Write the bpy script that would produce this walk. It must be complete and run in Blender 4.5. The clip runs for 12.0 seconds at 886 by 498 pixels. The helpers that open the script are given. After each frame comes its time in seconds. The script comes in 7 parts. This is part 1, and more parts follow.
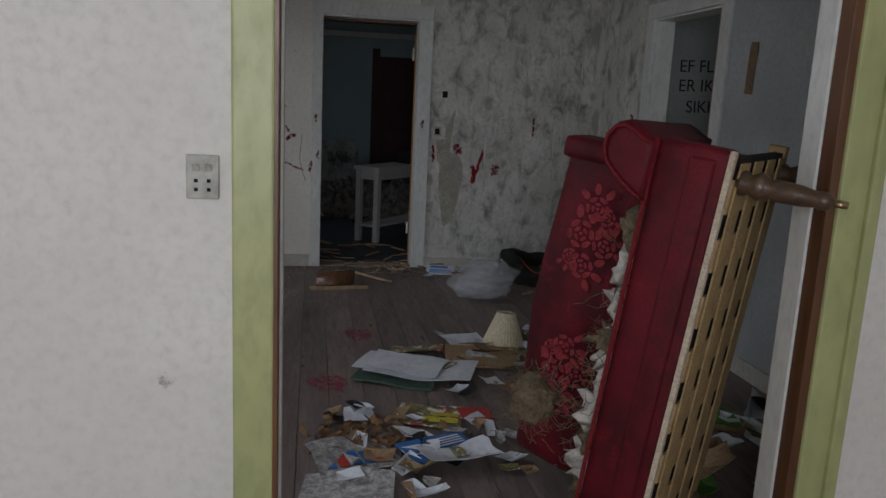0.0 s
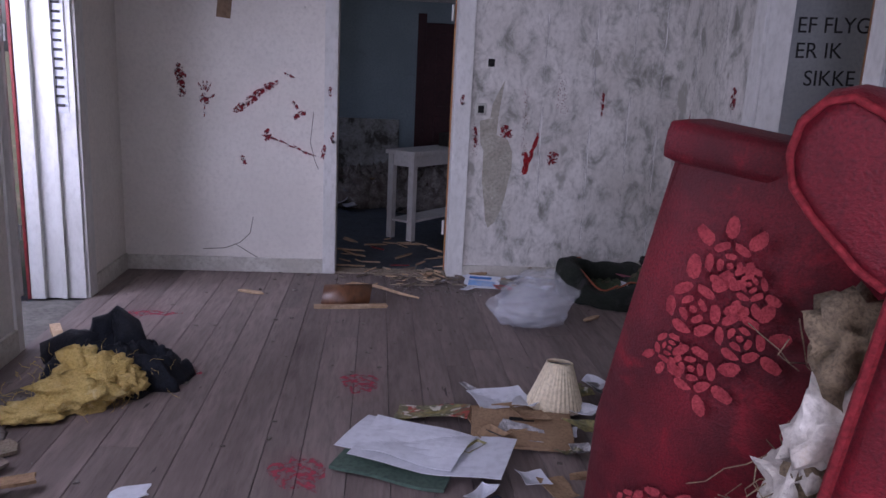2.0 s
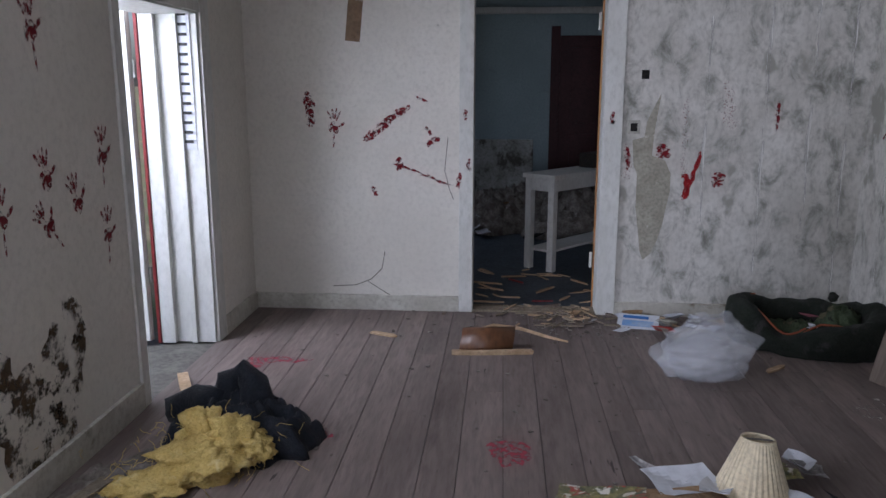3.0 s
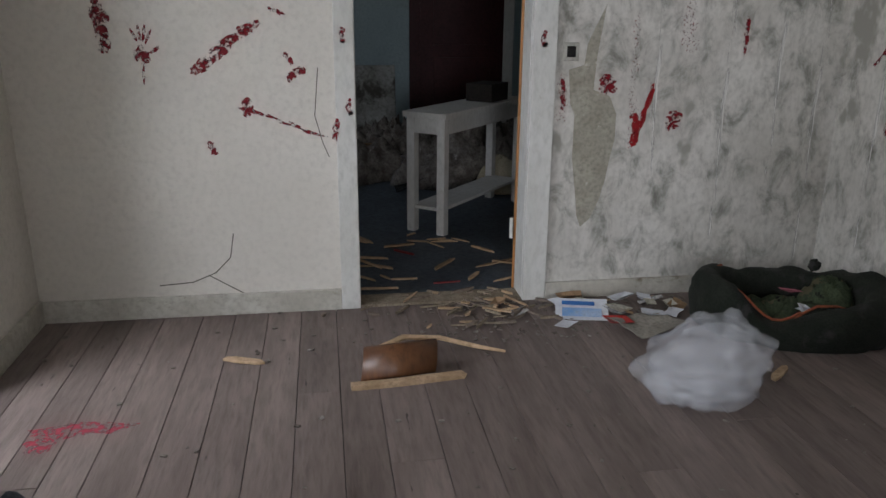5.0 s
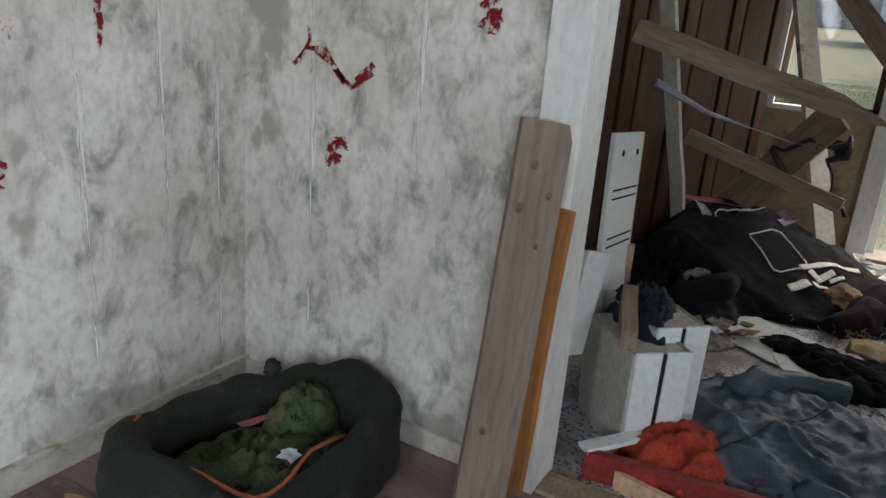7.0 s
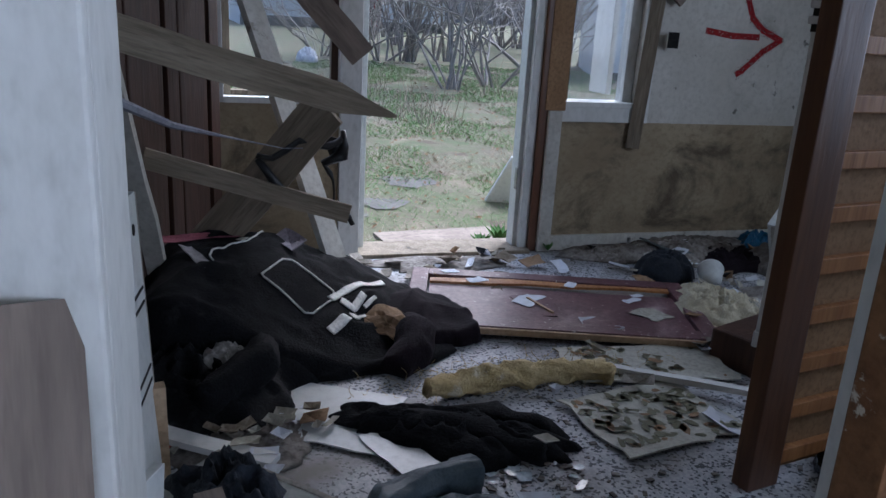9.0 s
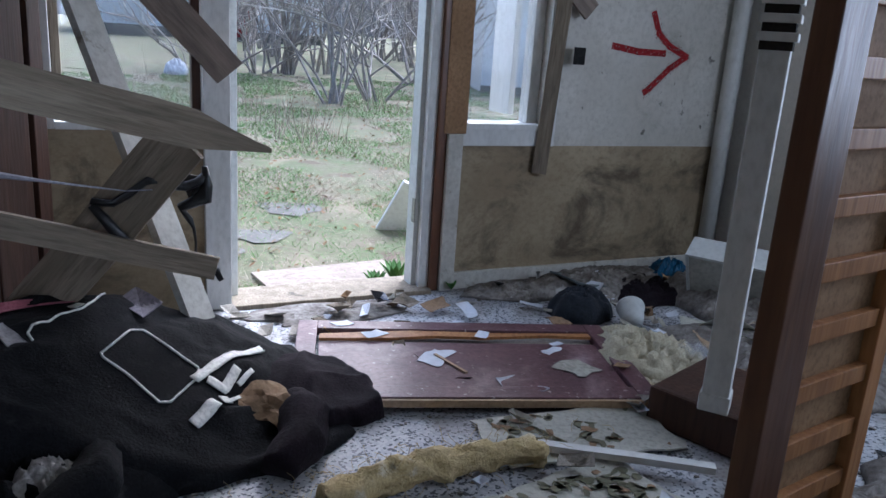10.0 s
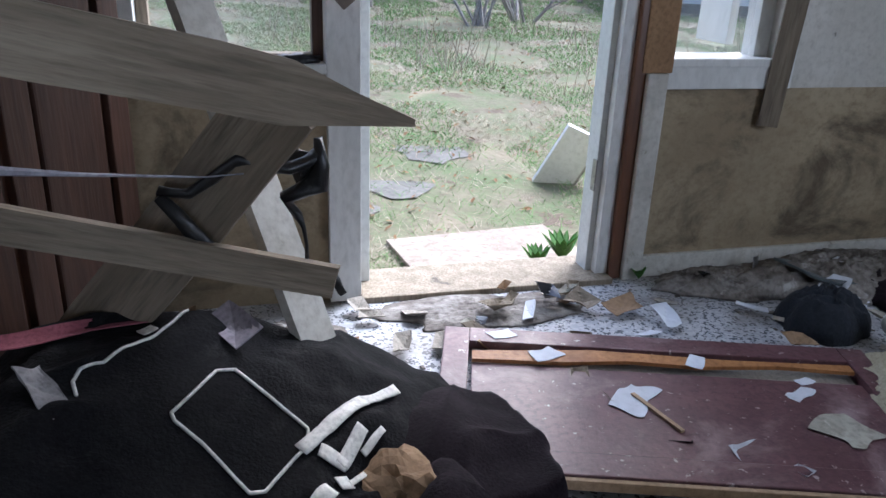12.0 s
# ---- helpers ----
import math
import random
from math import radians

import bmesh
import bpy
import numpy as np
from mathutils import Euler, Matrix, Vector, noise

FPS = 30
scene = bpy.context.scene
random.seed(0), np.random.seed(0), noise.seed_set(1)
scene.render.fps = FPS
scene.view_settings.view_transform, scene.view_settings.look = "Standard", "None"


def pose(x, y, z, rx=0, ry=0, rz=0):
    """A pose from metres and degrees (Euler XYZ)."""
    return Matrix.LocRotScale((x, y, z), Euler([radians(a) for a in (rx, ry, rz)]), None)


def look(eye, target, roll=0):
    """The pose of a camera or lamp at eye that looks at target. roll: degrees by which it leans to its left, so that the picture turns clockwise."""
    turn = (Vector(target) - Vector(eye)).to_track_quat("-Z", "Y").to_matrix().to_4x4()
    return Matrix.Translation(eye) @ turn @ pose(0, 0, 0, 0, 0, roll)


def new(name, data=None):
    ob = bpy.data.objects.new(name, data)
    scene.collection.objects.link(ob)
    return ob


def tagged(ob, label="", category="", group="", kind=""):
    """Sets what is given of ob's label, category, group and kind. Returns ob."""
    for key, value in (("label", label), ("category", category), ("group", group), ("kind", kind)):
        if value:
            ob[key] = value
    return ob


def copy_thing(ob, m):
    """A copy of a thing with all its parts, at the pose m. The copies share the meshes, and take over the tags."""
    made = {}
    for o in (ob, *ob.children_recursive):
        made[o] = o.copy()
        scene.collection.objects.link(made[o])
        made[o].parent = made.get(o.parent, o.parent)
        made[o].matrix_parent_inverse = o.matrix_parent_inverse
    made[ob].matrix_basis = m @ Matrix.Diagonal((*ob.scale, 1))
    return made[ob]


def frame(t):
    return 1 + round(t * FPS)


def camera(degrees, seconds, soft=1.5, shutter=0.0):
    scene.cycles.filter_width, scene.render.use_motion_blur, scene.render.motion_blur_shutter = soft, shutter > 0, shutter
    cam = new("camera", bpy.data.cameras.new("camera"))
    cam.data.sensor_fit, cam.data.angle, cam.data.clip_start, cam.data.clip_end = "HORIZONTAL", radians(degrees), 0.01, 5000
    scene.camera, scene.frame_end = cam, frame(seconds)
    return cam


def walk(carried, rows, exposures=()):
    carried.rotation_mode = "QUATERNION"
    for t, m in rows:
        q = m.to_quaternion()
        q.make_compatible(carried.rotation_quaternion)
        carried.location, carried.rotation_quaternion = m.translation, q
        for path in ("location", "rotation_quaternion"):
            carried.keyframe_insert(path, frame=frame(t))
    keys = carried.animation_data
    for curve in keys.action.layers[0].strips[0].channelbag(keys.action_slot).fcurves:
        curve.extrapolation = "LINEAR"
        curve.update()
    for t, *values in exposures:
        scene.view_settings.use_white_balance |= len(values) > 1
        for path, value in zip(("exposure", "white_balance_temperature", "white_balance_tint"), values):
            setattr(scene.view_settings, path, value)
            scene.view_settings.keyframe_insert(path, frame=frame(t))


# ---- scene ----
cam = camera(60.3, 12.0)
PATH = [
    (0, (0.078, -0.117, 1.426), (0.418, 1.816, 1.044), 2.8),
    (0.5, (0.178, 0.229, 1.432), (0.649, 2.134, 1.045), 2.7),
    (1, (0.211, 0.582, 1.408), (0.732, 2.474, 1.02), 3.0),
    (1.5, (0.306, 0.844, 1.383), (0.717, 2.755, 0.961), 3.6),
    (2, (0.424, 1.101, 1.39), (0.6, 3.042, 0.942), 2.8),
    (2.5, (0.408, 1.363, 1.382), (0.326, 3.316, 0.96), 1.2),
    (2.7, (0.367, 1.461, 1.402), (0.237, 3.413, 0.987), 0.4),
    (4.3, (0.165, 2.349, 1.361), (-0.008, 4.296, 0.937), -0.4),
    (4.5, (0.08, 2.544, 1.354), (0.027, 4.49, 0.897), -0.8),
    (5, (0.006, 2.915, 1.352), (0.303, 4.798, 0.747), 0.5),
    (5.5, (0.038, 3.401, 1.339), (0.692, 5.183, 0.707), 2.5),
    (6, (0.103, 3.79, 1.313), (1.169, 5.353, 0.666), 3.8),
    (6.5, (0.317, 4.144, 1.316), (1.734, 5.396, 0.665), 5.0),
    (7, (0.634, 4.486, 1.348), (2.29, 5.416, 0.721), 4.8),
    (7.5, (0.968, 4.781, 1.319), (2.814, 5.291, 0.743), 4.5),
    (7.7, (1.116, 4.872, 1.324), (3.002, 5.204, 0.748), 4.4),
    (9.3, (1.942, 5.017, 1.287), (3.867, 4.37, 0.679), 3.2),
    (9.5, (2.051, 5.003, 1.279), (3.949, 4.28, 0.673), 3.3),
    (10, (2.352, 4.898, 1.3), (4.229, 4.085, 0.746), 3.9),
    (10.5, (2.508, 4.856, 1.32), (4.418, 4.09, 0.812), 3.8),
    (11, (2.788, 4.803, 1.267), (4.706, 4.101, 0.697), 3.8),
    (11.5, (3.119, 4.769, 1.246), (5.011, 4.141, 0.523), 3.1),
    (12, (3.275, 4.742, 1.256), (5.196, 4.294, 0.481), 2.3),
]
walk(cam, [(t, look(eye, target, roll)) for t, eye, target, roll in PATH],
     [(0, -1.35, 6300, 12), (1, -1.0, 6200, 16), (1.5, -0.5, 6000, 31), (2, -0.1, 5700, 36), (2.5, 0.0, 5800, 25), (4.5, 0.08, 6100, 14), (5.5, 0.18, 6700, 12), (6.5, 0.6, 6500, 11), (7.5, 0.9, 5900, 10),
      (9.5, 0.55, 5100, 15), (10, 1.15, 5150, 14), (10.5, 1.3, 5200, 14), (12, 1.25, 5350, 14)])

# ---- world, daylight ----
world = bpy.data.worlds.new("world")
scene.world = world
world.use_nodes = True
wt = world.node_tree
sky = wt.nodes.new("ShaderNodeTexSky")
sky.sky_type, sky.sun_disc, sky.sun_elevation, sky.sun_rotation = "NISHITA", False, radians(38), radians(120)
sky.air_density, sky.dust_density, sky.ozone_density = 1.0, 4.0, 1.5
bg = wt.nodes["Background"]
bg.inputs["Strength"].default_value = 0.15
wt.links.new(sky.outputs["Color"], bg.inputs["Color"])
sun = new("sun", bpy.data.lights.new("sun", "SUN"))
sun.data.energy, sun.data.angle, sun.data.color = 3.9, radians(30), (1, 0.97, 0.93)
sun.matrix_basis = look((0, 0, 0), (-0.35, 0.5, -0.9))
COOL = (0.90, 0.94, 1.0)


def daylight(name, eye, target, w, h, watts, col=COOL):
    """Sky light that falls in through an opening."""
    lamp = new(name, bpy.data.lights.new(name, "AREA"))
    lamp.data.shape, lamp.data.size, lamp.data.size_y = "RECTANGLE", w, h
    lamp.data.energy, lamp.data.color = watts, col
    lamp.matrix_basis = look(eye, target)


daylight("sky_east_door", (6.86, 3.99, 2.9), (4.8, 4.0, 0.3), 1.6, 1.3, 17)
daylight("sky_west_door", (-2.25, 4.7, 1.75), (0.3, 5.8, 0.7), 1.2, 1.1, 66)
# Assumed window out of view in the west wall, added to light the floor.
daylight("sky_west_window", (-1.34, 2.75, 1.5), (0.9, 3.8, 0.0), 1.2, 1.2, 30)
daylight("sky_hall_window", (-0.3, -1.75, 1.6), (0.1, 1.2, 1.1), 1.1, 1.2, 115)
# Added fill light behind an unseen window, to brighten the porch's outer wall.
daylight("sky_porch_window", (3.4, 1.38, 1.6), (4.9, 4.8, 0.7), 1.1, 1.1, 12)
daylight("sky_far_window", (-1.35, 8.6, 1.5), (1.0, 8.4, 0.6), 1.1, 1.1, 4.5)

# ---- materials ----


def mat(name, a, b=None, scale=6.0, rough=0.8, bump=0.15, fine=60.0, spots=None, spot_scale=3.0, spot_cut=0.58, spot_soft=0.12,
        stretch=(1, 1, 1), metal=0.0, rand=0.0, spec=0.3, coat=0.0, alpha=None, sheen=0.0, spots2=None, spot2_scale=30.0, spot2_cut=0.62, deep=0.62):
    """Two tones at one scale, grain and relief at a finer one, and up to two kinds of stains or brighter blotches."""
    m = bpy.data.materials.new(name)
    m.use_nodes = True
    nt = m.node_tree
    p = nt.nodes["Principled BSDF"]
    b = b or tuple(c * 0.7 for c in a)

    def node(kind, **values):
        n = nt.nodes.new(kind)
        for k, v in values.items():
            n.inputs[k].default_value = v
        return n

    tc = nt.nodes.new("ShaderNodeTexCoord")
    mp = node("ShaderNodeMapping", Scale=stretch)
    nt.links.new(tc.outputs["Object"], mp.inputs["Vector"])
    info = nt.nodes.new("ShaderNodeObjectInfo")
    if rand:
        shift = node("ShaderNodeVectorMath")
        shift.operation = "SCALE"
        shift.inputs[0].default_value = (13, 7, 5)
        nt.links.new(info.outputs["Random"], shift.inputs["Scale"])
        nt.links.new(shift.outputs["Vector"], mp.inputs["Location"])

    def noise_at(s, detail=6.0, r=0.6, dist=0.0):
        n = node("ShaderNodeTexNoise", Scale=s, Detail=detail, Roughness=r, Distortion=dist)
        nt.links.new(mp.outputs["Vector"], n.inputs["Vector"])
        return n

    def mix(fac, c1, c2):
        n = nt.nodes.new("ShaderNodeMix")
        n.data_type = "RGBA"
        nt.links.new(fac, n.inputs[0])
        for socket, c in ((n.inputs[6], c1), (n.inputs[7], c2)):
            if isinstance(c, tuple):
                socket.default_value = (*c, 1)
            else:
                nt.links.new(c, socket)
        return n.outputs[2]

    def step(value, lo, hi):
        n = nt.nodes.new("ShaderNodeMapRange")
        n.interpolation_type = "SMOOTHSTEP"
        nt.links.new(value, n.inputs["Value"])
        n.inputs["From Min"].default_value, n.inputs["From Max"].default_value = lo, hi
        return n.outputs["Result"]

    n1 = noise_at(scale)
    col = mix(step(n1.outputs["Fac"], 0.3, 0.7), a, b)
    n2 = noise_at(fine, 3.0)
    col = mix(step(n2.outputs["Fac"], 0.35, 0.9), col, tuple(c * deep for c in b))
    if spots:
        n3 = noise_at(spot_scale, 10.0, 0.68, 0.4)
        col = mix(step(n3.outputs["Fac"], spot_cut, spot_cut + spot_soft), col, spots)
    if spots2:
        n4 = noise_at(spot2_scale, 4.0, 0.6)
        col = mix(step(n4.outputs["Fac"], spot2_cut, spot2_cut + 0.06), col, spots2)
    if rand:
        hsv = nt.nodes.new("ShaderNodeHueSaturation")
        nt.links.new(col, hsv.inputs["Color"])
        mr = nt.nodes.new("ShaderNodeMapRange")
        nt.links.new(info.outputs["Random"], mr.inputs["Value"])
        mr.inputs["To Min"].default_value, mr.inputs["To Max"].default_value = 1 - rand, 1 + rand
        nt.links.new(mr.outputs["Result"], hsv.inputs["Value"])
        col = hsv.outputs["Color"]
    nt.links.new(col, p.inputs["Base Color"])
    rr = nt.nodes.new("ShaderNodeMapRange")
    nt.links.new(n2.outputs["Fac"], rr.inputs["Value"])
    rr.inputs["To Min"].default_value, rr.inputs["To Max"].default_value = max(0.02, rough - 0.12), min(1, rough + 0.12)
    nt.links.new(rr.outputs["Result"], p.inputs["Roughness"])
    p.inputs["Metallic"].default_value = metal
    p.inputs["Specular IOR Level"].default_value = spec
    p.inputs["Coat Weight"].default_value = coat
    p.inputs["Sheen Weight"].default_value = sheen
    if sheen:
        p.inputs["Sheen Tint"].default_value = (*[min(1, 0.3 + 2 * c) for c in a], 1)
    if alpha is not None:
        n5 = noise_at(alpha[0], 5.0, 0.7)
        nt.links.new(step(n5.outputs["Fac"], alpha[1], alpha[1] + 0.12), p.inputs["Alpha"])
    if bump:
        bp = node("ShaderNodeBump", Strength=bump, Distance=0.01)
        nt.links.new(n2.outputs["Fac"], bp.inputs["Height"])
        nt.links.new(bp.outputs["Normal"], p.inputs["Normal"])
    return m


MOULD = (0.19, 0.19, 0.16)
wall_white = mat("wall_white", (0.76, 0.73, 0.67), (0.68, 0.65, 0.59), 1.6, 0.85, 0.12, 40, (0.36, 0.34, 0.28), 2.2, 0.62, 0.2, spots2=(0.3, 0.28, 0.24), spot2_scale=9, spot2_cut=0.72, deep=0.9)
wall_mould = mat("wall_mould", (0.68, 0.665, 0.62), (0.55, 0.535, 0.49), 3.5, 0.85, 0.12, 40, MOULD, 8.5, 0.44, 0.3, stretch=(1, 1, 0.7), spots2=(0.34, 0.33, 0.29), spot2_scale=3.0, spot2_cut=0.6, deep=0.8)
# A greyer, darker tone than wall_white, with mould spots.
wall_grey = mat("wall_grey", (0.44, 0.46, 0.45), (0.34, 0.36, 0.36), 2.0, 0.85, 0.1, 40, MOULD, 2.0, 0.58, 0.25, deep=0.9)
wall_hall = mat("wall_hall", (0.76, 0.73, 0.68), (0.69, 0.66, 0.61), 2.2, 0.8, 0.15, 34, (0.3, 0.28, 0.24), 4.5, 0.66, 0.08, deep=0.9)
wall_dingy = mat("wall_dingy", (0.6, 0.58, 0.52), (0.47, 0.45, 0.39), 2.0, 0.85, 0.15, 40, (0.2, 0.19, 0.15), 2.2, 0.53, 0.22, spots2=(0.16, 0.15, 0.13), spot2_scale=12, spot2_cut=0.66, deep=0.88)
paper_back = mat("bare_plaster", (0.42, 0.4, 0.33), (0.33, 0.31, 0.25), 9, 0.9, 0.2, 50, (0.55, 0.52, 0.45), 14, 0.6, 0.1)
green_paint = mat("green_paint", (0.44, 0.45, 0.2), (0.36, 0.38, 0.17), 3, 0.42, 0.08, 24, (0.12, 0.11, 0.06), 12, 0.7, 0.04, stretch=(1, 1, 0.5), spec=0.5, deep=0.85)
white_paint = mat("white_paint", (0.7, 0.7, 0.67), (0.6, 0.6, 0.56), 4, 0.55, 0.1, 40, (0.3, 0.26, 0.2), 6, 0.66, 0.1, stretch=(1, 1, 0.5), spots2=(0.22, 0.18, 0.13), spot2_scale=24, spot2_cut=0.74, deep=0.85)
base_paint = mat("skirting_paint", (0.6, 0.59, 0.53), (0.46, 0.44, 0.38), 5, 0.6, 0.12, 40, (0.2, 0.17, 0.12), 7, 0.57, 0.15, deep=0.85)
brown_edge = mat("brown_varnish", (0.17, 0.075, 0.03), (0.1, 0.04, 0.018), 8, 0.4, 0.15, 40, stretch=(1, 1, 0.12), spec=0.5)
orange_wood = mat("orange_wood", (0.42, 0.2, 0.07), (0.3, 0.13, 0.045), 10, 0.5, 0.12, 60, stretch=(1, 1, 0.1))
floor_board = mat("floor_board", (0.23, 0.185, 0.165), (0.15, 0.118, 0.105), 5, 0.62, 0.25, 34, (0.07, 0.052, 0.045), 2.2, 0.58, 0.2, stretch=(1.6, 0.22, 1), rand=0.17, spots2=(0.05, 0.04, 0.035), spot2_scale=16, spot2_cut=0.68, deep=0.85)
grey_plank = mat("grey_plank", (0.25, 0.2, 0.16), (0.17, 0.135, 0.11), 12, 0.8, 0.3, 60, (0.08, 0.06, 0.05), 4, 0.62, 0.08, stretch=(1, 1, 0.12), rand=0.1)
weathered = mat("weathered_board", (0.3, 0.25, 0.185), (0.19, 0.155, 0.11), 14, 0.85, 0.35, 70, (0.06, 0.05, 0.04), 5, 0.6, 0.12, stretch=(1.4, 1.4, 0.12), rand=0.15)
pale_wood = mat("pale_wood", (0.55, 0.4, 0.26), (0.42, 0.29, 0.17), 12, 0.7, 0.2, 60, rand=0.25)
dark_panel = mat("dark_panelling", (0.07, 0.03, 0.016), (0.04, 0.017, 0.009), 9, 0.55, 0.2, 60, stretch=(1, 1, 0.1), spec=0.4)
ply = mat("hollow_core_board", (0.36, 0.22, 0.11), (0.28, 0.165, 0.08), 4, 0.75, 0.12, 60, (0.2, 0.11, 0.05), 3, 0.6, 0.2)
# The brighter red blotches are highlights put into the pile's colour.
velvet = mat("red_velvet", (0.15, 0.003, 0.01), (0.05, 0.001, 0.004), 5, 0.6, 0.3, 200, (0.32, 0.01, 0.022), 6, 0.55, 0.25, sheen=0.07, deep=0.85)
velvet_rose = mat("rose_pile", (0.34, 0.045, 0.05), (0.2, 0.02, 0.027), 30, 0.85, 0.3, 200, sheen=0.1)
cord = mat("red_cord", (0.22, 0.015, 0.02), (0.13, 0.006, 0.01), 90, 0.8, 0.4, 150)
hessian = mat("webbing_tan", (0.42, 0.29, 0.14), (0.32, 0.21, 0.1), 20, 0.9, 0.4, 160, (0.16, 0.1, 0.05), 6, 0.62, 0.15)
cream_tape = mat("cream_tape", (0.62, 0.52, 0.4), (0.5, 0.4, 0.3), 30, 0.9, 0.3, 120)
dark_void = mat("dark_underlay", (0.03, 0.025, 0.02), (0.015, 0.012, 0.01), 20, 0.95, 0.1)
wadding = mat("white_wadding", (0.66, 0.63, 0.57), (0.5, 0.46, 0.4), 18, 0.95, 0.6, 70, (0.36, 0.27, 0.18), 9, 0.6, 0.2)
horsehair = mat("horsehair", (0.24, 0.18, 0.11), (0.13, 0.1, 0.065), 50, 0.9, 0.5, 200)
turned_wood = mat("turned_wood", (0.12, 0.07, 0.04), (0.06, 0.035, 0.02), 14, 0.35, 0.2, 60, spec=0.5)
brass = mat("brass", (0.5, 0.38, 0.2), (0.25, 0.18, 0.1), 20, 0.35, 0.1, 60, metal=0.9)
steel = mat("dull_steel", (0.45, 0.45, 0.44), (0.3, 0.29, 0.27), 20, 0.4, 0.1, 60, metal=0.9)
blood = mat("red_paint", (0.26, 0.01, 0.02), (0.17, 0.006, 0.012), 30, 0.6, 0.05, 60, alpha=(28, 0.42))
spray = mat("red_spray", (0.33, 0.012, 0.015), (0.2, 0.006, 0.008), 20, 0.7, 0.05, 60, alpha=(70, 0.34))
faint_spray = mat("faint_red_spray", (0.36, 0.08, 0.07), (0.3, 0.06, 0.06), 20, 0.8, 0.05, 60, alpha=(90, 0.54))
pink = mat("pink_chalk", (0.42, 0.075, 0.1), (0.33, 0.05, 0.075), 20, 0.9, 0.05, 60, alpha=(30, 0.44))
black_ink = mat("black_marker", (0.02, 0.02, 0.02), (0.04, 0.04, 0.04), 30, 0.7, 0.0)
crack_dark = mat("crack", (0.2, 0.19, 0.16), (0.13, 0.12, 0.1), 30, 0.95, 0.0)
dirt_wall = mat("mud_stain", (0.13, 0.09, 0.055), (0.07, 0.05, 0.03), 12, 0.95, 0.4, 60, alpha=(7, 0.47))
dust_white = mat("plaster_dust", (0.6, 0.57, 0.52), (0.5, 0.46, 0.42), 20, 0.95, 0.3, 60, alpha=(12, 0.52))
pale_paint = mat("pale_wash", (0.82, 0.81, 0.77), (0.78, 0.77, 0.73), 20, 0.9, 0.05, 60, stretch=(1, 0.06, 1), alpha=(40, 0.47))
tape_brown = mat("brown_tape", (0.24, 0.15, 0.08), (0.19, 0.115, 0.06), 10, 0.45, 0.08, 40)
plastic_grey = mat("aged_plastic", (0.5, 0.49, 0.43), (0.42, 0.41, 0.36), 12, 0.5, 0.05, 40)
# Holes and grooves are flat dark plates; the shade inside is this colour.
hole_dark = mat("hole_dark", (0.02, 0.018, 0.016), (0.01, 0.01, 0.01), 20, 0.9, 0.0)
paper_white = mat("paper_white", (0.66, 0.68, 0.72), (0.58, 0.6, 0.64), 4, 0.7, 0.08, 30, (0.45, 0.42, 0.38), 5, 0.64, 0.12, rand=0.08, deep=0.85)
newsprint = mat("newsprint", (0.5, 0.49, 0.47), (0.2, 0.19, 0.19), 34, 0.85, 0.08, 90, (0.3, 0.12, 0.12), 8, 0.66, 0.05, rand=0.15)
magazine = mat("magazine_colour", (0.35, 0.3, 0.12), (0.08, 0.1, 0.06), 14, 0.35, 0.04, 60, (0.4, 0.06, 0.05), 9, 0.55, 0.05, spots2=(0.65, 0.62, 0.55), spot2_scale=22, spot2_cut=0.56)
blue_print = mat("blue_print", (0.03, 0.11, 0.36), (0.05, 0.2, 0.5), 10, 0.35, 0.04, 60)
red_print = mat("red_print", (0.5, 0.05, 0.04), (0.42, 0.03, 0.03), 10, 0.4, 0.04, 60)
yellow_print = mat("yellow_print", (0.62, 0.55, 0.06), (0.5, 0.42, 0.04), 10, 0.4, 0.04, 60)
cardboard = mat("cardboard", (0.33, 0.22, 0.125), (0.27, 0.175, 0.1), 5, 0.85, 0.12, 70, (0.15, 0.1, 0.06), 5, 0.62, 0.15, rand=0.1)
shade_cream = mat("lampshade_cream", (0.74, 0.65, 0.46), (0.66, 0.56, 0.38), 5, 0.75, 0.1, 70)
dark_cloth = mat("dark_navy_cloth", (0.014, 0.018, 0.026), (0.008, 0.01, 0.014), 12, 0.8, 0.4, 90, sheen=0.15)
black_cloth = mat("black_cloth", (0.01, 0.01, 0.011), (0.005, 0.005, 0.006), 10, 0.9, 0.5, 110, (0.022, 0.021, 0.021), 9, 0.55, 0.15, sheen=0.04, spec=0.15, spots2=(0.2, 0.19, 0.18), spot2_scale=40, spot2_cut=0.76)
plum_cloth = mat("dark_plum_cloth", (0.016, 0.01, 0.014), (0.008, 0.005, 0.007), 10, 0.9, 0.4, 110, sheen=0.05, spec=0.15)
reflective = mat("reflective_tape", (0.86, 0.85, 0.79), (0.76, 0.75, 0.69), 20, 0.5, 0.1, 80)
insulation = mat("yellow_mineral_wool", (0.7, 0.54, 0.2), (0.58, 0.42, 0.13), 14, 0.95, 0.7, 90, (0.68, 0.58, 0.3), 10, 0.55, 0.15)
pale_wool = mat("cream_mineral_wool", (0.62, 0.5, 0.27), (0.5, 0.38, 0.17), 14, 0.95, 0.7, 90, (0.68, 0.62, 0.45), 10, 0.55, 0.15)
bed_felt = mat("dark_felt", (0.02, 0.024, 0.017), (0.01, 0.013, 0.009), 9, 0.95, 0.5, 110, (0.035, 0.034, 0.032), 7, 0.55, 0.12, sheen=0.06)
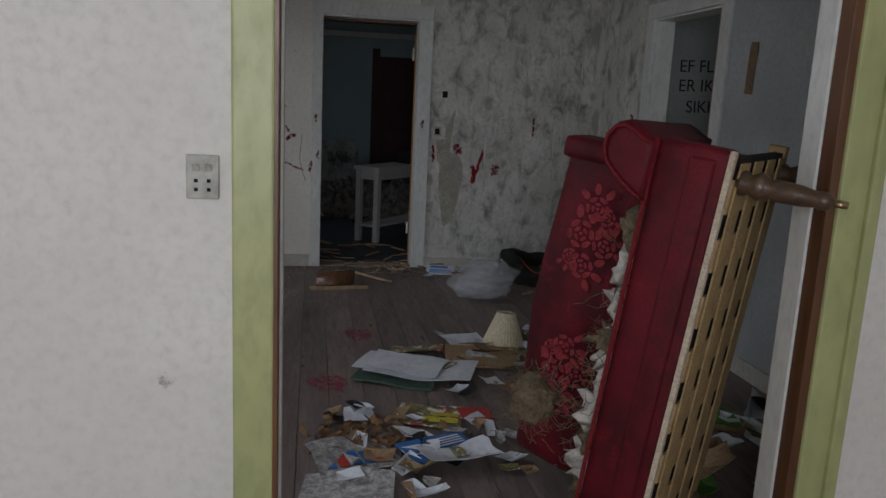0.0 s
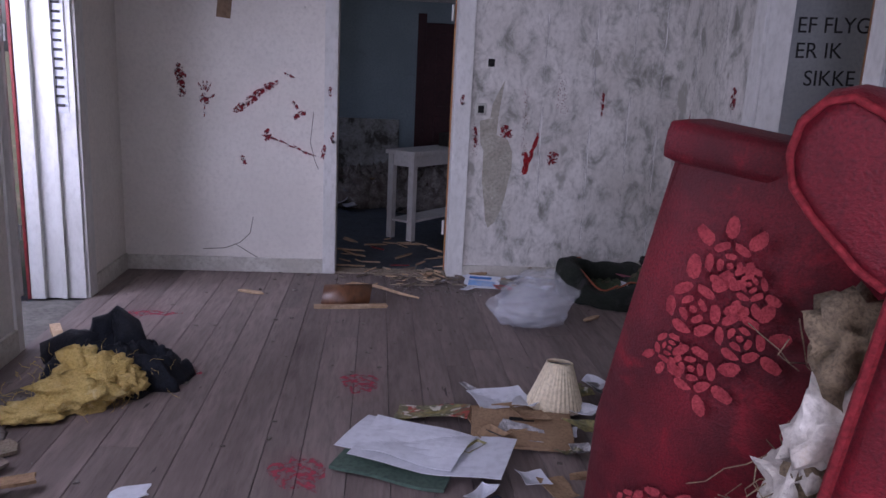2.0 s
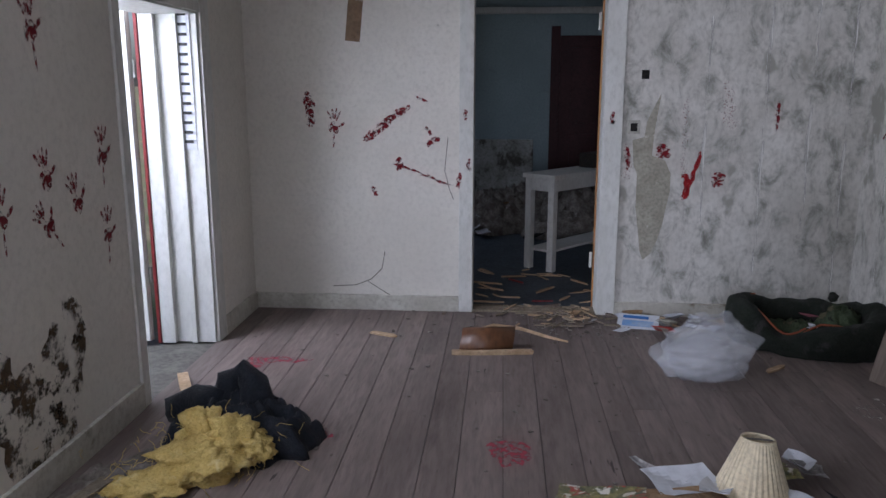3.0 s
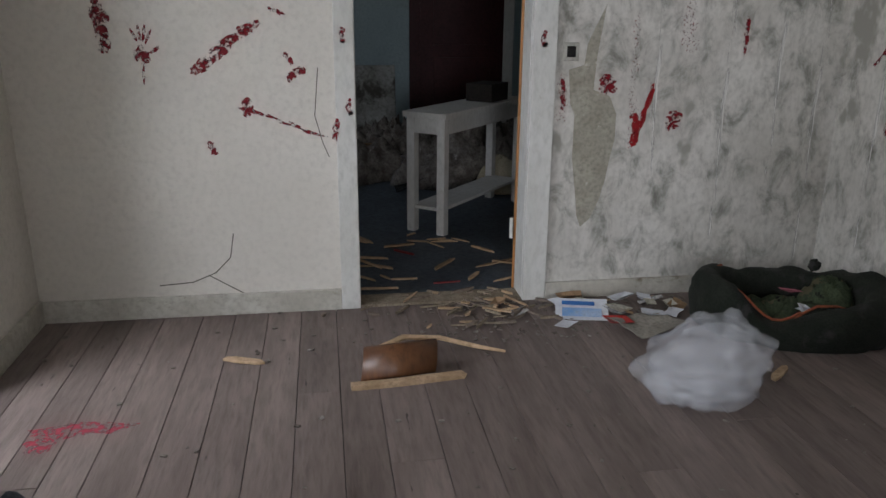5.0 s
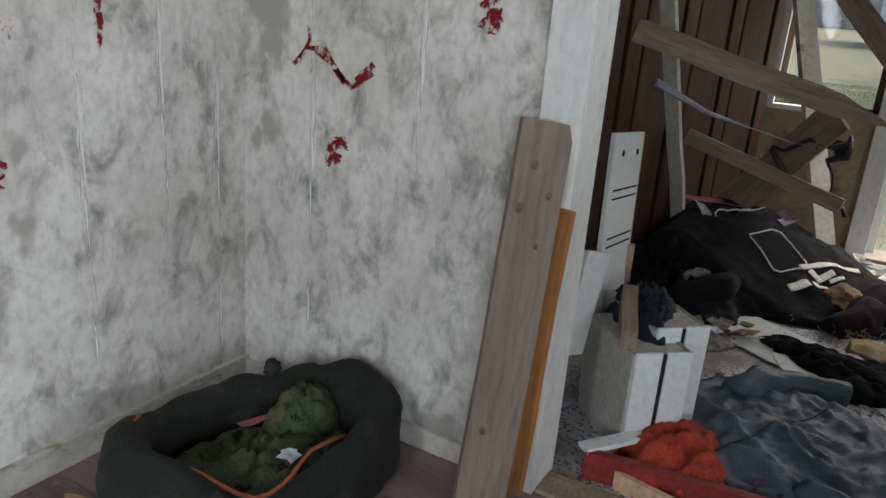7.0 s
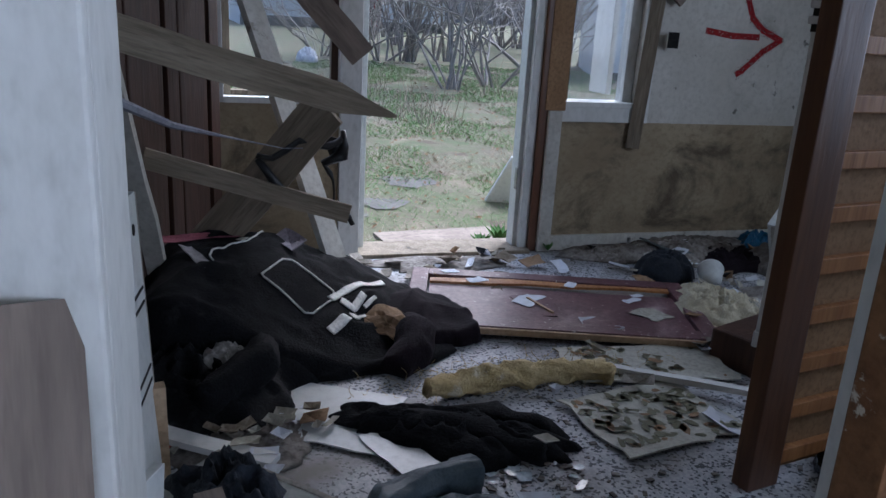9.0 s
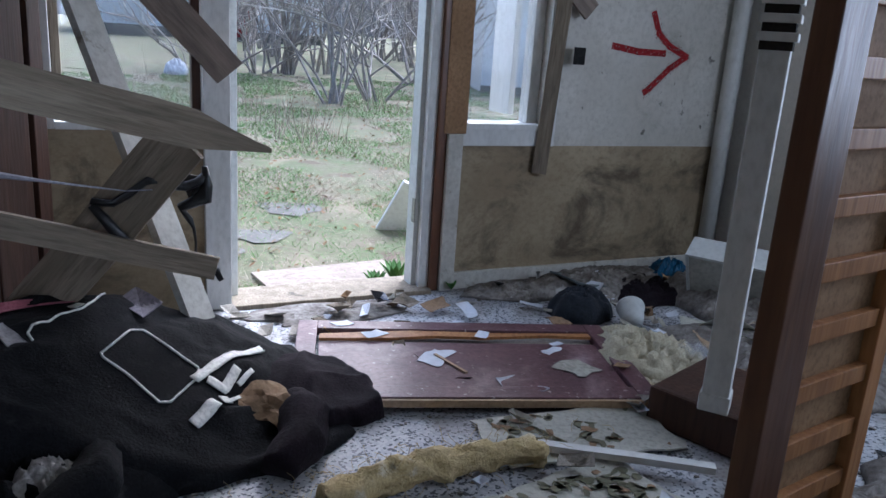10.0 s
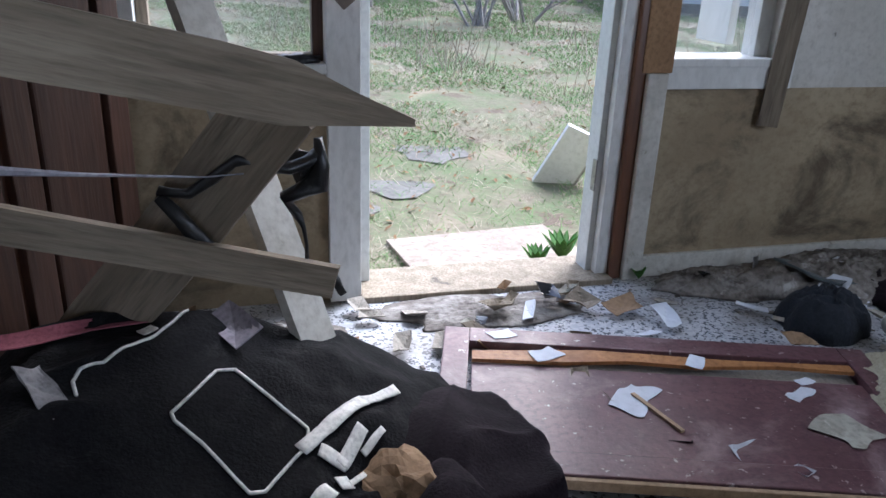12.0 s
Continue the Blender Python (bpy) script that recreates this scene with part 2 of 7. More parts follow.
camo = mat("camouflage_cloth", (0.07, 0.095, 0.05), (0.03, 0.042, 0.024), 9, 0.9, 0.3, 110, (0.09, 0.08, 0.045), 10, 0.55, 0.03, spots2=(0.008, 0.008, 0.007), spot2_scale=14, spot2_cut=0.58)
rust_piping = mat("rust_piping", (0.3, 0.09, 0.04), (0.22, 0.06, 0.03), 40, 0.8, 0.2, 100)
grey_floor = mat("blue_grey_floor", (0.085, 0.105, 0.125), (0.06, 0.075, 0.09), 4, 0.55, 0.15, 40, (0.16, 0.17, 0.17), 11, 0.66, 0.06, spots2=(0.3, 0.28, 0.25), spot2_scale=30, spot2_cut=0.74)
blue_wall = mat("pale_blue_wall", (0.36, 0.45, 0.47), (0.3, 0.38, 0.4), 2, 0.85, 0.1, 40, (0.16, 0.17, 0.15), 2.2, 0.62, 0.2, deep=0.9)
maroon = mat("maroon_door", (0.06, 0.012, 0.014), (0.042, 0.008, 0.01), 5, 0.5, 0.1, 40)
red_wood = mat("red_painted_wood", (0.26, 0.035, 0.035), (0.17, 0.02, 0.02), 8, 0.55, 0.15, 60, (0.3, 0.2, 0.14), 12, 0.68, 0.06)
beige_wall = mat("beige_wainscot", (0.38, 0.31, 0.2), (0.27, 0.21, 0.13), 2.2, 0.85, 0.2, 34, (0.11, 0.085, 0.055), 2.4, 0.48, 0.2, stretch=(1, 1, 1.3), deep=0.9)
burgundy = mat("burgundy_veneer", (0.14, 0.062, 0.07), (0.085, 0.036, 0.042), 4, 0.4, 0.12, 60, (0.28, 0.2, 0.2), 3.5, 0.5, 0.25, spec=0.5, spots2=(0.38, 0.33, 0.32), spot2_scale=38, spot2_cut=0.64)
tarp_grey = mat("slate_nylon", (0.075, 0.1, 0.115), (0.052, 0.072, 0.085), 6, 0.5, 0.15, 120)
red_cloth = mat("orange_red_cloth", (0.38, 0.05, 0.022), (0.26, 0.028, 0.014), 8, 0.85, 0.3, 110)
pink_cloth = mat("dusty_pink_cloth", (0.36, 0.12, 0.15), (0.26, 0.08, 0.1), 12, 0.9, 0.3, 110)
purple_cloth = mat("purple_cloth", (0.09, 0.06, 0.09), (0.05, 0.035, 0.05), 20, 0.9, 0.3, 110, spots=(0.02, 0.015, 0.02), spot_scale=24, spot_cut=0.5)
cream_cloth = mat("cream_cloth", (0.55, 0.5, 0.36), (0.44, 0.39, 0.27), 8, 0.9, 0.3, 100, (0.3, 0.27, 0.2), 6, 0.62, 0.15)
laminate = mat("white_laminate", (0.66, 0.68, 0.66), (0.58, 0.6, 0.58), 4, 0.35, 0.03, 40, (0.34, 0.32, 0.28), 6, 0.66, 0.12, spec=0.5, deep=0.85)
chip_grey = mat("raw_chipboard", (0.36, 0.33, 0.28), (0.28, 0.25, 0.21), 40, 0.9, 0.3, 120)
soot = mat("melted_black_plastic", (0.01, 0.01, 0.01), (0.02, 0.02, 0.02), 20, 0.35, 0.3, 50, spec=0.5)
binbag = mat("black_bin_bag", (0.012, 0.013, 0.016), (0.02, 0.021, 0.024), 6, 0.22, 0.3, 30, spec=0.6)
blue_bag = mat("blue_bag", (0.02, 0.12, 0.22), (0.012, 0.07, 0.14), 8, 0.4, 0.2, 30)
cobweb = mat("grey_web", (0.35, 0.36, 0.4), (0.3, 0.3, 0.34), 30, 0.9, 0.0)
rubble_mat = mat("mixed_rubble", (0.3, 0.28, 0.25), (0.12, 0.1, 0.085), 12, 0.9, 0.5, 50, (0.45, 0.43, 0.4), 8, 0.6, 0.1)
leaf_mat = mat("dry_leaf", (0.26, 0.15, 0.07), (0.17, 0.09, 0.04), 12, 0.85, 0.2, 60)
linoleum = mat("patterned_linoleum", (0.5, 0.49, 0.42), (0.44, 0.43, 0.36), 6, 0.5, 0.1, 60, (0.3, 0.27, 0.2), 6, 0.6, 0.1)
lino_green = mat("linoleum_green_print", (0.13, 0.14, 0.09), (0.2, 0.18, 0.11), 12, 0.5, 0.1, 60)
stucco = mat("white_render", (0.72, 0.74, 0.75), (0.64, 0.66, 0.67), 1.2, 0.9, 0.2, 12, (0.4, 0.41, 0.42), 0.9, 0.6, 0.2)
bark = mat("grey_bark", (0.42, 0.38, 0.34), (0.24, 0.21, 0.19), 6, 0.9, 0.3, 40, rand=0.2)
twig = mat("twig", (0.55, 0.5, 0.44), (0.4, 0.36, 0.31), 4, 0.9, 0.2, 30, rand=0.2)
grass_blade = mat("grass_blade", (0.17, 0.32, 0.085), (0.11, 0.24, 0.05), 0.7, 0.7, 0.0, 20)
straw = mat("straw_grass", (0.5, 0.43, 0.34), (0.36, 0.29, 0.2), 0.8, 0.85, 0.0, 20)
ground_mat = mat("meadow", (0.085, 0.12, 0.045), (0.16, 0.135, 0.09), 2.4, 0.95, 0.6, 22, (0.25, 0.21, 0.14), 1.4, 0.5, 0.25, spots2=(0.1, 0.075, 0.05), spot2_scale=3.0, spot2_cut=0.6)
stone_mat = mat("path_stone", (0.17, 0.16, 0.14), (0.11, 0.105, 0.09), 5, 0.9, 0.3, 30, (0.12, 0.14, 0.07), 3, 0.6, 0.15)
slab_mat = mat("plywood_slab", (0.34, 0.28, 0.22), (0.25, 0.2, 0.16), 4, 0.85, 0.15, 30, (0.25, 0.2, 0.15), 4, 0.62, 0.15)
weed_mat = mat("weed_leaf", (0.08, 0.2, 0.035), (0.05, 0.13, 0.02), 10, 0.6, 0.1, 40)
roof_dark = mat("dark_roof", (0.08, 0.07, 0.065), (0.05, 0.045, 0.04), 6, 0.9, 0.2, 40)
woods_mat = mat("far_thicket", (0.4, 0.36, 0.34), (0.27, 0.24, 0.22), 0.5, 0.95, 0.0, 3.0, (0.1, 0.085, 0.075), 0.6, 0.52, 0.2, stretch=(1, 1, 0.25))


def terrazzo():
    m = bpy.data.materials.new("speckled_terrazzo")
    m.use_nodes = True
    nt = m.node_tree
    p = nt.nodes["Principled BSDF"]
    tc = nt.nodes.new("ShaderNodeTexCoord")
    v = nt.nodes.new("ShaderNodeTexVoronoi")
    v.inputs["Scale"].default_value = 120
    n = nt.nodes.new("ShaderNodeTexNoise")
    n.inputs["Scale"].default_value, n.inputs["Detail"].default_value = 2.3, 8
    for x in (v, n):
        nt.links.new(tc.outputs["Object"], x.inputs["Vector"])
    r = nt.nodes.new("ShaderNodeValToRGB")
    nt.links.new(v.outputs["Color"], r.inputs["Fac"])
    r.color_ramp.interpolation = "CONSTANT"
    r.color_ramp.elements[0].color = (0.07, 0.075, 0.085, 1)
    r.color_ramp.elements[1].position, r.color_ramp.elements[1].color = 0.3, (0.4, 0.41, 0.43, 1)
    e = r.color_ramp.elements.new(0.6)
    e.color = (0.5, 0.5, 0.51, 1)
    d = nt.nodes.new("ShaderNodeMix")
    d.data_type = "RGBA"
    s = nt.nodes.new("ShaderNodeMapRange")
    nt.links.new(n.outputs["Fac"], s.inputs["Value"])
    s.inputs["From Min"].default_value, s.inputs["From Max"].default_value = 0.5, 0.68
    nt.links.new(s.outputs["Result"], d.inputs[0])
    nt.links.new(r.outputs["Color"], d.inputs[6])
    d.inputs[7].default_value = (0.15, 0.13, 0.11, 1)
    nt.links.new(d.outputs[2], p.inputs["Base Color"])
    p.inputs["Roughness"].default_value = 0.55
    return m


def clear(name, tint, rough, alpha):
    m = bpy.data.materials.new(name)
    m.use_nodes = True
    p = m.node_tree.nodes["Principled BSDF"]
    p.inputs["Base Color"].default_value = (*tint, 1)
    p.inputs["Roughness"].default_value = rough
    p.inputs["Alpha"].default_value = alpha
    p.inputs["Specular IOR Level"].default_value = 0.7
    return m


terrazzo_mat = terrazzo()
bubble_film = clear("bubble_film", (0.74, 0.76, 0.8), 0.25, 0.19)
glass_mat = clear("window_glass", (0.8, 0.85, 0.85), 0.05, 0.12)

# ---- building helpers ----


def bx(bm, x0, y0, z0, x1, y1, z1, m=Matrix()):
    vs = [bm.verts.new(m @ Vector(c)) for c in ((x0, y0, z0), (x1, y0, z0), (x1, y1, z0), (x0, y1, z0), (x0, y0, z1), (x1, y0, z1), (x1, y1, z1), (x0, y1, z1))]
    for f in ((3, 2, 1, 0), (4, 5, 6, 7), (0, 1, 5, 4), (1, 2, 6, 5), (2, 3, 7, 6), (3, 0, 4, 7)):
        bm.faces.new([vs[i] for i in f])
    return bm


def block(x0, y0, z0, x1, y1, z1, bevel=0.0, m=Matrix()):
    bm = bx(bmesh.new(), x0, y0, z0, x1, y1, z1, m)
    if bevel:
        bmesh.ops.bevel(bm, geom=bm.edges[:], offset=bevel, segments=2, affect="EDGES", profile=0.6)
    return bm


def mesh_of(name, bm, material, smooth=False):
    me = bpy.data.meshes.new(name)
    bmesh.ops.recalc_face_normals(bm, faces=bm.faces[:])
    bm.to_mesh(me)
    bm.free()
    me.materials.append(material)
    if smooth:
        me.polygons.foreach_set("use_smooth", [True] * len(me.polygons))
    return me


def part(name, bm, material, parent, label="", smooth=False):
    ob = new(name, mesh_of(name, bm, material, smooth))
    ob.parent = parent
    return tagged(ob, label)


def thing(name, m, label, category, group=""):
    ob = new(name)
    ob.empty_display_size = 0.1
    ob.matrix_basis = m
    return tagged(ob, label, category, group)


def solid(name, bm, material, label, category, m=None, smooth=False, group="", kind=""):
    ob = new(name, mesh_of(name, bm, material, smooth))
    if m is not None:
        ob.matrix_basis = m
    return tagged(ob, label, category, group, kind)


def structure(name, bm, material, label="", smooth=False):
    return tagged(new(name, mesh_of(name, bm, material, smooth)), label, kind="structure")


def along(a, b, up=(0, 0, 1)):
    """A pose at a whose z axis runs to b; its x axis stays as level as it can."""
    a, b = Vector(a), Vector(b)
    z = (b - a).normalized()
    x = Vector(up).cross(z)
    x = x.normalized() if x.length > 1e-4 else Vector((1, 0, 0))
    y = z.cross(x)
    m = Matrix((x, y, z)).transposed().to_4x4()
    return Matrix.Translation(a) @ m, (b - a).length


def tube(bm, pts, radii, sides=8, cap=True):
    rings = []
    for i, p in enumerate(pts):
        p = Vector(p)
        d = (Vector(pts[min(i + 1, len(pts) - 1)]) - Vector(pts[max(i - 1, 0)])).normalized()
        x = d.cross(Vector((0.31, 0.2, 0.93))).normalized()
        y = d.cross(x)
        r = radii[i] if isinstance(radii, (list, tuple)) else radii
        rings.append([bm.verts.new(p + r * (math.cos(k * math.tau / sides) * x + math.sin(k * math.tau / sides) * y)) for k in range(sides)])
    for a, b in zip(rings, rings[1:]):
        for k in range(sides):
            bm.faces.new((a[k], a[(k + 1) % sides], b[(k + 1) % sides], b[k]))
    if cap:
        bm.faces.new(rings[0][::-1])
        bm.faces.new(rings[-1])
    return bm


def lathe(profile, sides=20):
    """Profile of (radius, height) turned about z."""
    bm = bmesh.new()
    rings = [[bm.verts.new((r * math.cos(k * math.tau / sides), r * math.sin(k * math.tau / sides), h)) for k in range(sides)] for r, h in profile]
    for a, b in zip(rings, rings[1:]):
        for k in range(sides):
            bm.faces.new((a[k], a[(k + 1) % sides], b[(k + 1) % sides], b[k]))
    bm.faces.new(rings[0][::-1])
    bm.faces.new(rings[-1])
    return bm


def heap(rx, ry, h, seed, rings=22, sides=56, rough=0.25, folds=0.35, freq=3.0, flat=0.6):
    """A crumpled mound with an uneven outline that rests on z = 0."""
    bm = bmesh.new()
    off = Vector((seed * 3.7, seed * 1.9, seed * 0.7))
    rows = []
    for i in range(1, rings + 1):
        row = []
        for k in range(sides):
            a = k * math.tau / sides
            c, s = math.cos(a), math.sin(a)
            edge = 1 + rough * noise.noise(Vector((c * 1.6, s * 1.6, 0)) + off) + 0.5 * rough * noise.noise(Vector((c * 4, s * 4, 3)) + off)
            r = i / rings
            x, y = rx * edge * r * c, ry * edge * r * s
            q = Vector((x, y, 0)) * freq / max(rx, ry) + off
            ridge = 1 - abs(noise.noise(q * 1.3)) * 2
            ridge2 = 1 - abs(noise.noise(q * 3.1 + off)) * 2
            z = h * (1 - r ** 2.4) ** flat * (1 - folds + folds * ridge + 0.35 * folds * ridge2) if i < rings else 0.001
            row.append(bm.verts.new((x, y, max(0.001 + 0.004 * (1 - r), z))))
        rows.append(row)
    top = bm.verts.new((0, 0, sum(v.co.z for v in rows[0]) / sides))
    for k in range(sides):
        bm.faces.new((top, rows[0][k], rows[0][(k + 1) % sides]))
    for a, b in zip(rows, rows[1:]):
        for k in range(sides):
            bm.faces.new((a[k], b[k], b[(k + 1) % sides], a[(k + 1) % sides]))
    bm.faces.new(rows[-1][::-1])
    return bm


def sheet(w, d, seed, curl=0.015, thick=0.002, n=8, ragged=0.0):
    """A thin sheet, w by d, lying on z = 0, curled and perhaps ragged."""
    bm = bmesh.new()
    off = Vector((seed * 2.3, seed * 5.1, seed))
    top, low = [], []
    for i in range(n + 1):
        for j in range(n + 1):
            x, y = w * (i / n - 0.5), d * (j / n - 0.5)
            if ragged and (i in (0, n) or j in (0, n)):
                q = Vector((x, y, 0)) * 14 + off
                x, y = x + ragged * w * noise.noise(q), y + ragged * d * noise.noise(q + Vector((9, 2, 5)))
            z = curl * (0.5 + noise.noise(Vector((x, y, 0)) * 3.5 + off)) * (0.4 + 2.4 * max(abs(i / n - 0.5), abs(j / n - 0.5)))
            z = max(z, 0) + 0.001
            top.append(bm.verts.new((x, y, z + thick)))
            low.append(bm.verts.new((x, y, z)))
    g = lambda i, j: i * (n + 1) + j
    for i in range(n):
        for j in range(n):
            q = (g(i, j), g(i + 1, j), g(i + 1, j + 1), g(i, j + 1))
            bm.faces.new([top[k] for k in q])
            bm.faces.new([low[k] for k in q[::-1]])
    for i in range(n):
        for a, b in ((g(i, 0), g(i + 1, 0)), (g(i + 1, n), g(i, n)), (g(0, i + 1), g(0, i)), (g(n, i), g(n, i + 1))):
            bm.faces.new((top[a], low[a], low[b], top[b]))
    return bm


def plank(w, t, length, seed=0, splinter=0.0, n=10, taper=1.0):
    """A board with its length along z, w along x, t along y; the far end may be splintered."""
    bm = bmesh.new()
    rnd = random.Random(seed)
    rings = []
    for i in range(n + 1):
        z = length * i / n
        e = 0.006 * noise.noise(Vector((seed, z * 3, 0)))
        k = taper if i == n else (1 + taper) / 2 if i == n - 1 and taper < 1 else 1.0
        rings.append([bm.verts.new((x * w / 2 * k + e, y * t / 2 + e, z + (splinter * rnd.random() if i == n else 0))) for x, y in ((-1, -1), (0, -1), (1, -1), (1, 1), (0, 1), (-1, 1))])
    for a, b in zip(rings, rings[1:]):
        for k in range(6):
            bm.faces.new((a[k], a[(k + 1) % 6], b[(k + 1) % 6], b[k]))
    bm.faces.new(rings[0][::-1])
    bm.faces.new(rings[-1])
    return bm


def board(name, a, b, w, t, material, label, category="board", seed=0, splinter=0.0, turn=0.0, group="", taper=1.0):
    m, length = along(a, b)
    return solid(name, plank(w, t, length, seed, splinter, 10, taper), material, label, category, m @ pose(0, 0, 0, 0, 0, turn), group=group)


def blob(bm, centre, rx, ry, rz, seed, spike=0.5, sub=3):
    c = Vector(centre)
    for v in bmesh.ops.create_icosphere(bm, subdivisions=sub, radius=1)["verts"]:
        k = 1 + spike * noise.noise(v.co * 2.2 + Vector((seed, 3 * seed, 0))) + 0.5 * spike * noise.noise(v.co * 6 + Vector((seed, 0, seed)))
        v.co = c + Vector((v.co.x * rx * k, v.co.y * ry * k, v.co.z * rz * k))
    return bm


def crease(bm, amount=0.015, freq=12.0, floor_at=None):
    """Wrinkles, as in cloth or film."""
    bmesh.ops.subdivide_edges(bm, edges=bm.edges[:], cuts=1, use_grid_fill=True)
    for v in bm.verts:
        v.co += amount * noise.noise_vector(v.co * freq) + 0.4 * amount * noise.noise_vector(v.co * freq * 2.7)
        if floor_at is not None:
            v.co.z = max(floor_at, v.co.z)
    return bm


def strands(n, length, spread, seed, r=0.0012):
    """Loose fibres: thin curved three-sided threads round the origin."""
    bm = bmesh.new()
    rnd = random.Random(seed)
    for _ in range(n):
        p = Vector([rnd.gauss(0, s) for s in spread])
        d = Vector([rnd.gauss(0, 1) for _ in range(3)]).normalized()
        pts = [p.copy()]
        for _ in range(4):
            d = (d + 0.6 * Vector([rnd.gauss(0, 1) for _ in range(3)])).normalized()
            p = p + d * length / 4
            pts.append(p.copy())
        tube(bm, pts, r, 3, False)
    return bm


def flat_poly(bm, pts, z=0.0, thick=0.0006):
    """A thin plate with the outline pts in its own xy plane."""
    top = [bm.verts.new((x, y, z + thick)) for x, y in pts]
    low = [bm.verts.new((x, y, z)) for x, y in pts]
    bm.faces.new(top)
    for i in range(len(pts)):
        j = (i + 1) % len(pts)
        bm.faces.new((low[i], low[j], top[j], top[i]))
    return bm


def ellipse(bm, cx, cy, rx, ry, turn=0.0, seed=0, wob=0.18, n=16, z=0.0):
    c, s = math.cos(turn), math.sin(turn)
    pts = []
    for k in range(n):
        a = k * math.tau / n
        w = 1 + wob * noise.noise(Vector((math.cos(a) * 2, math.sin(a) * 2, seed * 1.7)))
        x, y = rx * w * math.cos(a), ry * w * math.sin(a)
        pts.append((cx + c * x - s * y, cy + s * x + c * y))
    return flat_poly(bm, pts, z)


def on_wall(wall, u, z, turn=0.0):
    """A pose on a wall's face: its xy plane lies on the face, y up, z out into the room. wall: the axis, its place and which way the face looks."""
    axis, place, way = wall
    if axis == "y":
        m = Matrix(((-way, 0, 0, u), (0, 0, way, place + way * 0.001), (0, 1, 0, z), (0, 0, 0, 1)))
    else:
        m = Matrix(((0, 0, way, place + way * 0.001), (way, 0, 0, u), (0, 1, 0, z), (0, 0, 0, 1)))
    return m @ pose(0, 0, 0, 0, 0, turn)


NORTH, WEST, EAST = ("y", 6.28, -1), ("x", -1.26, 1), ("x", 2.45, -1)
SOUTH_HALL, PORCH_N, OUTER = ("y", 1.68, -1), ("y", 5.95, -1), ("x", 5.96, -1)


def mark(name, bm, material, wall, u, z, turn=0.0, parent=None, label=""):
    ob = new(name, mesh_of(name, bm, material))
    ob.matrix_basis = on_wall(wall, u, z, turn)
    ob.parent = parent
    return tagged(ob, label)


def handprint(seed, size=1.0):
    bm = bmesh.new()
    rnd = random.Random(seed)
    ellipse(bm, 0, -0.02 * size, 0.036 * size, 0.04 * size, 0, seed, 0.5)
    for i, (a, ln) in enumerate(((28, 0.06), (10, 0.075), (-6, 0.08), (-22, 0.066))):
        r = radians(a)
        d = (0.075 + rnd.uniform(-0.008, 0.008)) * size
        ellipse(bm, -math.sin(r) * d, math.cos(r) * d, 0.008 * size, ln * 0.5 * size, r, seed + i, 0.4)
    ellipse(bm, 0.055 * size, 0.01 * size, 0.009 * size, 0.03 * size, -0.9, seed + 9, 0.4)
    if rnd.random() < 0.6:
        ellipse(bm, 0.005, -0.1 * size, 0.006 * size, 0.05 * size, 0, seed + 5, 0.6)
    return bm


def smear(length, width, seed, pieces=5):
    bm = bmesh.new()
    rnd = random.Random(seed)
    pieces *= 2
    for i in range(pieces):
        t = i / max(1, pieces - 1) - 0.5
        ellipse(bm, rnd.uniform(-0.3, 0.3) * width, t * length, width * rnd.uniform(0.3, 0.6), length / pieces * rnd.uniform(0.9, 1.9), rnd.uniform(-0.2, 0.2), seed + i, 0.5, z=0.0002 * i)
    return bm


def line_mark(pts, w, seed=0):
    """A thin painted or cracked line through pts, in the wall's own plane."""
    bm = bmesh.new()
    for i, ((x0, y0), (x1, y1)) in enumerate(zip(pts, pts[1:])):
        d = Vector((x1 - x0, y1 - y0))
        o = Vector((-d.y, d.x)).normalized() * w / 2
        e = d.normalized() * w * 0.35
        flat_poly(bm, [(x0 - e.x + o.x, y0 - e.y + o.y), (x0 - e.x - o.x, y0 - e.y - o.y), (x1 + e.x - o.x, y1 + e.y - o.y), (x1 + e.x + o.x, y1 + e.y + o.y)], 0.0004 * (i % 2))
    return bm


def lettering(words, size, material, m, parent=None, name="lettering", label=""):
    cu = bpy.data.curves.new(name, "FONT")
    cu.body, cu.size, cu.extrude, cu.align_x = words, size, 0.001, "CENTER"
    tmp = bpy.data.objects.new(name, cu)
    me = bpy.data.meshes.new_from_object(tmp)
    bpy.data.objects.remove(tmp)
    me.materials.append(material)
    ob = new(name, me)
    ob.matrix_basis = m
    ob.parent = parent
    return tagged(ob, label)

# ---- the house: walls, floors, ceilings ----
H = 2.45


def walls(name, material, boxes, label=""):
    bm = bmesh.new()
    for b in boxes:
        bx(bm, *b)
    return structure(name, bm, material, label)


floor = walls("floor", dark_void, [(-1.26, 1.68, -0.14, 2.45, 6.28, -0.03)], "worn brown floorboards")
hall_floor = walls("floor_hall", dark_void, [(-1.6, -1.9, -0.14, 2.6, 1.68, -0.03)])
far_floor = walls("floor_far_room", grey_floor, [(-1.2, 6.28, -0.14, 3.4, 10.6, -0.015)], "blue-grey painted floor strewn with splinters")
porch_floor = walls("floor_porch", terrazzo_mat, [(2.7, 1.35, -0.14, 6.1, 6.1, -0.002), (2.5, 1.35, -0.14, 2.7, 3.4, -0.002)], "speckled grey terrazzo floor")
ceiling = walls("ceiling", wall_white, [(-1.7, -2.0, H, 6.2, 10.7, H + 0.12)])
wall_nl = walls("wall_north_1", wall_white, [(-1.5, 6.28, -0.1, 0.145, 6.40, H), (0.145, 6.28, 2.06, 0.925, 6.40, H)], "stained white wall with red handprints")
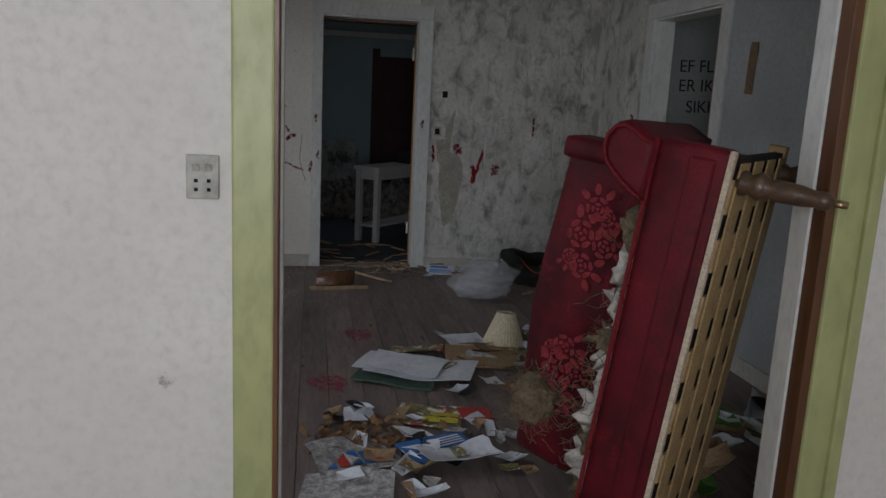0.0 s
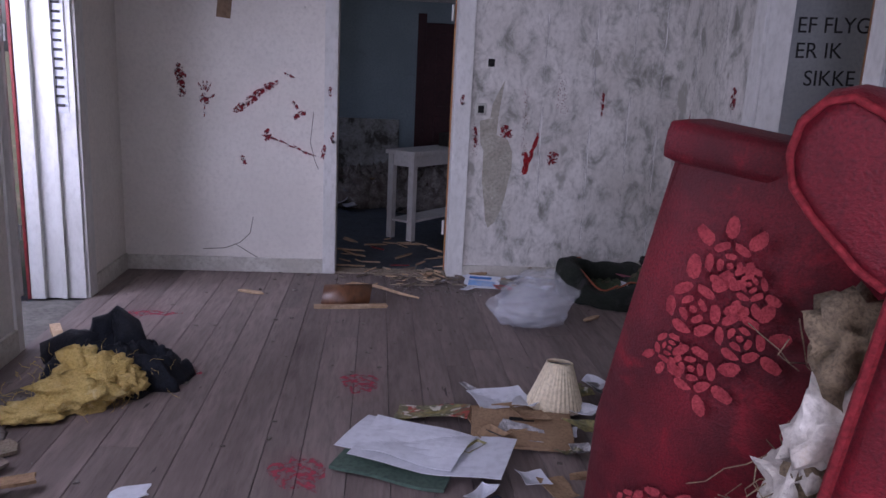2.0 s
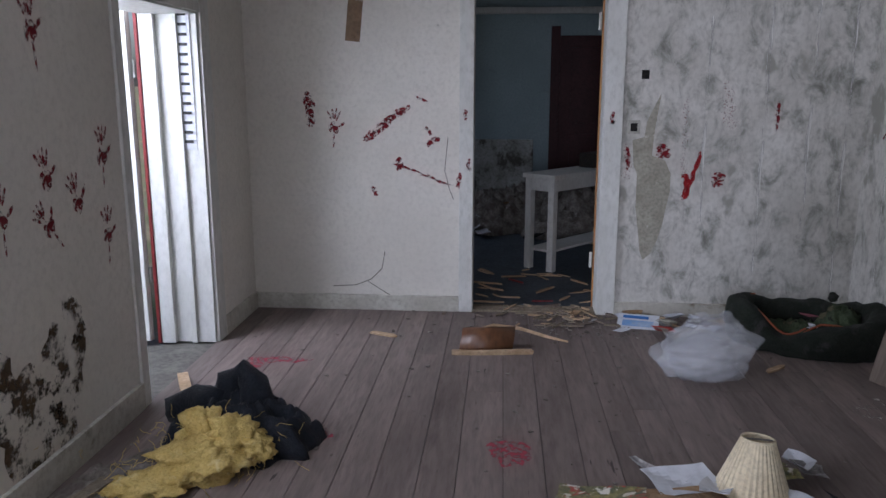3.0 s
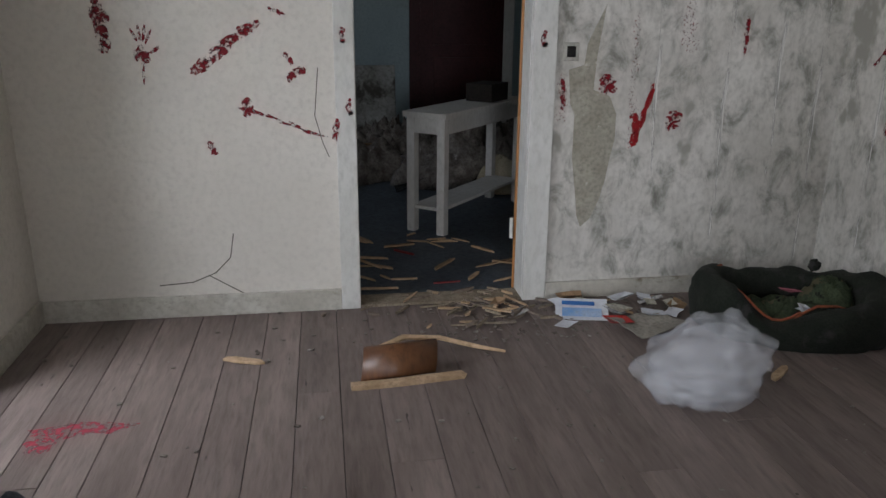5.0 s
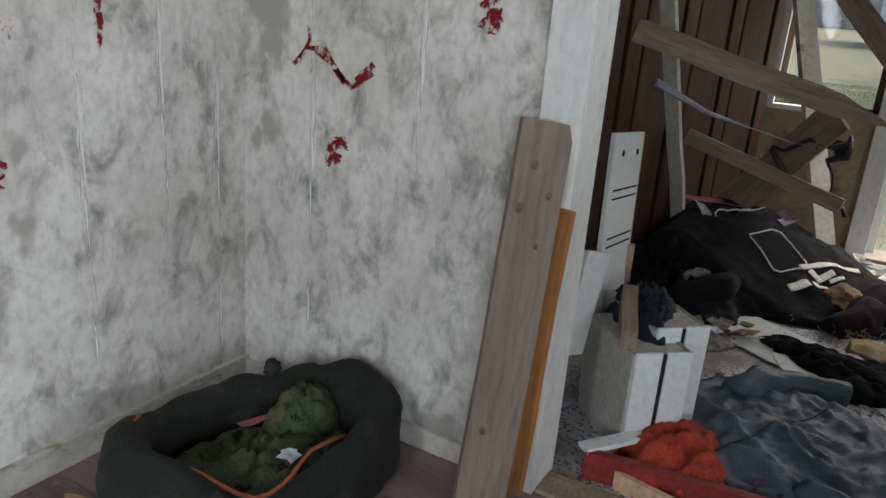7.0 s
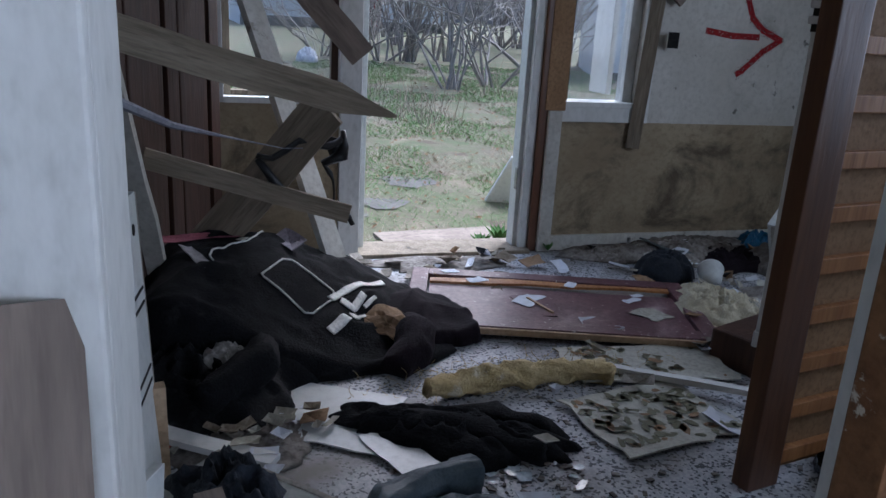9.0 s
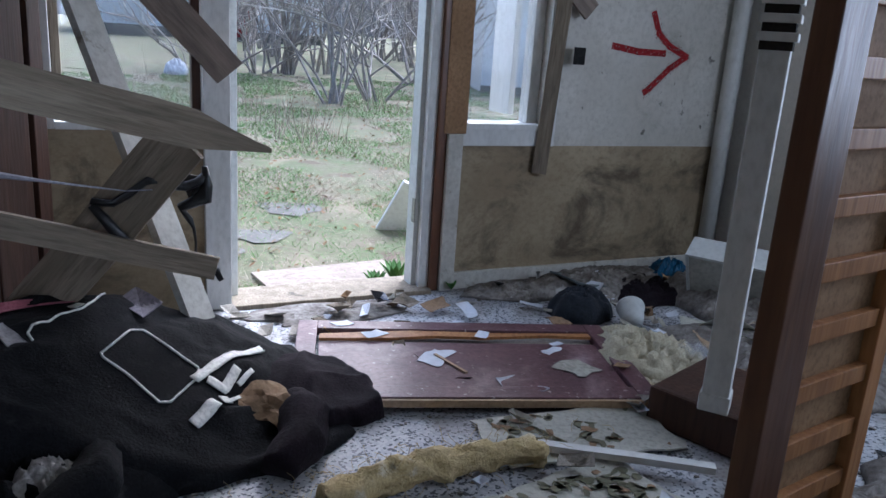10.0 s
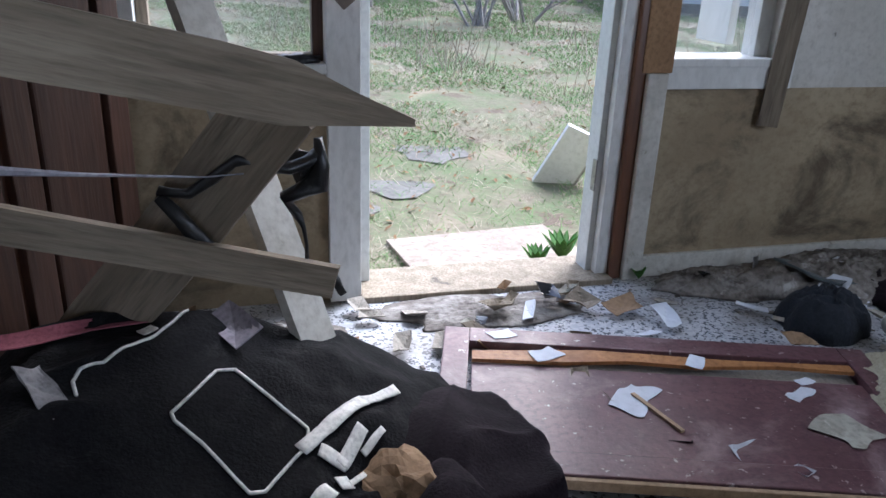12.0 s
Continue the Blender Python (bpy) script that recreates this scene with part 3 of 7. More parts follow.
wall_nr = walls("wall_north_2", wall_mould, [(0.925, 6.28, -0.1, 2.6, 6.40, H)], "mouldy white wall with torn wallpaper")
# The opening from y 2.05 to 3.45 is unseen, added for its lamp.
wall_w = walls("wall_west", wall_white, [(-1.56, 3.45, -0.1, -1.26, 4.72, H), (-1.56, 1.5, -0.1, -1.26, 2.05, H), (-1.56, 2.05, -0.1, -1.26, 3.45, 0.85), (-1.56, 2.05, 2.1, -1.26, 3.45, H),
                                         (-1.56, 5.62, -0.1, -1.26, 6.28, H), (-1.56, 4.72, 1.8, -1.26, 5.62, H)], "dirty white wall with handprints and mud")
wall_e = walls("wall_east_1", wall_mould, [(2.45, 5.15, -0.1, 2.57, 6.28, H), (2.45, 4.22, 2.06, 2.57, 5.15, H)], "mouldy white wall")
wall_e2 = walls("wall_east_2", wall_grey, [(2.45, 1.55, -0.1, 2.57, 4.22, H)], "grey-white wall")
wall_s = walls("wall_south", wall_hall, [(-1.6, 1.68, -0.1, -0.027, 1.78, H), (1.43, 1.68, -0.1, 2.45, 1.78, H), (-0.027, 1.68, 2.1, 1.43, 1.78, H)], "off-white smudged wall")
hall_walls = walls("wall_hall", wall_hall, [(-1.7, -2.0, -0.1, -1.6, 1.68, H), (2.45, -2.0, -0.1, 2.57, 1.55, H), (-1.6, -2.0, -0.1, -0.9, -1.9, H), (0.3, -2.0, -0.1, 2.45, -1.9, H),
                                            (-0.9, -2.0, -0.1, 0.3, -1.9, 0.9), (-0.9, -2.0, 2.1, 0.3, -1.9, H)])
far_walls = walls("wall_far_room", blue_wall, [(-1.3, 10.5, -0.1, 3.4, 10.6, H), (3.3, 6.4, -0.1, 3.4, 10.5, H), (-1.3, 6.4, -0.1, -1.2, 8.0, H), (-1.3, 9.2, -0.1, -1.2, 10.5, H),
                                               (-1.3, 8.0, -0.1, -1.2, 9.2, 0.9), (-1.3, 8.0, 2.1, -1.2, 9.2, H), (2.6, 6.28, -0.1, 3.4, 6.4, H)], "pale blue wall, mildewed")
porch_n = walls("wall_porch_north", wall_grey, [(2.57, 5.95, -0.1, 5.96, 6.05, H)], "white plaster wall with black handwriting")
# The opening in this south wall is unseen, added for the fill lamp.
porch_s = walls("wall_porch_south", wall_white, [(2.35, 1.45, -0.1, 2.9, 1.55, H), (4.1, 1.45, -0.1, 5.96, 1.55, H), (2.9, 1.45, -0.1, 4.1, 1.55, 0.95), (2.9, 1.45, 2.15, 4.1, 1.55, H)])
outer = walls("wall_outer_1", wall_dingy, [(5.96, 1.45, 0.74, 6.12, 2.86, H), (5.96, 2.86, 0.74, 6.12, 3.3, 0.82), (5.96, 2.86, 2.05, 6.12, 3.3, H), (5.96, 3.3, 2.05, 6.12, 6.05, H), (5.96, 3.3, 0.74, 6.12, 3.40, 2.05)],
              "dingy white plaster wall with a red arrow")
outer2 = walls("wall_outer_2", beige_wall, [(5.96, 1.45, -0.1, 6.12, 3.40, 0.74), (5.96, 4.52, -0.1, 6.12, 6.05, 0.8), (5.96, 5.12, 0.8, 6.12, 6.05, 2.05)], "stained beige lower wall")

# skirting
for i, b in enumerate(((-1.26, 6.258, 0, 0.059, 6.28, 0.1), (1.036, 6.258, 0, 2.45, 6.28, 0.085), (-1.26, 3.3, 0, -1.24, 4.66, 0.12), (-1.26, 5.69, 0, -1.24, 6.258, 0.11), (2.43, 5.251, 0, 2.45, 6.262, 0.07), (2.43, 1.9, 0, 2.45, 4.1, 0.1))):
    structure("baseboard", block(*b, bevel=0.004), base_paint, "scuffed off-white skirting board")

# far doorway: casing, lining, threshold
for b in ((0.06, 6.26, 0, 0.146, 6.28, 2.06), (0.924, 6.26, 0, 1.035, 6.28, 2.06), (0.06, 6.26, 2.061, 1.035, 6.28, 2.17)):
    structure("trim", block(*b, bevel=0.004), white_paint, "chipped white door casing")
for b in ((0.13, 6.281, 0, 0.149, 6.42, 2.06), (0.921, 6.281, 0, 0.94, 6.42, 2.06), (0.149, 6.281, 2.045, 0.921, 6.42, 2.061)):
    structure("trim", block(*b, bevel=0.002), white_paint)
structure("threshold", block(0.149, 6.27, -0.03, 0.921, 6.41, 0.012, bevel=0.004), weathered, "splintered brown wooden threshold")
# east doorway
for b in ((2.43, 5.135, 0, 2.45, 5.25, 2.06), (2.43, 4.105, 0, 2.45, 4.22, 2.06), (2.43, 4.105, 2.06, 2.45, 5.25, 2.16)):
    structure("trim", block(*b, bevel=0.004), white_paint, "worn white door casing")
for b in ((2.451, 5.135, 0, 2.59, 5.151, 2.06), (2.451, 4.219, 0, 2.59, 4.235, 2.06), (2.451, 4.235, 2.045, 2.59, 5.135, 2.061)):
    structure("trim", block(*b, bevel=0.002), white_paint)
structure("trim", block(2.455, 4.236, 0, 2.53, 4.275, 2.04, bevel=0.004), mat("flaking_brown", (0.24, 0.12, 0.05), (0.16, 0.075, 0.03), 9, 0.6, 0.3, 40, (0.58, 0.54, 0.45), 9, 0.55, 0.04), "brown door stop with flaking white paint")
structure("threshold", block(2.452, 4.236, -0.03, 2.57, 5.134, 0.01, bevel=0.004), weathered, "worn wooden threshold")
# south doorway, seen from the hall
for b in ((-0.102, 1.655, 0, -0.008, 1.679, 2.2), (1.428, 1.655, 0, 1.54, 1.679, 2.2), (-0.008, 1.655, 2.08, 1.428, 1.679, 2.2)):
    structure("trim", block(*b, bevel=0.006), green_paint, "chipped olive-green door casing")
for b in ((-0.028, 1.66, 0, 0.003, 1.735, 2.1), (1.402, 1.665, 0, 1.431, 1.72, 2.1)):
    structure("trim", block(*b, bevel=0.003), brown_edge, "brown varnished door rebate")
structure("trim", block(-0.028, 1.736, 0, 0.01, 1.8, 2.1, bevel=0.003), white_paint)
structure("trim", block(1.396, 1.721, 0, 1.431, 1.8, 2.1, bevel=0.003), white_paint)
structure("trim", block(1.432, 1.781, 0, 1.51, 1.8, 2.1, bevel=0.003), white_paint)
structure("trim", block(1.505, 1.64, 0, 1.54, 1.656, 2.2, bevel=0.004), green_paint)

# west doorway to the outside
for b in ((-1.26, 5.575, 0, -1.242, 5.69, 1.86), (-1.26, 4.66, 0, -1.245, 4.725, 1.86), (-1.26, 4.725, 1.78, -1.245, 5.575, 1.86)):
    structure("trim", block(*b, bevel=0.004), white_paint, "white door casing")
for b in ((-1.48, 5.56, 0, -1.26, 5.621, 1.8), (-1.56, 4.719, 0, -1.26, 4.735, 1.8), (-1.56, 4.735, 1.77, -1.26, 5.56, 1.801)):
    structure("trim", block(*b, bevel=0.003), white_paint)
structure("trim", block(-1.39, 5.54, 0, -1.36, 5.561, 1.77, bevel=0.003), white_paint)
west_frame = thing("outer_door_frame", pose(-1.56, 5.58, 0), "white outer door frame with a red-painted edge", "door frame")
part("post", block(0, -0.05, 0, 0.08, 0.04, 1.8, 0.004), white_paint, west_frame)
part("edge_strip", block(-0.018, -0.058, 0, 0.0, 0.03, 1.8, 0.003), red_wood, west_frame, "dark red painted edge")
for z in (0.35, 1.45):
    part("hinge", tube(bmesh.new(), [(-0.03, -0.06, z), (-0.03, -0.06, z + 0.09)], 0.009, 10), steel, west_frame)
leaf = thing("outer_door", pose(-1.6, 5.53, 0.0, 0, 0, 168), "white outer door standing open to the outside", "door")
part("leaf", block(0, 0, 0.02, 0.8, 0.04, 1.78, 0.004), white_paint, leaf)
for z0, z1 in ((0.12, 0.75), (0.85, 1.68)):
    part("panel", block(0.12, -0.008, z0, 0.68, 0.048, z1, 0.006), white_paint, leaf)
strip = solid("printed_paper_strip", sheet(0.07, 0.75, 4, 0.004, 0.001), paper_white, "torn strip of printed paper taped to the door lining", "paper", pose(-1.33, 5.558, 1.45, 90, 0, 0))
for k in range(14):
    part("print_line", block(-0.026, -0.34 + k * 0.05, 0.0075, 0.02, -0.325 + k * 0.05, 0.0085), black_ink, strip)
structure("threshold", block(-1.66, 4.72, -0.08, -1.26, 5.62, -0.012, bevel=0.004), stone_mat, "grey door sill")
solid("loose_batten", plank(0.05, 0.025, 0.55, 3), pale_wood, "pale broken batten lying on the floor", "batten", along((-1.23, 5.03, 0.014), (-0.98, 4.55, 0.014))[0])

# ---- marks on the walls ----
mark("paint_smear", smear(0.17, 0.05, 10), blood, NORTH, -0.87, 1.27, 3, wall_nl, "smeared dark red handprint")
mark("handprint", handprint(12, 0.9), blood, NORTH, -0.715, 1.17, -5, wall_nl, "dark red painted handprint")
for u, z, turn, ln, w, s in ((-0.385, 1.185, -50, 0.27, 0.045, 1), (-0.107, 1.08, -62, 0.07, 0.03, 2), (-0.13, 1.14, 40, 0.05, 0.02, 3), (-0.315, 0.935, 20, 0.06, 0.04, 4), (-0.17, 0.875, 68, 0.3, 0.012, 5), (-0.468, 0.765, 20, 0.05, 0.02, 6), (-0.17, 1.33, 70, 0.06, 0.015, 7)):
    mark("paint_smear", smear(ln, w, s), blood, NORTH, u, z, turn, wall_nl, "smear of dark red paint")
for u, z, turn, ln, w, s in ((1.435, 0.82, 4, 0.12, 0.04, 21), (1.47, 0.89, -15, 0.22, 0.024, 22)):
    mark("paint_smear", smear(ln, w, s, 4), spray, NORTH, u, z, turn, wall_nr, "bright red sprayed streak")
for u, z, turn, ln, w, s in ((1.41, 1.05, 2, 0.46, 0.035, 23), (1.652, 1.29, 8, 0.2, 0.07, 24), (1.075, 0.96, 0, 0.18, 0.04, 26)):
    mark("paint_smear", smear(ln, w, s, 4), faint_spray, NORTH, u, z, turn, wall_nr, "faint red sprayed haze")
for u, z, turn, ln, w, s in ((1.285, 1.025, 20, 0.07, 0.06, 27), (1.621, 0.855, 0, 0.08, 0.06, 28), (1.933, 1.24, 0, 0.14, 0.02, 29), (1.075, 0.98, 0, 0.12, 0.02, 30)):
    mark("paint_smear", smear(ln, w, s), blood, NORTH, u, z, turn, wall_nr, "blot of dark red paint")
for u, z, turn, ln, w, s in ((5.906, 0.876, 0, 0.08, 0.06, 31), (5.42, 1.33, 0, 0.1, 0.05, 35)):
    mark("paint_smear", smear(ln, w, s), blood, EAST, u, z, turn, wall_e, "blot of dark red paint")
for pts, w in (([(-0.14, 0.0), (-0.09, 0.05), (-0.02, 0.055), (0.02, 0.0), (0.08, -0.045), (0.15, 0.0)], 0.014), ([(-0.12, 0.01), (-0.08, 0.075), (-0.085, 0.11)], 0.012), ([(-0.05, 0.045), (0.0, 0.02), (0.05, -0.03)], 0.02), ([(0.1, -0.02), (0.15, 0.025)], 0.02)):
    mark("paint_smear", line_mark(pts, w), blood, EAST, 5.935, 1.12, 0, wall_e, "squiggle of dark red paint")
for u, z in ((0.06, 0.83), (0.096, 1.22), (0.12, 0.92), (0.971, 1.21)):
    mark("paint_smear", smear(0.07, 0.025, int(u * 100), 3), blood, ("y", 6.262, -1), u, z, 0, wall_nl, "red paint on the casing")
for i, (u, z, turn, s) in enumerate(((4.51, 1.15, -4, 0.95), (4.12, 1.1, 8, 0.9), (4.30, 0.99, 16, 0.95), (3.86, 1.0, 0, 0.9), (4.10, 0.93, 40, 0.85), (4.50, 0.83, -4, 0.9), (4.12, 1.6, 5, 0.95))):
    mark("handprint", handprint(41 + i, s), blood, WEST, u, z, turn, wall_w, "dark red painted handprint")
mud = bmesh.new()
for i, (x, y, a, b) in enumerate(((0.05, 0.42, 0.16, 0.16), (0.16, 0.55, 0.06, 0.1), (-0.2, 0.3, 0.2, 0.2), (0.0, 0.2, 0.2, 0.12), (-0.35, 0.45, 0.14, 0.15))):
    ellipse(mud, x, y, a, b, 0.3 * i, i, 0.6, 24, 0.0005 * i)
mark("mud_stain", mud, dirt_wall, WEST, 4.05, 0.0, 0, wall_w, "splash of dried brown mud")
torn = bmesh.new()
flat_poly(torn, [(0.057, 1.37), (0.045, 1.27), (0.03, 1.17), (0.02, 1.0), (0.1, 0.97), (0.137, 0.89), (0.138, 0.775), (0.12, 0.68), (0.105, 0.58), (0.08, 0.485), (0.045, 0.4), (-0.002, 0.355), (-0.025, 0.415), (-0.04, 0.54), (-0.062, 0.685), (-0.063, 0.89), (-0.087, 0.94), (-0.1, 1.09), (-0.03, 1.11), (-0.02, 1.2), (0.01, 1.27)][::-1], 0, 0.001)
mark("torn_wallpaper", torn, paper_back, NORTH, 1.2, 0.0, 0, wall_nr, "bare plaster where wallpaper was torn off")
for u, h, z in ((1.52, 1.2, 1.2), (1.86, 1.6, 1.1), (2.12, 1.4, 1.3), (2.33, 1.9, 1.1)):
    mark("pale_streak", line_mark([(0.006 * math.sin(k * 1.7 + u), h * (0.5 - k / 8)) for k in range(9)], 0.022), pale_paint, NORTH, u, z, 0, wall_nr)
for u, h, z in ((6.0, 1.6, 1.1), (5.62, 1.2, 1.4)):
    mark("pale_streak", line_mark([(0.006 * math.sin(k * 1.7 + u), h * (0.5 - k / 8)) for k in range(9)], 0.022), pale_paint, EAST, u, z, 0, wall_e)
mark("crack", line_mark([(-0.41, 0.38), (-0.43, 0.27), (-0.5, 0.2), (-0.6, 0.16), (-0.745, 0.15)], 0.005), crack_dark, NORTH, 0, 0, 0, wall_nl)
mark("crack", line_mark([(-0.53, 0.19), (-0.42, 0.12), (-0.345, 0.075)], 0.005), crack_dark, NORTH, 0, 0, 0, wall_nl)
mark("crack", line_mark([(-0.01, 1.1), (-0.03, 0.9), (0.0, 0.78), (0.025, 0.72)], 0.004), crack_dark, NORTH, 0, 0, 0, wall_nl)
for u, z, wl in ((1.103, 1.168, NORTH), ):
    plate = solid("switch_plate", block(-0.036, -0.04, 0, 0.036, 0.04, 0.012, 0.004), plastic_grey, "broken grey light switch on the wall", "light switch", on_wall(wl, u, z))
    part("hole", block(-0.02, -0.024, 0.011, 0.02, 0.024, 0.0135), hole_dark, plate)
solid("wall_hole", block(-0.022, -0.026, 0, 0.022, 0.026, 0.003), hole_dark, "small square hole in the plaster", "hole", on_wall(NORTH, 1.157, 1.475))
tape1 = solid("parcel_tape_strip", sheet(0.09, 0.24, 1, 0.004, 0.001), tape_brown, "strip of brown parcel tape on the wall", "tape", on_wall(NORTH, -0.575, 1.79, -6))
tape2 = solid("parcel_tape_strip", sheet(0.08, 0.28, 2, 0.004, 0.001), tape_brown, "strip of brown parcel tape on the wall", "tape", on_wall(EAST, 3.85, 1.68, -4))
sock = solid("wall_socket", block(-0.036, -0.05, 0, 0.036, 0.05, 0.012, 0.004), plastic_grey, "old beige socket plate beside the green casing", "socket", on_wall(SOUTH_HALL, -0.167, 1.23))
for x in (-0.014, 0.014):
    for y in (-0.028, -0.008):
        part("socket_hole", block(x - 0.004, y - 0.004, 0.011, x + 0.004, y + 0.004, 0.0135), hole_dark, sock)
    part("rocker", block(x - 0.008, 0.014, 0.011, x + 0.008, 0.03, 0.016, 0.002), paper_back, sock)
for words, u, z in (("EF FLYG", 3.30, 1.76), ("ER IK", 3.22, 1.60), ("SIKKE", 3.32, 1.43)):
    lettering(words, 0.14, black_ink, on_wall(PORCH_N, u, z, 2), porch_n, "handwriting", "black handwritten letters")
mark("red_arrow", line_mark([(-0.03, 0.21), (0.02, 0.11), (0.1, 0.05), (0.23, 0.0), (0.12, -0.07), (0.0, -0.18), (-0.03, -0.2)], 0.06), faint_spray, ("x", 5.9605, -1), 2.19, 1.235, 0, outer, "red overspray")
mark("red_arrow", line_mark([(-0.27, 0.02), (-0.1, 0.0), (0.07, 0.0)], 0.035), spray, OUTER, 2.19, 1.245, 0, outer, "red spray-painted arrow")
mark("red_arrow", line_mark([(-0.03, 0.21), (0.02, 0.11), (0.1, 0.05), (0.23, 0.0), (0.12, -0.07), (0.0, -0.18), (-0.03, -0.2)], 0.035), spray, OUTER, 2.19, 1.235, 0, outer, "red spray-painted arrow head")
solid("black_square", block(-0.035, -0.045, 0, 0.035, 0.045, 0.004), hole_dark, "small black square hole in the plaster", "hole", on_wall(OUTER, 2.62, 1.275))

# ---- far room ----
table = thing("side_table", pose(0.72, 7.43, -0.015, 0, 0, 50), "narrow white painted side table with a low shelf", "table")
part("tabletop", block(-0.02, -0.02, 0.725, 1.12, 0.29, 0.76, 0.004), white_paint, table)
part("apron", block(0.01, 0.0, 0.63, 1.09, 0.02, 0.725, 0.002), white_paint, table)
part("apron", block(0.01, 0.25, 0.63, 1.09, 0.27, 0.725, 0.002), white_paint, table)
part("apron", block(0.0, 0.02, 0.63, 0.02, 0.25, 0.725, 0.002), white_paint, table)
part("shelf", block(0.01, 0.02, 0.15, 1.09, 0.25, 0.17, 0.003), white_paint, table)
for x, y in ((0, 0), (0, 0.22), (1.05, 0), (1.05, 0.22)):
    part("leg", block(x - 0.005, y - 0.005, 0, x + 0.05, y + 0.05, 0.726, 0.004), white_paint, table)
solid("dark_box", block(-0.12, -0.1, 0, 0.12, 0.1, 0.12, 0.006), dark_void, "dark box standing on the white table", "box", pose(1.12, 8.1, 0.745, 0, 0, 50))
red_door = thing("inner_door", pose(0.95, 10.47, -0.015), "dark maroon door in the far wall", "door")
part("leaf", block(0, -0.03, 0, 0.82, 0.0, 1.98, 0.004), maroon, red_door)
for z0, z1 in ((0.15, 0.9), (1.02, 1.85)):
    part("panel", block(0.13, -0.04, z0, 0.69, -0.028, z1, 0.006), maroon, red_door)
part("frame", block(0.82, -0.045, 0, 0.92, 0.0, 2.08, 0.004), white_paint, red_door)
part("frame", block(-0.1, -0.045, 0, 0.0, 0.0, 2.08, 0.004), maroon, red_door)
structure("cornice", block(-1.2, 10.42, 2.2, 3.3, 10.5, 2.27, bevel=0.01), white_paint, "pale cornice rail")
structure("lintel_board", block(0.13, 6.42, 2.03, 0.9, 6.62, 2.2), brown_edge, "brown boarded lintel")
opened = thing("brown_door", pose(0.91, 6.43, -0.01, 0, 0, 62), "orange-brown varnished door standing open", "door")
part("leaf", block(0, -0.038, 0.01, 0.76, 0.0, 2.03, 0.003), orange_wood, opened)
for z in (0.28, 1.75):
    part("hinge", tube(bmesh.new(), [(-0.012, 0.008, z), (-0.012, 0.008, z + 0.1)], 0.009, 10), white_paint, opened)
old_board = solid("leaning_board", block(-0.45, -0.015, 0, 0.5, 0.015, 0.88, 0.004), mat("stained_board", (0.36, 0.37, 0.35), (0.22, 0.22, 0.2), 4, 0.9, 0.2, 40, (0.07, 0.065, 0.055), 4, 0.5, 0.12), "stained grey board leaning at the far wall", "board", pose(0.15, 9.72, -0.015, -8, 0, 0))
for i, (x, y, rx, ry, h) in enumerate(((0.15, 9.35, 0.75, 0.4, 0.35), (1.3, 9.2, 0.8, 0.6, 0.45), (0.7, 9.6, 0.7, 0.5, 0.4), (2.2, 8.9, 0.6, 0.7, 0.4))):
    solid("rubbish_mound", heap(rx, ry, h, 60 + i, folds=0.6, freq=6), rubble_mat, "heap of mixed rubbish on the far room's floor", "rubbish", pose(x, y, -0.015), True, "rubbish heaps")
rnd = random.Random(5)
for i in range(46):
    x, y = rnd.uniform(-0.3, 2.0), rnd.uniform(8.7, 9.5)
    solid("waste_paper", sheet(rnd.uniform(0.1, 0.3), rnd.uniform(0.08, 0.22), i, 0.05, 0.002, 5, 0.15), rnd.choice((paper_white, newsprint, cardboard, binbag)), "crumpled scrap of paper on the rubbish", "paper",
          pose(x, y, 0.02 + max(0, y - 8.9) * rnd.uniform(0, 0.5), rnd.uniform(-25, 25), rnd.uniform(-25, 25), rnd.uniform(0, 360)), group="waste paper in the far room")
solid("cream_box", heap(0.22, 0.14, 0.26, 71, 12, 28, 0.15, 0.3), cream_cloth, "crushed cream carton under the table", "carton", pose(1.35, 8.55, 0), True)


def splinter(name, x, y, z, ln, w, turn, seed, material, group):
    bm = bmesh.new()
    r = random.Random(seed)
    pts = [(-ln / 2, -w * r.uniform(0.1, 0.4)), (-ln * 0.2, -w / 2), (ln * 0.3, -w * 0.45), (ln / 2, -w * r.uniform(0, 0.3)), (ln * 0.44, w * 0.1), (ln * 0.35, w * 0.4), (-ln * 0.25, w / 2), (-ln * 0.45, w * 0.25)]
    flat_poly(bm, pts, 0, 0.006 + 0.006 * r.random())
    return solid(name, bm, material, "pale wood splinter lying on the floor", "splinter", pose(x, y, z, r.uniform(-4, 4), r.uniform(-3, 3), turn), group=group)


for i in range(26):
    splinter("wood_splinter", rnd.uniform(0.16, 1.0), rnd.uniform(6.5, 7.5), -0.012, rnd.uniform(0.07, 0.3), rnd.uniform(0.008, 0.03), rnd.uniform(-60, 60), i, pale_wood if rnd.random() < 0.8 else red_wood, "splinters in the far room")
for i in range(70):
    x = rnd.gauss(0.75, 0.33)
    splinter("wood_splinter", x, rnd.uniform(5.98, 6.24) if x < 0.13 or x > 0.9 else rnd.uniform(5.95, 6.4), 0.012, rnd.uniform(0.03, 0.16), rnd.uniform(0.005, 0.02), rnd.uniform(-60, 60), 200 + i, rnd.choice((pale_wood, weathered, grey_plank)), "splinters in the doorway")

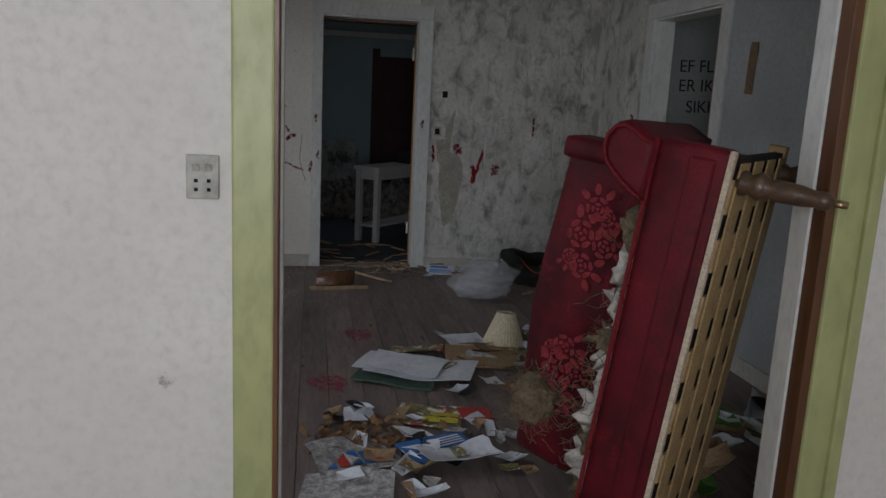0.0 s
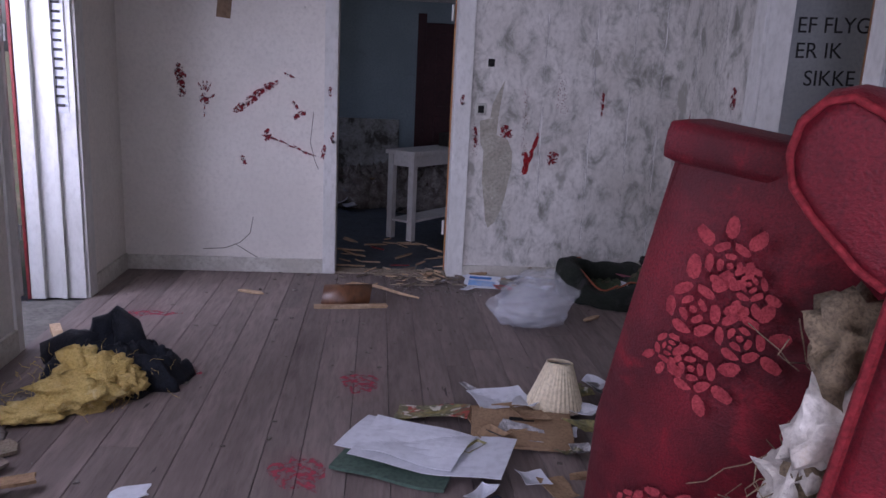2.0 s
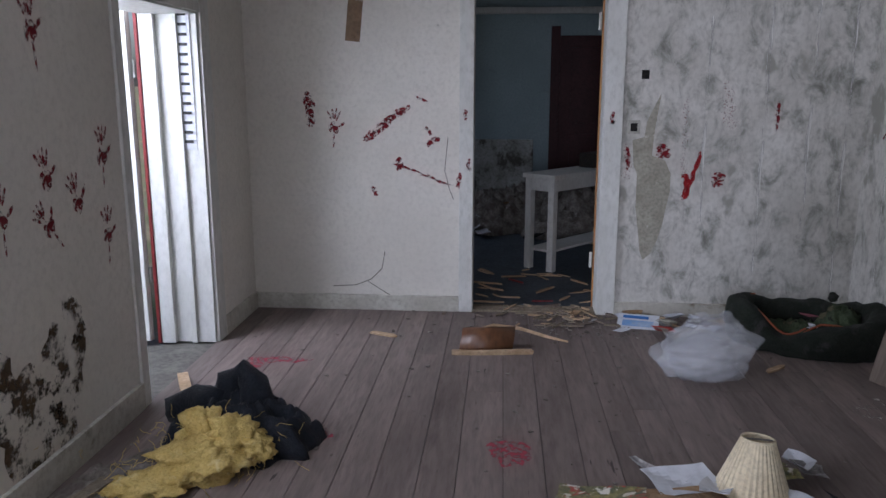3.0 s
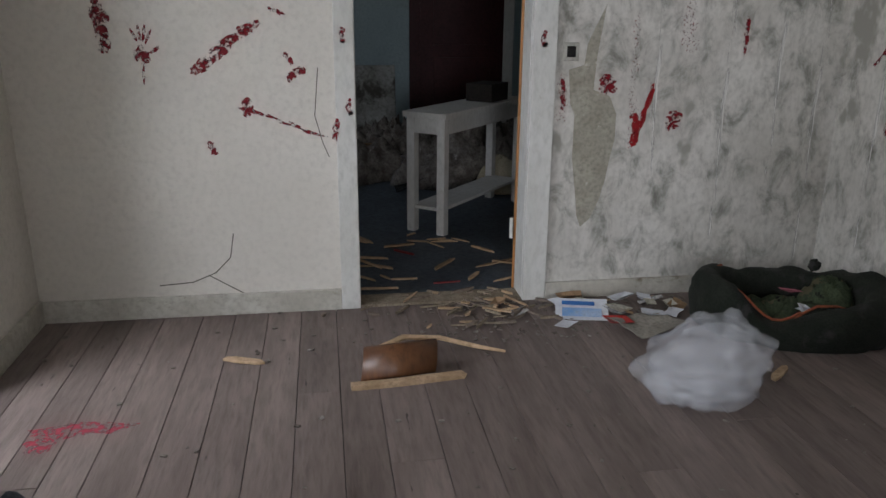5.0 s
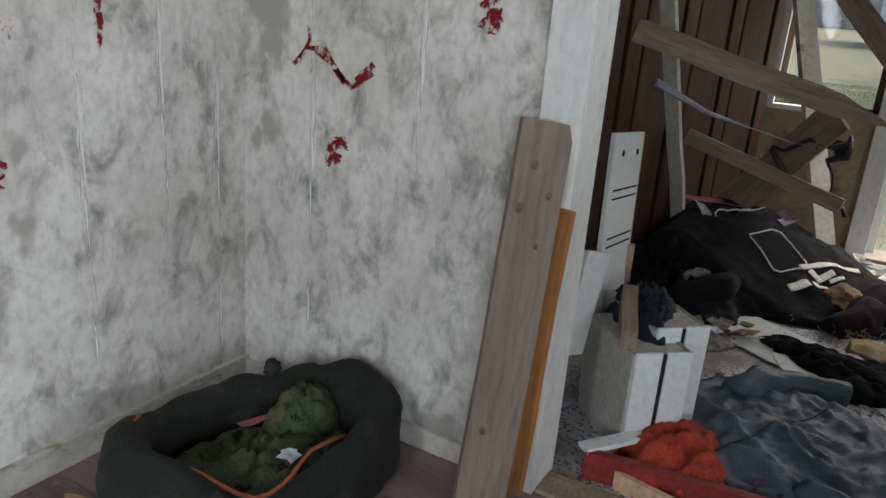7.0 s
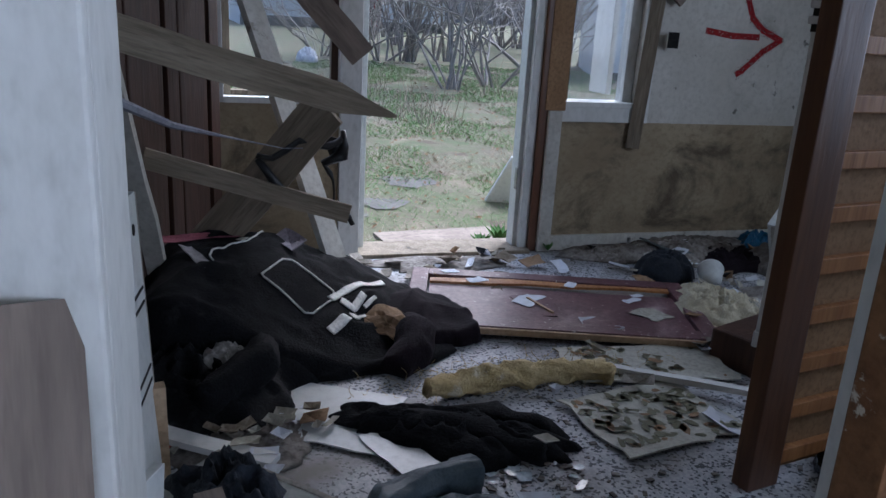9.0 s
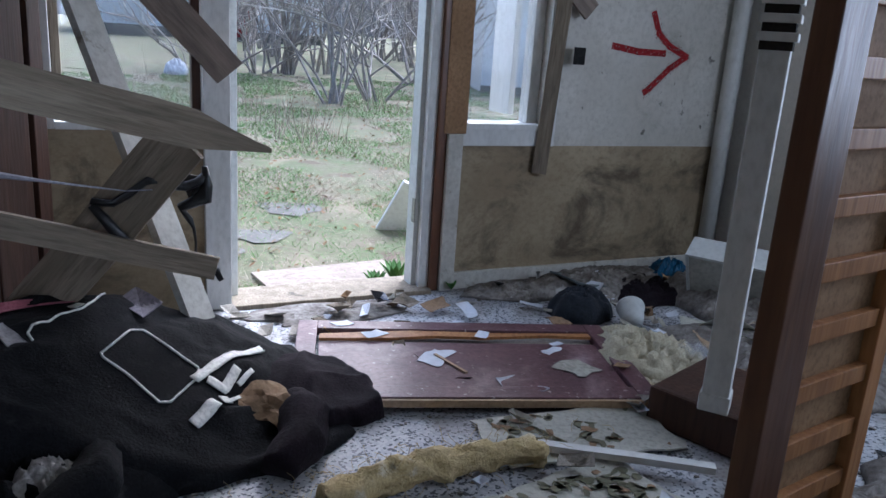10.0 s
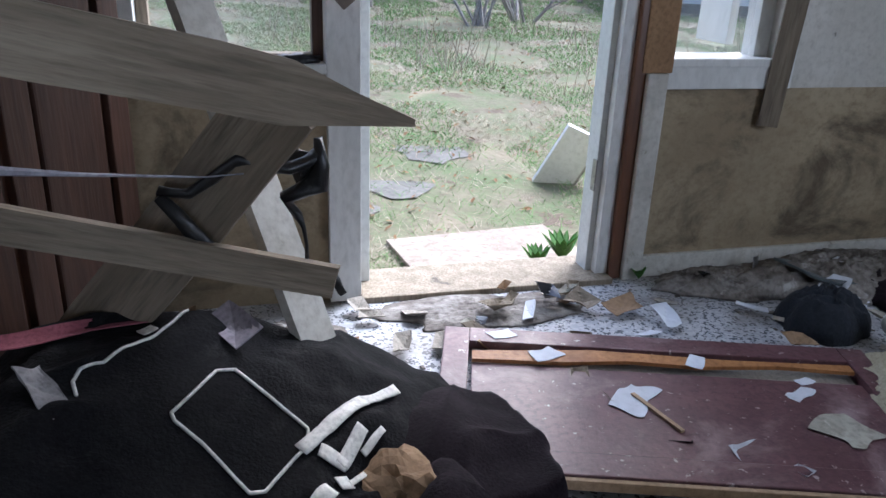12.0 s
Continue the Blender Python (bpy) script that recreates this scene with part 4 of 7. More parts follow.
# ---- main room: the sofa that stands on its end ----
w_ = Vector((0.09, -0.09, 1)).normalized()
d_ = Vector((0.7071, 0.7071, 0))
u_ = w_.cross(d_)
SOFA = Matrix.Translation((1.012, 1.804, 0.0)) @ Matrix((u_, d_, w_)).transposed().to_4x4()
sofa = thing("sofa", SOFA, "red velvet sofa standing on its end, upholstery torn", "sofa")
L = 1.345
part("seat_rail", block(0.0, 0.0, 0.0, 0.2, 0.09, L, 0.02), velvet, sofa, smooth=True)
part("rail_fold", block(0.035, -0.012, 0.02, 0.105, 0.02, L - 0.03, 0.012), velvet, sofa, smooth=True)
part("seat", block(0.02, 0.09, 0.02, 0.17, 0.5, L - 0.04, 0.03), velvet, sofa, smooth=True)
back = bmesh.new()
rows = []
for i in range(25):
    z = 0.03 + (L - 0.15) * i / 24
    row = []
    for j in range(15):
        x = 0.12 + 0.53 * j / 14
        y = 0.47 - 0.05 * math.sin(math.pi * j / 14) * (0.7 + 0.3 * math.sin(math.pi * i / 24)) + 0.012 * noise.noise(Vector((x * 8, z * 8, 1)))
        if abs(z - 0.52) < 0.03:
            y += 0.012
        row.append((x + 0.05 * math.sin(math.pi * i / 24) * (j / 14) ** 2, y, z))
    rows.append(row)
front = [[back.verts.new(p) for p in r] for r in rows]
rear = [[back.verts.new((p[0], 0.60, p[2])) for p in r] for r in rows]
for i in range(24):
    for j in range(14):
        back.faces.new((front[i][j], front[i][j + 1], front[i + 1][j + 1], front[i + 1][j]))
        back.faces.new((rear[i][j], rear[i + 1][j], rear[i + 1][j + 1], rear[i][j + 1]))
    for j in (0, 14):
        back.faces.new((front[i][j], rear[i][j], rear[i + 1][j], front[i + 1][j]))
for j in range(14):
    for i in (0, 24):
        back.faces.new((front[i][j], front[i][j + 1], rear[i][j + 1], rear[i][j]))
backrest = part("backrest", back, velvet, sofa, smooth=True)
part("back_roll", tube(bmesh.new(), [(0.64, 0.53, 0.03), (0.68, 0.53, 0.6), (0.64, 0.53, L - 0.12)], [0.045, 0.05, 0.045], 14), velvet, sofa, smooth=True)
part("top_border", block(0.1, 0.44, L - 0.17, 0.69, 0.61, L - 0.09, 0.025), velvet, sofa, smooth=True)
SCROLL = [(0.195, -0.01), (0.225, 0.0), (0.255, 0.018), (0.29, 0.03), (0.32, 0.02), (0.342, -0.01), (0.345, -0.05), (0.33, -0.09), (0.3, -0.12), (0.265, -0.145), (0.23, -0.17), (0.195, -0.185)]


def rolled_arm(top, way):
    """A stuffed arm: the scroll outline carried back along y, its front edge rounded."""
    bm = bmesh.new()
    cx, cz = 0.27, -0.075
    rings = []
    for y, k in ((-0.03, 0.55), (-0.028, 0.8), (-0.012, 0.95), (0.012, 1.0), (0.15, 0.97), (0.3, 0.93), (0.5, 0.9)):
        rings.append([bm.verts.new((cx + (x - cx) * k + 0.004 * noise.noise(Vector((x * 9, y * 9, z * 9))), y, top + way * (cz + (z - cz) * k))) for x, z in SCROLL])
    n = len(SCROLL)
    for a, b in zip(rings, rings[1:]):
        for i in range(n):
            bm.faces.new((a[i], a[(i + 1) % n], b[(i + 1) % n], b[i]))
    bm.faces.new(rings[0][::-1])
    bm.faces.new(rings[-1])
    bmesh.ops.subdivide_edges(bm, edges=bm.edges[:], cuts=1, use_grid_fill=True, smooth=0.6)
    return bm


for top, way in ((L, 1), (0.0, -1)):
    if way > 0:
        part("arm", rolled_arm(top, way), velvet, sofa, smooth=True)
        part("scroll_piping", tube(bmesh.new(), [(0.27 + (x - 0.27) * 0.86, -0.031, top + way * (-0.075 + (z + 0.075) * 0.86)) for x, z in SCROLL], 0.005, 6), cord, sofa, "", True)
    else:
        part("arm", block(0.02, 0.02, 0.02, 0.3, 0.5, 0.11, 0.03), velvet, sofa, smooth=True)
part("piping", tube(bmesh.new(), [(0.2, -0.006 + 0.006 * noise.noise(Vector((k, 0, 0))), L * k / 30) for k in range(31)], 0.007, 6), cord, sofa, "twisted red cord")
part("edge_tape", block(-0.01, -0.008, 0.0, 0.006, 0.016, L, 0.003), cream_tape, sofa, "frayed cream tape")
# Dark sheet behind the straps puts the hollow's shade into the gaps.
part("underside", block(-0.006, 0.02, 0.02, 0.02, 0.58, L - 0.02), dark_void, sofa)
part("bottom_frame", block(-0.012, 0.56, 0.0, 0.04, 0.6, L), hessian, sofa)
for k in range(8):
    z = 0.06 + k * 0.16
    part("webbing_strap", block(-0.016, 0.012, z, -0.009, 0.585, z + 0.092), hessian, sofa)
for k in range(4):
    y = 0.03 + k * 0.145
    part("webbing_strap", block(-0.022, y, 0.02, -0.0165, y + 0.088, L - 0.03), hessian, sofa)
foot = lathe([(0.03, 0), (0.035, 0.02), (0.026, 0.035), (0.034, 0.05), (0.038, 0.06), (0.03, 0.075), (0.024, 0.085), (0.03, 0.1), (0.027, 0.16), (0.021, 0.2), (0.024, 0.205), (0.024, 0.225), (0.012, 0.24)])
for y, z in ((0.06, L - 0.08), (0.52, L - 0.08), (0.06, 0.1), (0.52, 0.1)):
    ob = part("foot", foot.copy(), turned_wood, sofa, "turned dark wooden foot", True)
    ob.matrix_basis = pose(-0.01, y, z, 0, -90, 0)
    cast = part("castor", tube(bmesh.new(), [(-0.008, 0.012, 0.25), (0.008, 0.012, 0.25)], 0.02, 16), brass, ob, "small brass castor", True)
foot.free()


def rose(bm, cx, cz, s, seed):
    for n, d, a0, w, h in ((6, 0.72, 0.0, 0.33, 0.17), (4, 0.34, 0.5, 0.22, 0.12), (1, 0.0, 0.0, 0.13, 0.13)):
        for k in range(n):
            a = k * math.tau / n + a0 + seed
            ellipse(bm, cx + d * s * math.cos(a), cz + d * s * math.sin(a), h * s, w * s, a, seed + k, 0.35, 10, 0.0003 * k)
    for k in range(3):
        a = k * 0.75 + 0.7 * seed
        ellipse(bm, cx + 1.35 * s * math.cos(a), cz + 1.35 * s * math.sin(a), 0.42 * s, 0.24 * s, a, seed + k + 7, 0.25, 10, 0.0003 * k)


for zc, fl in ((0.93, 1), (0.4, -1)):
    for k, (dx, dz, s) in enumerate(((0, 0.1, 0.05), (0.045, 0.0, 0.058), (-0.05, -0.02, 0.05), (0.02, -0.11, 0.052), (-0.04, 0.08, 0.036), (0.07, -0.09, 0.034))):
        bm = bmesh.new()
        rose(bm, 0, 0, s, k + zc)
        ob = part("rose_motif", bm, velvet_rose, sofa, "paler rose pattern in the pile")
        bulge = 0.47 - 0.05 * math.sin(math.pi * (0.33 + dx) / 0.58) * 0.95
        ob.matrix_basis = Matrix.Translation((0.50 + dx, bulge - 0.012, zc + fl * dz)) @ pose(0, 0, 0, 90, 0, 0)
for k in range(16):
    z = 0.18 + 0.058 * k
    bm = blob(bmesh.new(), (0, 0, 0), 0.05 + 0.025 * noise.noise(Vector((k, 0, 0))), 0.065, 0.055, k, 1.1)
    ob = part("stuffing", bm, wadding if k % 3 else horsehair, sofa, "wadding bursting from the torn seat", True)
    ob.matrix_basis = pose(0.225 + 0.03 * noise.noise(Vector((k * 1.7, 4, 0))), 0.16 + 0.1 * noise.noise(Vector((k * 0.9, 0, 3))), z, 20 * k, 0, 30 * k)
ob = part("hair_tuft", strands(420, 0.13, (0.035, 0.05, 0.16), 3), horsehair, sofa, "tangled brown horsehair")
ob.matrix_basis = pose(0.24, 0.2, 0.55)
ob = part("hair_tuft", strands(200, 0.09, (0.06, 0.05, 0.06), 4), horsehair, sofa, "tangled brown horsehair")
ob.matrix_basis = pose(0.46, 0.12, 0.42)
part("stuffing", blob(bmesh.new(), (0.46, 0.12, 0.42), 0.07, 0.06, 0.07, 33, 0.7), horsehair, sofa, "clump of horsehair", True)

# ---- main room: things on the floor ----


def lay(name, w, d, x, y, turn, material, label, category, seed=1, curl=0.012, z=0.0, tilt=0.0, thick=0.002, ragged=0.0, group=""):
    return solid(name, sheet(w, d, seed, curl, thick, 8, ragged), material, label, category, pose(x, y, z, tilt, 0, turn), group=group)


lay("paper_sheet", 0.56, 0.32, 0.66, 3.66, -20, paper_white, "large sheet of white paper on the floor", "paper", 5, 0.03, 0.02)
lay("paper_sheet", 0.46, 0.28, 0.56, 3.72, -26, paper_white, "large sheet of white paper on the floor", "paper", 7, 0.03, 0.028)
lay("green_folder", 0.42, 0.24, 0.52, 3.6, -20, mat("green_card", (0.08, 0.13, 0.1), None, 8, 0.6, 0.1), "dark green folder under white paper", "folder", 8, 0.02, 0.0, thick=0.012)
cb = solid("cardboard_box_flap", block(-0.2, -0.13, 0, 0.2, 0.13, 0.012, 0.003), cardboard, "flattened cardboard with a hand hole", "cardboard", pose(1.02, 3.84, 0.03, 7, 0, -8))
part("hand_hole", block(-0.05, 0.05, 0.0, 0.05, 0.075, 0.0135), hole_dark, cb)
lay("cardboard_sheet", 0.36, 0.26, 1.0, 3.95, 12, cardboard, "crumpled brown cardboard under litter", "cardboard", 9, 0.04, 0.0, thick=0.006)
lay("magazine", 0.3, 0.16, 0.68, 4.02, -12, magazine, "worn colour magazine lying open", "magazine", 10, 0.03, 0.0, thick=0.006, ragged=0.05)
lay("white_leaflet", 0.26, 0.16, 0.98, 4.12, 20, paper_white, "crumpled white paper on the litter", "paper", 11, 0.05, 0.01)
mg = lay("magazine", 0.22, 0.29, 0.62, 3.1, 76, magazine, "glossy magazine with yellow lettering", "magazine", 12, 0.015, 0.004, thick=0.006)
part("headline", block(-0.07, -0.13, 0.016, -0.02, 0.03, 0.0185), yellow_print, mg, "yellow headline bar")
part("headline", block(0.0, -0.13, 0.016, 0.03, 0.0, 0.0185), yellow_print, mg, "yellow headline bar")
lay("red_booklet", 0.15, 0.12, 0.83, 3.1, 4, red_print, "small red booklet on the floor", "booklet", 13, 0.008, 0.01, thick=0.006)
bb = lay("blue_brochure", 0.32, 0.17, 0.6, 2.72, 24, blue_print, "blue printed brochure on the litter", "brochure", 14, 0.012, 0.03, 4, thick=0.006)
for k in range(4):
    part("print_line", block(0.0, 0.0 + k * 0.018, 0.017, 0.13, 0.008 + k * 0.018, 0.0185), paper_white, bb)
lay("white_bag", 0.3, 0.16, 0.66, 2.62, 10, paper_white, "white plastic wrapper on the litter", "wrapper", 15, 0.06, 0.04, ragged=0.12)
np_ = lay("newspaper", 0.34, 0.28, 0.26, 2.72, 14, newsprint, "old newspaper page on the floor", "newspaper", 16, 0.03, 0.004, thick=0.004)
lay("newspaper", 0.34, 0.26, 0.22, 2.45, -8, newsprint, "old newspaper page on the floor", "newspaper", 17, 0.03, 0.004, thick=0.004)
for k in range(5):
    part("photo", block(-0.13 + 0.05 * k, -0.08, 0.018, -0.09 + 0.05 * k, 0.02 + 0.02 * (k % 3), 0.02), rnd.choice((red_print, blue_print, dark_void)), np_)
for i in range(40):
    x, y = rnd.uniform(0.15, 0.95), rnd.uniform(2.3, 3.15)
    lay("litter_scrap", rnd.uniform(0.04, 0.16), rnd.uniform(0.03, 0.1), x, y, rnd.uniform(0, 360), rnd.choice((paper_white, newsprint, cardboard, magazine, binbag, paper_white)), "torn scrap of paper in the litter", "scrap", 100 + i, 0.04, 0.004 + 0.02 * rnd.random(), rnd.uniform(-15, 15), ragged=0.15, group="litter by the doorway")
for i in range(26):
    x, y = rnd.uniform(0.75, 1.5), rnd.uniform(3.3, 4.3)
    lay("litter_scrap", rnd.uniform(0.05, 0.2), rnd.uniform(0.03, 0.12), x, y, rnd.uniform(0, 360), rnd.choice((paper_white, newsprint, cardboard, magazine, dark_cloth)), "torn scrap of paper by the sofa", "scrap", 150 + i, 0.05, 0.004 + 0.02 * rnd.random(), rnd.uniform(-15, 15), ragged=0.15, group="litter by the sofa")
for i in range(40):
    x, y = rnd.uniform(1.5, 2.35), rnd.uniform(1.95, 3.3)
    lay("litter_scrap", rnd.uniform(0.08, 0.3), rnd.uniform(0.06, 0.2), x, y, rnd.uniform(0, 360), rnd.choice((paper_white, newsprint, cardboard, magazine, dark_cloth, weed_mat, paper_white)), "torn paper in the corner litter", "scrap", 190 + i, 0.06, 0.004 + 0.1 * rnd.random(), rnd.uniform(-25, 25), ragged=0.12, group="litter behind the sofa")
tray = thing("white_tray", pose(2.15, 2.62, 0.02, 8, 10, 20), "white plastic tray tipped among the litter", "tray")
part("base", block(-0.2, -0.14, 0, 0.2, 0.14, 0.01), laminate, tray)
for b in ((-0.2, -0.14, 0.01, 0.2, -0.13, 0.09), (-0.2, 0.13, 0.01, 0.2, 0.14, 0.09), (-0.2, -0.13, 0.01, -0.19, 0.13, 0.09), (0.19, -0.13, 0.01, 0.2, 0.13, 0.09)):
    part("side", block(*b), laminate, tray)
leaves = bmesh.new()
for i in range(150):
    m = pose(rnd.gauss(0.32, 0.14), rnd.gauss(2.9, 0.09), 0.012 + 0.03 * rnd.random(), rnd.uniform(-40, 40), rnd.uniform(-40, 40), rnd.uniform(0, 360))
    s = rnd.uniform(0.015, 0.04)
    leaves.faces.new([leaves.verts.new(m @ Vector(p)) for p in ((-s, 0, 0), (-0.3 * s, -0.45 * s, 0.2 * s), (0.6 * s, -0.35 * s, 0), (s, 0, 0.1 * s), (0.3 * s, 0.5 * s, 0))])
solid("dry_leaves", leaves, leaf_mat, "scatter of dry brown leaves on the boards", "leaves", kind="stuff")

shade = thing("lampshade", pose(1.21, 4.1, 0.02, -6, 4, 0), "cream pleated lampshade lying on the litter", "lampshade")
sb = bmesh.new()
for (r0, h0), (r1, h1) in (((0.125, 0.0), (0.055, 0.19)), ((0.119, 0.0), (0.05, 0.19))):
    ring0 = [sb.verts.new(((r0 + 0.004 * (k % 2)) * math.cos(k * math.tau / 72), (r0 + 0.004 * (k % 2)) * math.sin(k * math.tau / 72), h0)) for k in range(72)]
    ring1 = [sb.verts.new(((r1 + 0.002 * (k % 2)) * math.cos(k * math.tau / 72), (r1 + 0.002 * (k % 2)) * math.sin(k * math.tau / 72), h1)) for k in range(72)]
    for k in range(72):
        sb.faces.new((ring0[k], ring0[(k + 1) % 72], ring1[(k + 1) % 72], ring1[k]))
part("shade", sb, shade_cream, shade)
part("rim", tube(bmesh.new(), [(0.055 * math.cos(k * math.tau / 24), 0.055 * math.sin(k * math.tau / 24), 0.19) for k in range(25)], 0.004, 6), shade_cream, shade)
part("fitting", tube(bmesh.new(), [(-0.05, 0, 0.188), (0.05, 0, 0.188)], 0.003, 6), steel, shade)

# pink marks on the boards
for i, (x, y, a, b, t) in enumerate(((-0.82, 5.31, 0.17, 0.045, 0), (-0.93, 5.22, 0.05, 0.05, 0), (-0.45, 4.47, 0.1, 0.07, -0.5), (0.375, 4.36, 0.085, 0.11, 0.4), (0.175, 3.56, 0.09, 0.11, 0.3))):
    bm = bmesh.new()
    ellipse(bm, 0, 0, a, b, t, i, 0.6, 24)
    solid("pink_paint_mark", bm, pink, "smudge of pink paint on the floorboards", "paint mark", pose(x, y, 0.0025))

jacket = solid("dark_jacket", heap(0.34, 0.22, 0.17, 81, 26, 64, 0.4, 0.5, 3.2), dark_cloth, "dark navy jacket crumpled on the floor", "jacket", pose(-0.72, 4.40, 0, 0, 0, -18), True)
part("sleeve", crease(tube(bmesh.new(), [(-0.12, 0.05, 0.1), (-0.1, 0.1, 0.2), (-0.06, 0.12, 0.24), (0.0, 0.1, 0.2), (0.05, 0.06, 0.13)], [0.07, 0.065, 0.05, 0.055, 0.07], 14), 0.016, 14), dark_cloth, jacket, smooth=True)
part("sleeve", crease(tube(bmesh.new(), [(-0.38, 0.02, 0.05), (-0.25, 0.05, 0.1), (-0.1, 0.0, 0.12)], [0.05, 0.075, 0.07], 14), 0.016, 14), dark_cloth, jacket, smooth=True)
wool = thing("insulation_wool", pose(-0.76, 4.10, 0, 0, 0, 30), "torn clump of yellow mineral wool", "insulation")
for i, (x, y, z, a, b, c) in enumerate(((0, 0, 0.06, 0.17, 0.13, 0.07), (0.12, 0.06, 0.1, 0.1, 0.09, 0.08), (-0.16, -0.04, 0.03, 0.14, 0.1, 0.035), (0.02, 0.12, 0.12, 0.08, 0.05, 0.09), (-0.28, -0.02, 0.02, 0.08, 0.06, 0.025), (0.2, 0.0, 0.07, 0.06, 0.08, 0.06))):
    part("tuft", blob(bmesh.new(), (x, y, z), a, b, c, 5 + i, 0.5, 4), insulation, wool, smooth=True)
part("fibres", strands(260, 0.07, (0.14, 0.08, 0.05), 6, 0.001), insulation, wool).matrix_basis = pose(0, 0, 0.08)

for i, (x, y, w, d, t, m) in enumerate(((-0.98, 3.62, 0.34, 0.09, 35, weathered), (-0.9, 3.45, 0.3, 0.07, 62, grey_plank), (-1.08, 3.85, 0.26, 0.06, 80, weathered), (-0.74, 3.4, 0.2, 0.05, 20, cardboard))):
    lay("board_scrap", w, d, x, y, t, m, "dirty broken scrap of board by the wall", "scrap", 360 + i, 0.01, 0.004 + 0.012 * i, 3, thick=0.012, ragged=0.1, group="scraps along the west wall")
lay("plaster_chip", 0.13, 0.08, -0.36, 3.42, 25, paper_white, "white chip of plaster on the boards", "chip", 365, 0.012, 0.004, ragged=0.2)
solid("dirt_heap", heap(0.16, 0.5, 0.035, 171, 22, 60, 0.5, 0.5, 10), rubble_mat, "dirt and crumbs along the skirting", "dirt", pose(-1.08, 3.7, 0), True)

# bubble wrap
bag = thing("bubble_wrap", pose(1.33, 5.22, 0, 0, 0, 12), "crumpled clear bubble wrap on the floor", "bubble wrap")
for i, (a, b, c, x, y) in enumerate(((0.235, 0.2, 0.32, 0.0, 0.0), (0.21, 0.18, 0.27, 0.02, 0.02), (0.16, 0.14, 0.22, -0.03, 0.01))):
    bm = bmesh.new()
    for v in bmesh.ops.create_icosphere(bm, subdivisions=5, radius=1)["verts"]:
        p = v.co.copy()
        ridge = abs(noise.noise(p * 1.9 + Vector((i * 5.0, 1, 2))))
        fine = abs(noise.noise(p * 4.6 + Vector((2, i * 3.0, 7))))
        k = 1.0 - 0.38 * (0.35 - ridge) - 0.12 * (0.3 - fine) + 0.14 * noise.noise(p * 1.1 + Vector((4, i, 0)))
        lean = 1 - 0.25 * p.z
        v.co = Vector((x + a * k * lean * p.x + 0.05 * p.z, y + b * k * lean * p.y, max(0.003 + 0.003 * i, c * (0.52 + 0.5 * k * p.z))))
    part("film", bm, bubble_film, bag, smooth=True)
# dog bed
bed = thing("dog_bed", pose(2.02, 5.80, 0, 0, 0, -24), "dark camouflage dog bed, misshapen, with rust-red piping", "dog bed")


def bed_ring(a):
    return 0.36 * math.cos(a), 0.24 * math.sin(a)


bm = bmesh.new()
N = 44
rings = []
for k in range(N):
    a = k * math.tau / N
    x, y = bed_ring(a)
    dip = 1 - 0.55 * math.exp(-((a - 4.45) / 0.42) ** 2)
    hgt = (0.215 + 0.03 * math.sin(2 * a + 1)) * dip + 0.02 * noise.noise(Vector((x * 6, y * 6, 2)))
    prof = []
    for s in range(13):
        p = s / 12 * math.pi
        out = 1 + 0.16 * math.cos(p) + 0.06 * math.sin(p * 2)
        prof.append(bm.verts.new((x * out + 0.006 * noise.noise(Vector((k, s, 0))), y * (out + 0.06 * math.cos(p)), max(0.002, hgt * math.sin(p) ** 0.6 if 0 < s < 12 else 0.002 if s == 0 else 0.04))))
    rings.append(prof)
for k in range(N):
    a, b = rings[k], rings[(k + 1) % N]
    for s in range(12):
        bm.faces.new((a[s], b[s], b[s + 1], a[s + 1]))
part("rim", crease(bm, 0.018, 9.0, 0.002), bed_felt, bed, smooth=True)
part("cushion", heap(0.32, 0.21, 0.12, 95, 14, 40, 0.1, 0.5, 4), camo, bed, "camouflage-patterned cushion", True)
part("side_lining", heap(0.14, 0.09, 0.2, 97, 14, 32, 0.2, 0.3, 3), camo, bed, "camouflage lining", True).matrix_basis = pose(0.17, 0.08, 0.02)
part("front_flap", heap(0.14, 0.09, 0.13, 98, 14, 32, 0.2, 0.3, 3), bed_felt, bed, smooth=True).matrix_basis = pose(0.13, -0.14, 0.03)
pts = []
for k in range(20):
    a = 2.55 + k / 19 * 2.2
    x, y = bed_ring(a)
    s = 1.0 - 0.12 * k / 19
    pts.append((x * s * 0.96, y * s * 0.98, 0.215 * (1 - 0.55 * math.exp(-((a - 4.45) / 0.42) ** 2)) + 0.004))
part("piping", tube(bmesh.new(), pts, 0.006, 6), rust_piping, bed, "rust-red piping")
pts = [(-0.02, -0.2, 0.09), (0.02, -0.18, 0.13), (0.08, -0.16, 0.165), (0.16, -0.14, 0.165), (0.2, -0.12, 0.15)]
part("piping", tube(bmesh.new(), pts, 0.006, 6), rust_piping, bed, "rust-red piping")
part("ear_knot", blob(bmesh.new(), (0.12, 0.2, 0.235), 0.025, 0.02, 0.03, 3, 0.5), bed_felt, bed, smooth=True)
for i, (x, y) in enumerate(((0.0, -0.1), (0.06, -0.16), (-0.02, -0.13))):
    lay("foil_scrap", 0.05, 0.035, 2.02 + x * 0.9, 5.80 + y, 40 * i, paper_white, "silvery scrap lying in the dog bed", "scrap", 300 + i, 0.03, 0.1)
lay("pink_scrap", 0.1, 0.025, 2.06, 5.86, -10, pink_cloth, "strip of pink cloth in the dog bed", "cloth", 305, 0.02, 0.13)

